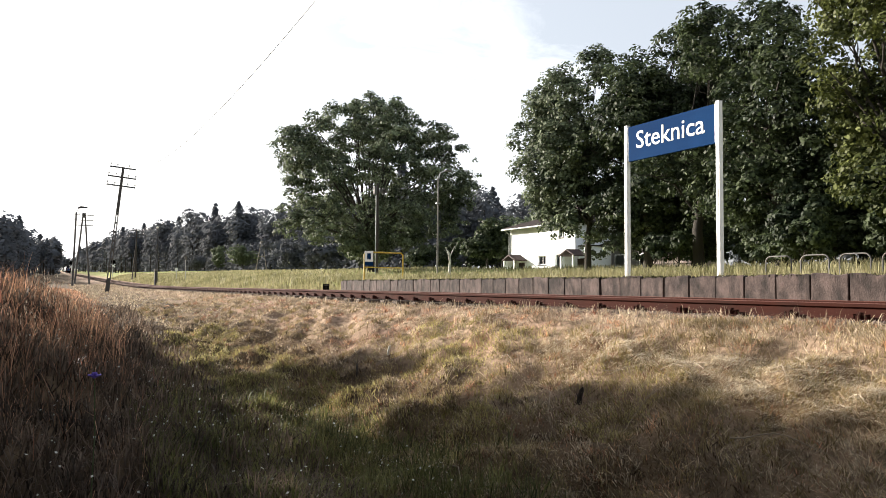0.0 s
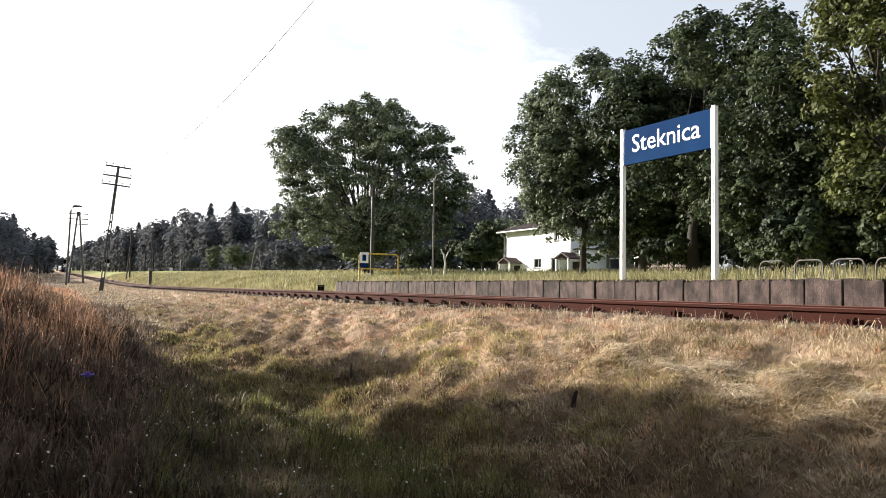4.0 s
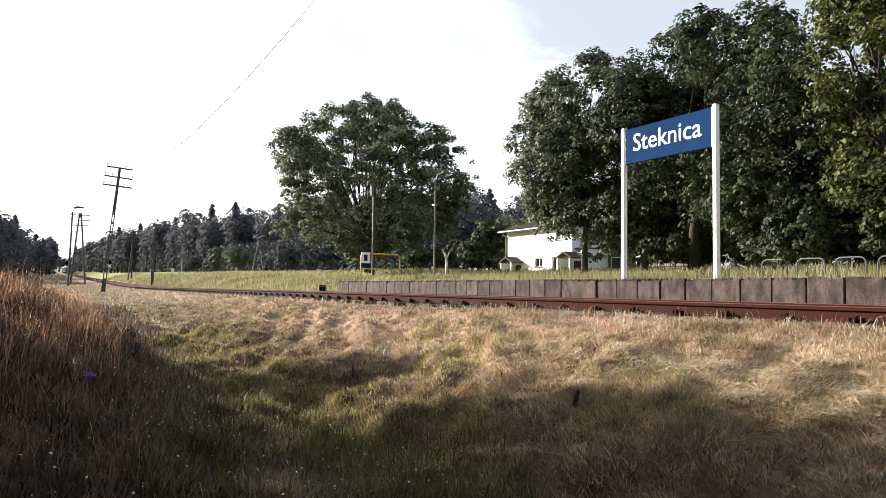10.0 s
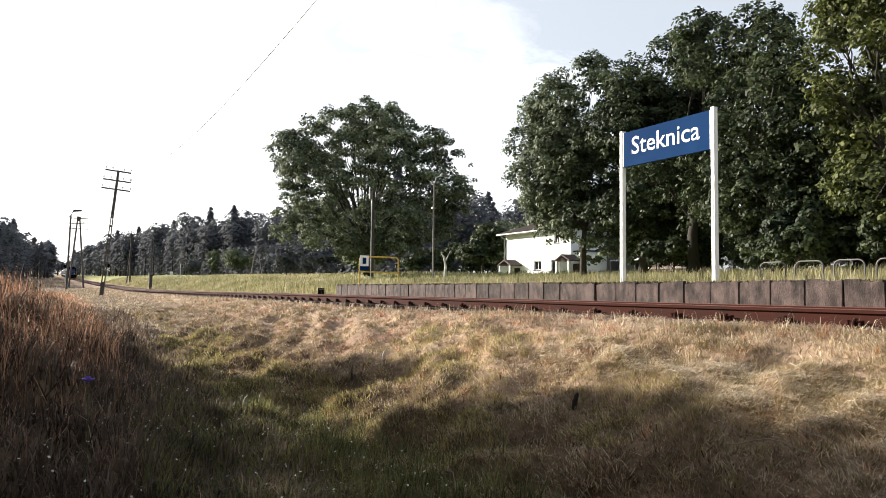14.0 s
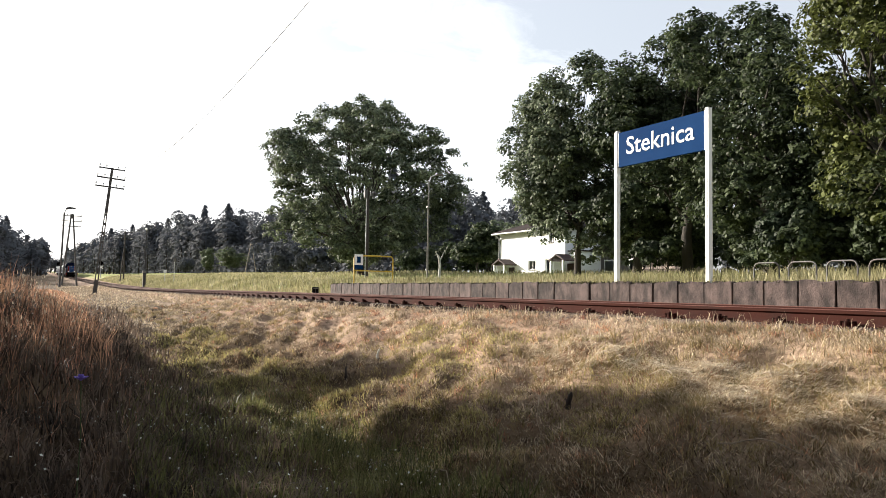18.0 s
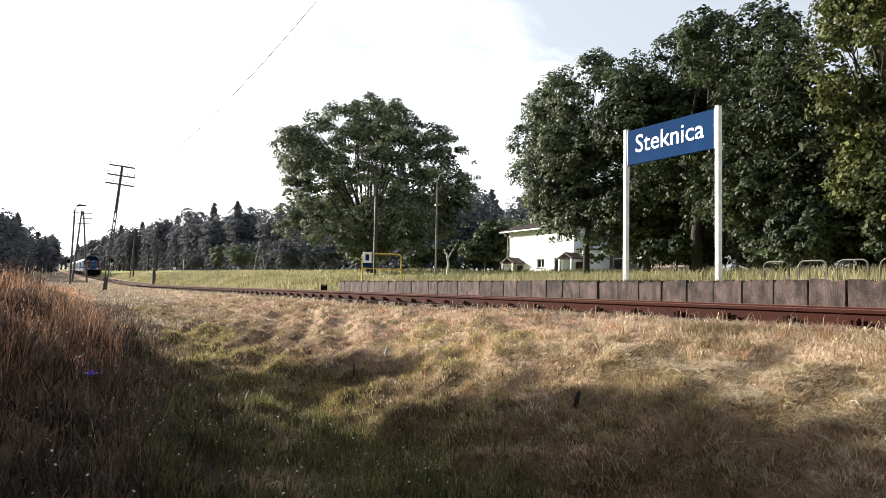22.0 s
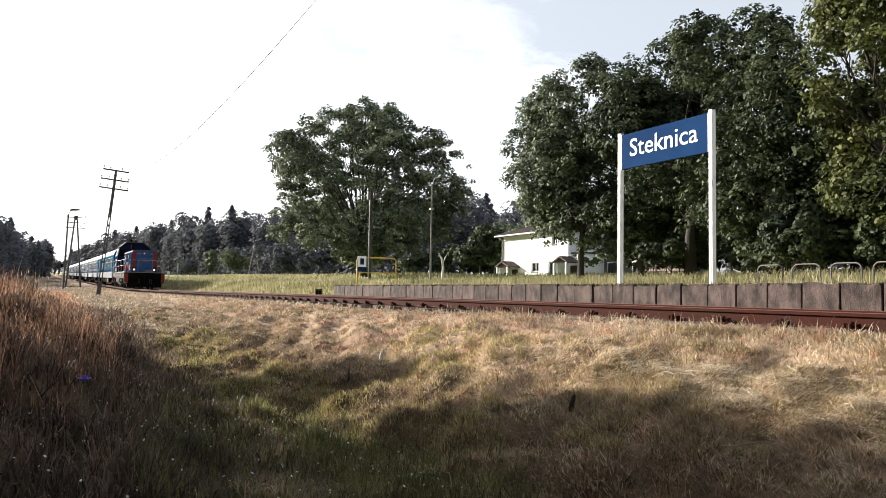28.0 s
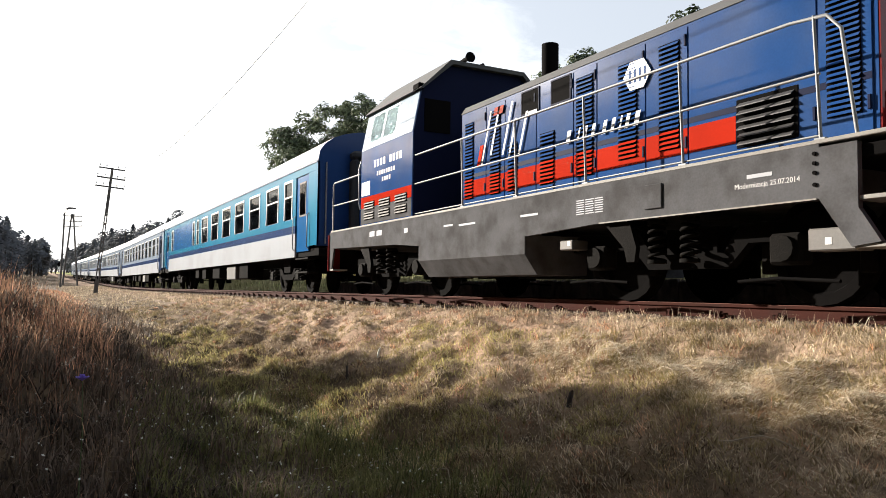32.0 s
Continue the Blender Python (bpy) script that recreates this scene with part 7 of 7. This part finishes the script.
def build_grass():
    rs = np.random.RandomState(401)
    x, y = spread(rs, 190000, (-34, 0), (-5.0, -1.35), 1.15)
    k = rs.uniform(0, 1, len(x)) < np.clip(0.55 + 0.6 * patch(x, y, 2.2, 0.4), 0.12, 1) * (1 - 0.75 * smooth(-3.3, -4.0, y + 0.25 * patch(x, y, 1.6, 3.0)))
    x, y = x[k], y[k]
    far = np.hypot(x, y + 7.2)
    blades("dry_grass", "short dry straw-coloured grass on the slope", x, y, rs.uniform(0.015, 0.045, len(x)), 0.002 + 0.00028 * far, rs.uniform(1.2, 4.2, len(x)), STRAW, 1)
    x, y = spread(rs, 26000, (-30, 0), (-4.8, -1.5), 1.1)
    k = patch(x, y, 1.3, 2.0) > 0.15 - 0.35 * smooth(-2.7, -3.5, y)
    x, y = x[k], y[k]
    far = np.hypot(x, y + 7.2)
    blades("half_dry_grass", "olive half-dry tufts on the slope", x, y, rs.uniform(0.03, 0.11, len(x)), 0.002 + 0.00025 * far, rs.uniform(0.6, 2.2, len(x)), OLIVE, 2)
    x, y = spread(rs, 3200, (-30, -1), (-2.6, -1.35), 1.0)
    far = np.hypot(x, y + 7.2)
    blades("straw_stalks", "thin upright straw stalks beside the rail", x, y, rs.uniform(0.05, 0.2, len(x)), 0.0013 + 0.0002 * far, rs.uniform(0.3, 1.6, len(x)), STRAW, 3)
    # turf at the slope foot, with its shade put into the colour
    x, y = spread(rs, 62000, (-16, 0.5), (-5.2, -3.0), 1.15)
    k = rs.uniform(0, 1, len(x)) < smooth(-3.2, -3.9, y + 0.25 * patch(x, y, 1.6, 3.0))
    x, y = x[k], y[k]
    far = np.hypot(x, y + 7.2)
    blades("shade_brown_turf", "matted brown turf, coloured darker for the shade at the slope foot", x, y, rs.uniform(0.02, 0.1, len(x)), 0.0022 + 0.0003 * far, rs.uniform(0.6, 3.0, len(x)), SHADE_BROWN_TURF, 11)
    # tufts; the dark ones at the slope foot carry shade in their colour
    for name, label, n, m, seed, hr, yr in (("straw_tufts", "bent straw tufts on the slope", 2100, STRAW, 21, (0.03, 0.1), (-4.9, -1.5)), ("olive_tufts", "olive tufts on the slope", 900, OLIVE, 22, (0.05, 0.14), (-5.0, -2.2)),
                                            ("red_tufts", "reddish tufts on the slope", 700, STRAW_RED, 23, (0.03, 0.1), (-4.8, -1.6)), ("shade_tufts", "withered tufts coloured dark for the shade at the slope foot", 620, SHADE_TURF, 24, (0.02, 0.06), (-5.2, -3.0))):
        cx, cy = spread(rs, n, (-26, -0.5), yr, 1.1)
        per = 26
        k = np.repeat(np.arange(len(cx)), per)
        r = np.abs(rs.normal(size=len(k))) * 0.05
        a = rs.uniform(0, 6.283, len(k))
        x, y = cx[k] + r * np.cos(a) * 1.4, cy[k] + r * np.sin(a)
        far = np.hypot(x, y + 7.2)
        blades(name, label, x, y, rs.uniform(*hr, len(x)) * rs.uniform(0.5, 1.4, len(cx))[k], 0.0018 + 0.00026 * far, rs.uniform(0.5, 2.4, len(x)), m, seed)
    # yellow-green grass where the slope runs into the ditch, and in swathes below the brow
    for name, n, xr, yr, hr, seed in (("foot_grass", 30000, (-17, -8.2), (-5.6, -3.9), (0.04, 0.13), 51), ("brow_grass", 15000, (-9.5, -4.2), (-3.6, -2.35), (0.03, 0.1), 52), ("hollow_grass", 12000, (-8.6, -5.2), (-5.0, -3.7), (0.04, 0.14), 53)):
        x, y = spread(rs, n, xr, yr, 0.9)
        k = rs.uniform(0, 1, len(x)) < np.clip(0.45 + 0.7 * patch(x, y, 2.0, 1.0 + seed), 0.05, 1)
        x, y = x[k], y[k]
        far = np.hypot(x, y + 7.2)
        blades(name, "yellow-green grass on the lower slope", x, y, rs.uniform(*hr, len(x)), 0.0018 + 0.00024 * far, rs.uniform(0.4, 1.8, len(x)), YELLOW_GREEN, seed)
    # fallen straw, combed downhill in swathes
    n = 5200
    u = rs.uniform(0, 1, n)
    x = -6.6 + 5.6 * u
    y = -2.62 - 0.12 * u + rs.normal(size=n) * (0.05 + 0.12 * np.abs(np.sin(9 * u)))
    blades("fallen_straw", "long pale straw lying on the slope", x, y, rs.uniform(0.03, 0.07, n), np.full(n, 0.0034), rs.uniform(3.0, 8.0, n), PALE_STRAW, 41, land(x, y) + 0.03, -0.12)
    n = 2600
    x = rs.uniform(-4.3, -1.6, n)
    y = -2.86 + rs.normal(size=n) * (0.05 + 0.1 * np.abs(np.sin(4 * x)))
    blades("fallen_straw", "long pale straw lying on the slope", x, y, rs.uniform(0.03, 0.06, n), np.full(n, 0.0028), rs.uniform(3.0, 9.0, n), PALE_STRAW, 42, land(x, y) + 0.03, -0.2)
    # thick dry turf on the slope beside the path's end
    x, y = rs.uniform(-5.6, -0.8, 46000), rs.uniform(-3.5, -1.75, 46000)
    k = rs.uniform(0, 1, len(x)) < np.clip(0.6 + 0.55 * patch(x, y, 3.1, 2.4), 0.2, 1) * smooth(-5.6, -4.6, x) * smooth(-3.5, -3.1, y)
    x, y = x[k], y[k]
    dry = patch(x, y, 2.4, 0.9) + 0.35 * rs.normal(size=len(x))
    for name, label, pick, m, hr, seed in (("thick_straw", "thick bent straw on the slope", dry > -0.25, STRAW, (0.03, 0.1), 43), ("thick_olive_grass", "half-dry olive grass on the slope", dry <= -0.25, OLIVE, (0.04, 0.11), 44)):
        c = int(pick.sum())
        blades(name, label, x[pick], y[pick], rs.uniform(*hr, c), np.full(c, 0.0029), rs.uniform(0.8, 2.8, c), m, seed)
    # ditch and the shaded foot of the slope; the green is toned down for shade
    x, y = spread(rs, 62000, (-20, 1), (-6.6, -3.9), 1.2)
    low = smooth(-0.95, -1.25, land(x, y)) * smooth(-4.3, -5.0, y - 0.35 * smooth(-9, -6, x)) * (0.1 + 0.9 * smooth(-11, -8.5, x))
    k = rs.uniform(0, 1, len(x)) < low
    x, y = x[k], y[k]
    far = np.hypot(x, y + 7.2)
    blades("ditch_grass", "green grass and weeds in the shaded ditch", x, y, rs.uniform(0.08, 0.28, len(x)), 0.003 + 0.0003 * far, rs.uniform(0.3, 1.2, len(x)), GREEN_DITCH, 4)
    # tall grass on the bank
    x, y = spread(rs, 100000, (-60, -2.5), (-11, -5.2), 1.1)
    k = rs.uniform(0, 1, len(x)) < smooth(-5.5, -6.2, y) * (0.12 + 0.88 * smooth(-1.05, -0.6, land(x, y))) * np.clip(0.55 + 0.75 * patch(x, y, 3.1, 1.0), 0.15, 1)
    x, y = x[k], y[k]
    far = np.hypot(x, y + 7.2)
    h = rs.uniform(0.15, 0.62, len(x)) * (0.55 + 0.45 * smooth(-6.0, -6.9, y)) * (0.85 + 0.3 * patch(x, y, 2.3, 0.3)) * np.interp(x, [-45, -30, -15, -12, -9, -5], [0.35, 0.5, 0.7, 0.95, 1, 0.75])
    blades("tall_bank_grass", "tall reddish dry grass on the bank", x, y, h, 0.0016 + 0.00022 * far, rs.uniform(0.15, 1.0, len(x)), STRAW_RED, 5)
    # low weeds whose dark colour carries the shade beneath the tall grass
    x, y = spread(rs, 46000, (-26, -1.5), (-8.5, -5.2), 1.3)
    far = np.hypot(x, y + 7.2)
    blades("bank_weeds_shade", "low weeds under the tall grass, coloured dark for shade", x, y, rs.uniform(0.06, 0.3, len(x)), 0.005 + 0.0004 * far, rs.uniform(0.3, 1.2, len(x)), WEEDS_SHADE, 6)
    x, y = spread(rs, 34000, (-95, -16), (-6.0, -1.3), 0.7)
    far = np.hypot(x, y + 7.2)
    blades("far_dry_grass", "dry straw-coloured grass farther down the line", x, y, rs.uniform(0.04, 0.13, len(x)) * rs.uniform(0.5, 1.3, len(x)), 0.003 + 0.00045 * far, rs.uniform(0.5, 1.8, len(x)), STRAW, 31)
    # dark moss and short turf along the platform's edge
    n = 6500
    x, y = rs.uniform(-24.9, 3, n), rs.uniform(1.69, 1.86, n)
    k = rs.uniform(0, 1, n) < np.clip(0.6 + 0.6 * patch(x, y * 0 + 1, 2.6, 0.7), 0.25, 1)
    x, y = x[k], y[k]
    blades("edge_moss", "dark moss and short turf on the platform edge", x, y, rs.uniform(0.015, 0.07, len(x)), 0.003 + 0.0003 * np.hypot(x, y + 7), rs.uniform(0.3, 1.8, len(x)), MOSS, 61, np.full(len(x), PLATFORM_TOP - 0.02))
    # pale seed heads over the bank grass
    n = 5200
    x, y = spread(rs, n, (-13, -4), (-7.6, -5.8), 1.0)
    k = rs.uniform(0, 1, len(x)) < smooth(-0.8, -0.3, land(x, y)) * np.clip(0.4 + 0.8 * patch(x, y, 3.1, 1.0), 0.05, 1)
    x, y = x[k], y[k]
    blades("seed_heads", "pale feathery seed heads over the bank grass", x, y, rs.uniform(0.025, 0.06, len(x)), 0.0026 + 0.00035 * np.hypot(x, y + 7.2), rs.uniform(0.2, 0.9, len(x)), STRAW, 62, land(x, y) + rs.uniform(0.12, 0.4, len(x)))
    # platform and meadow
    x, y = spread(rs, 36000, (-24.8, 4), (2.1, 6.4), 0.7)
    k = rs.uniform(0, 1, len(x)) < smooth(2.0, 3.6, y) * 0.9 + 0.1
    x, y = x[k], y[k]
    h = rs.uniform(0.1, 0.46, len(x)) * np.where(y < 3.7, 0.45, 1)
    blades("platform_grass", "yellow-green grass overgrowing the platform", x, y, h, 0.0035 + 0.0003 * np.hypot(x, y + 7), rs.uniform(0.15, 0.7, len(x)), GREEN_FIELD, 7, np.full(len(x), PLATFORM_TOP - 0.03))
    x, y = spread(rs, 60000, (-150, 5), (6.3, 34), 0.9)
    far = np.hypot(x, y + 7.2)
    blades("meadow_grass", "tall yellow-green meadow grass behind the platform", x, y, rs.uniform(0.1, 0.34, len(x)), 0.003 + 0.00055 * far, rs.uniform(0.15, 0.6, len(x)), GREEN_FIELD, 8)
    x, y = spread(rs, 60000, (-170, -25.2), (2.6, 9), 0.8)
    far = np.hypot(x, y + 7.2)
    blades("verge_grass", "green grass on the bank beside the track", x, y, rs.uniform(0.12, 0.45, len(x)), 0.003 + 0.00055 * far, rs.uniform(0.15, 0.7, len(x)), GREEN_FIELD, 9)


build_grass()

# ---- what moves ----
RUN = ((0, -551.0), (6, -447.5), (12, -344.0), (17, -258.5), (19, -224.0), (21, -189.5), (23, -152.0), (25, -116.8), (25.5, -108.2), (28, -66.8), (29, -50.6), (30, -34.6), (31, -18.95), (31.4, -12.62), (31.6, -9.2), (31.8, -6.02), (32, -3.06))


def nose_at(t):
    """Where the locomotive's front beam stands along the line."""
    return float(np.interp(t, [r[0] for r in RUN], [r[1] for r in RUN]))


def on_line(x, length):
    """A vehicle's pose with its nose at x: on the line, pitched with the grade."""
    a, b = float(grade(x - 0.1 * length)), float(grade(x - 0.9 * length))
    slope = math.atan2(a - b, 0.8 * length)
    return pose(x, 0, a + 0.1 * length * math.tan(slope), 0, -math.degrees(slope), 0)


def motions():
    times = [0, 3, 6, 9, 12, 15, 17, 18, 19, 20, 21, 22, 23, 24, 25, 25.5, 26, 26.5, 27, 27.5, 28, 28.5, 29, 29.5, 30, 30.5, 31, 31.2, 31.4, 31.6, 31.8, 32]
    walk(locomotive, [(t, on_line(nose_at(t), 12.96)) for t in times])
    for k, c in enumerate(coaches):
        back = 12.96 + 1.3 + 26.4 * k
        walk(c, [(t, on_line(nose_at(t) - back, 26.1)) for t in times])


motions()
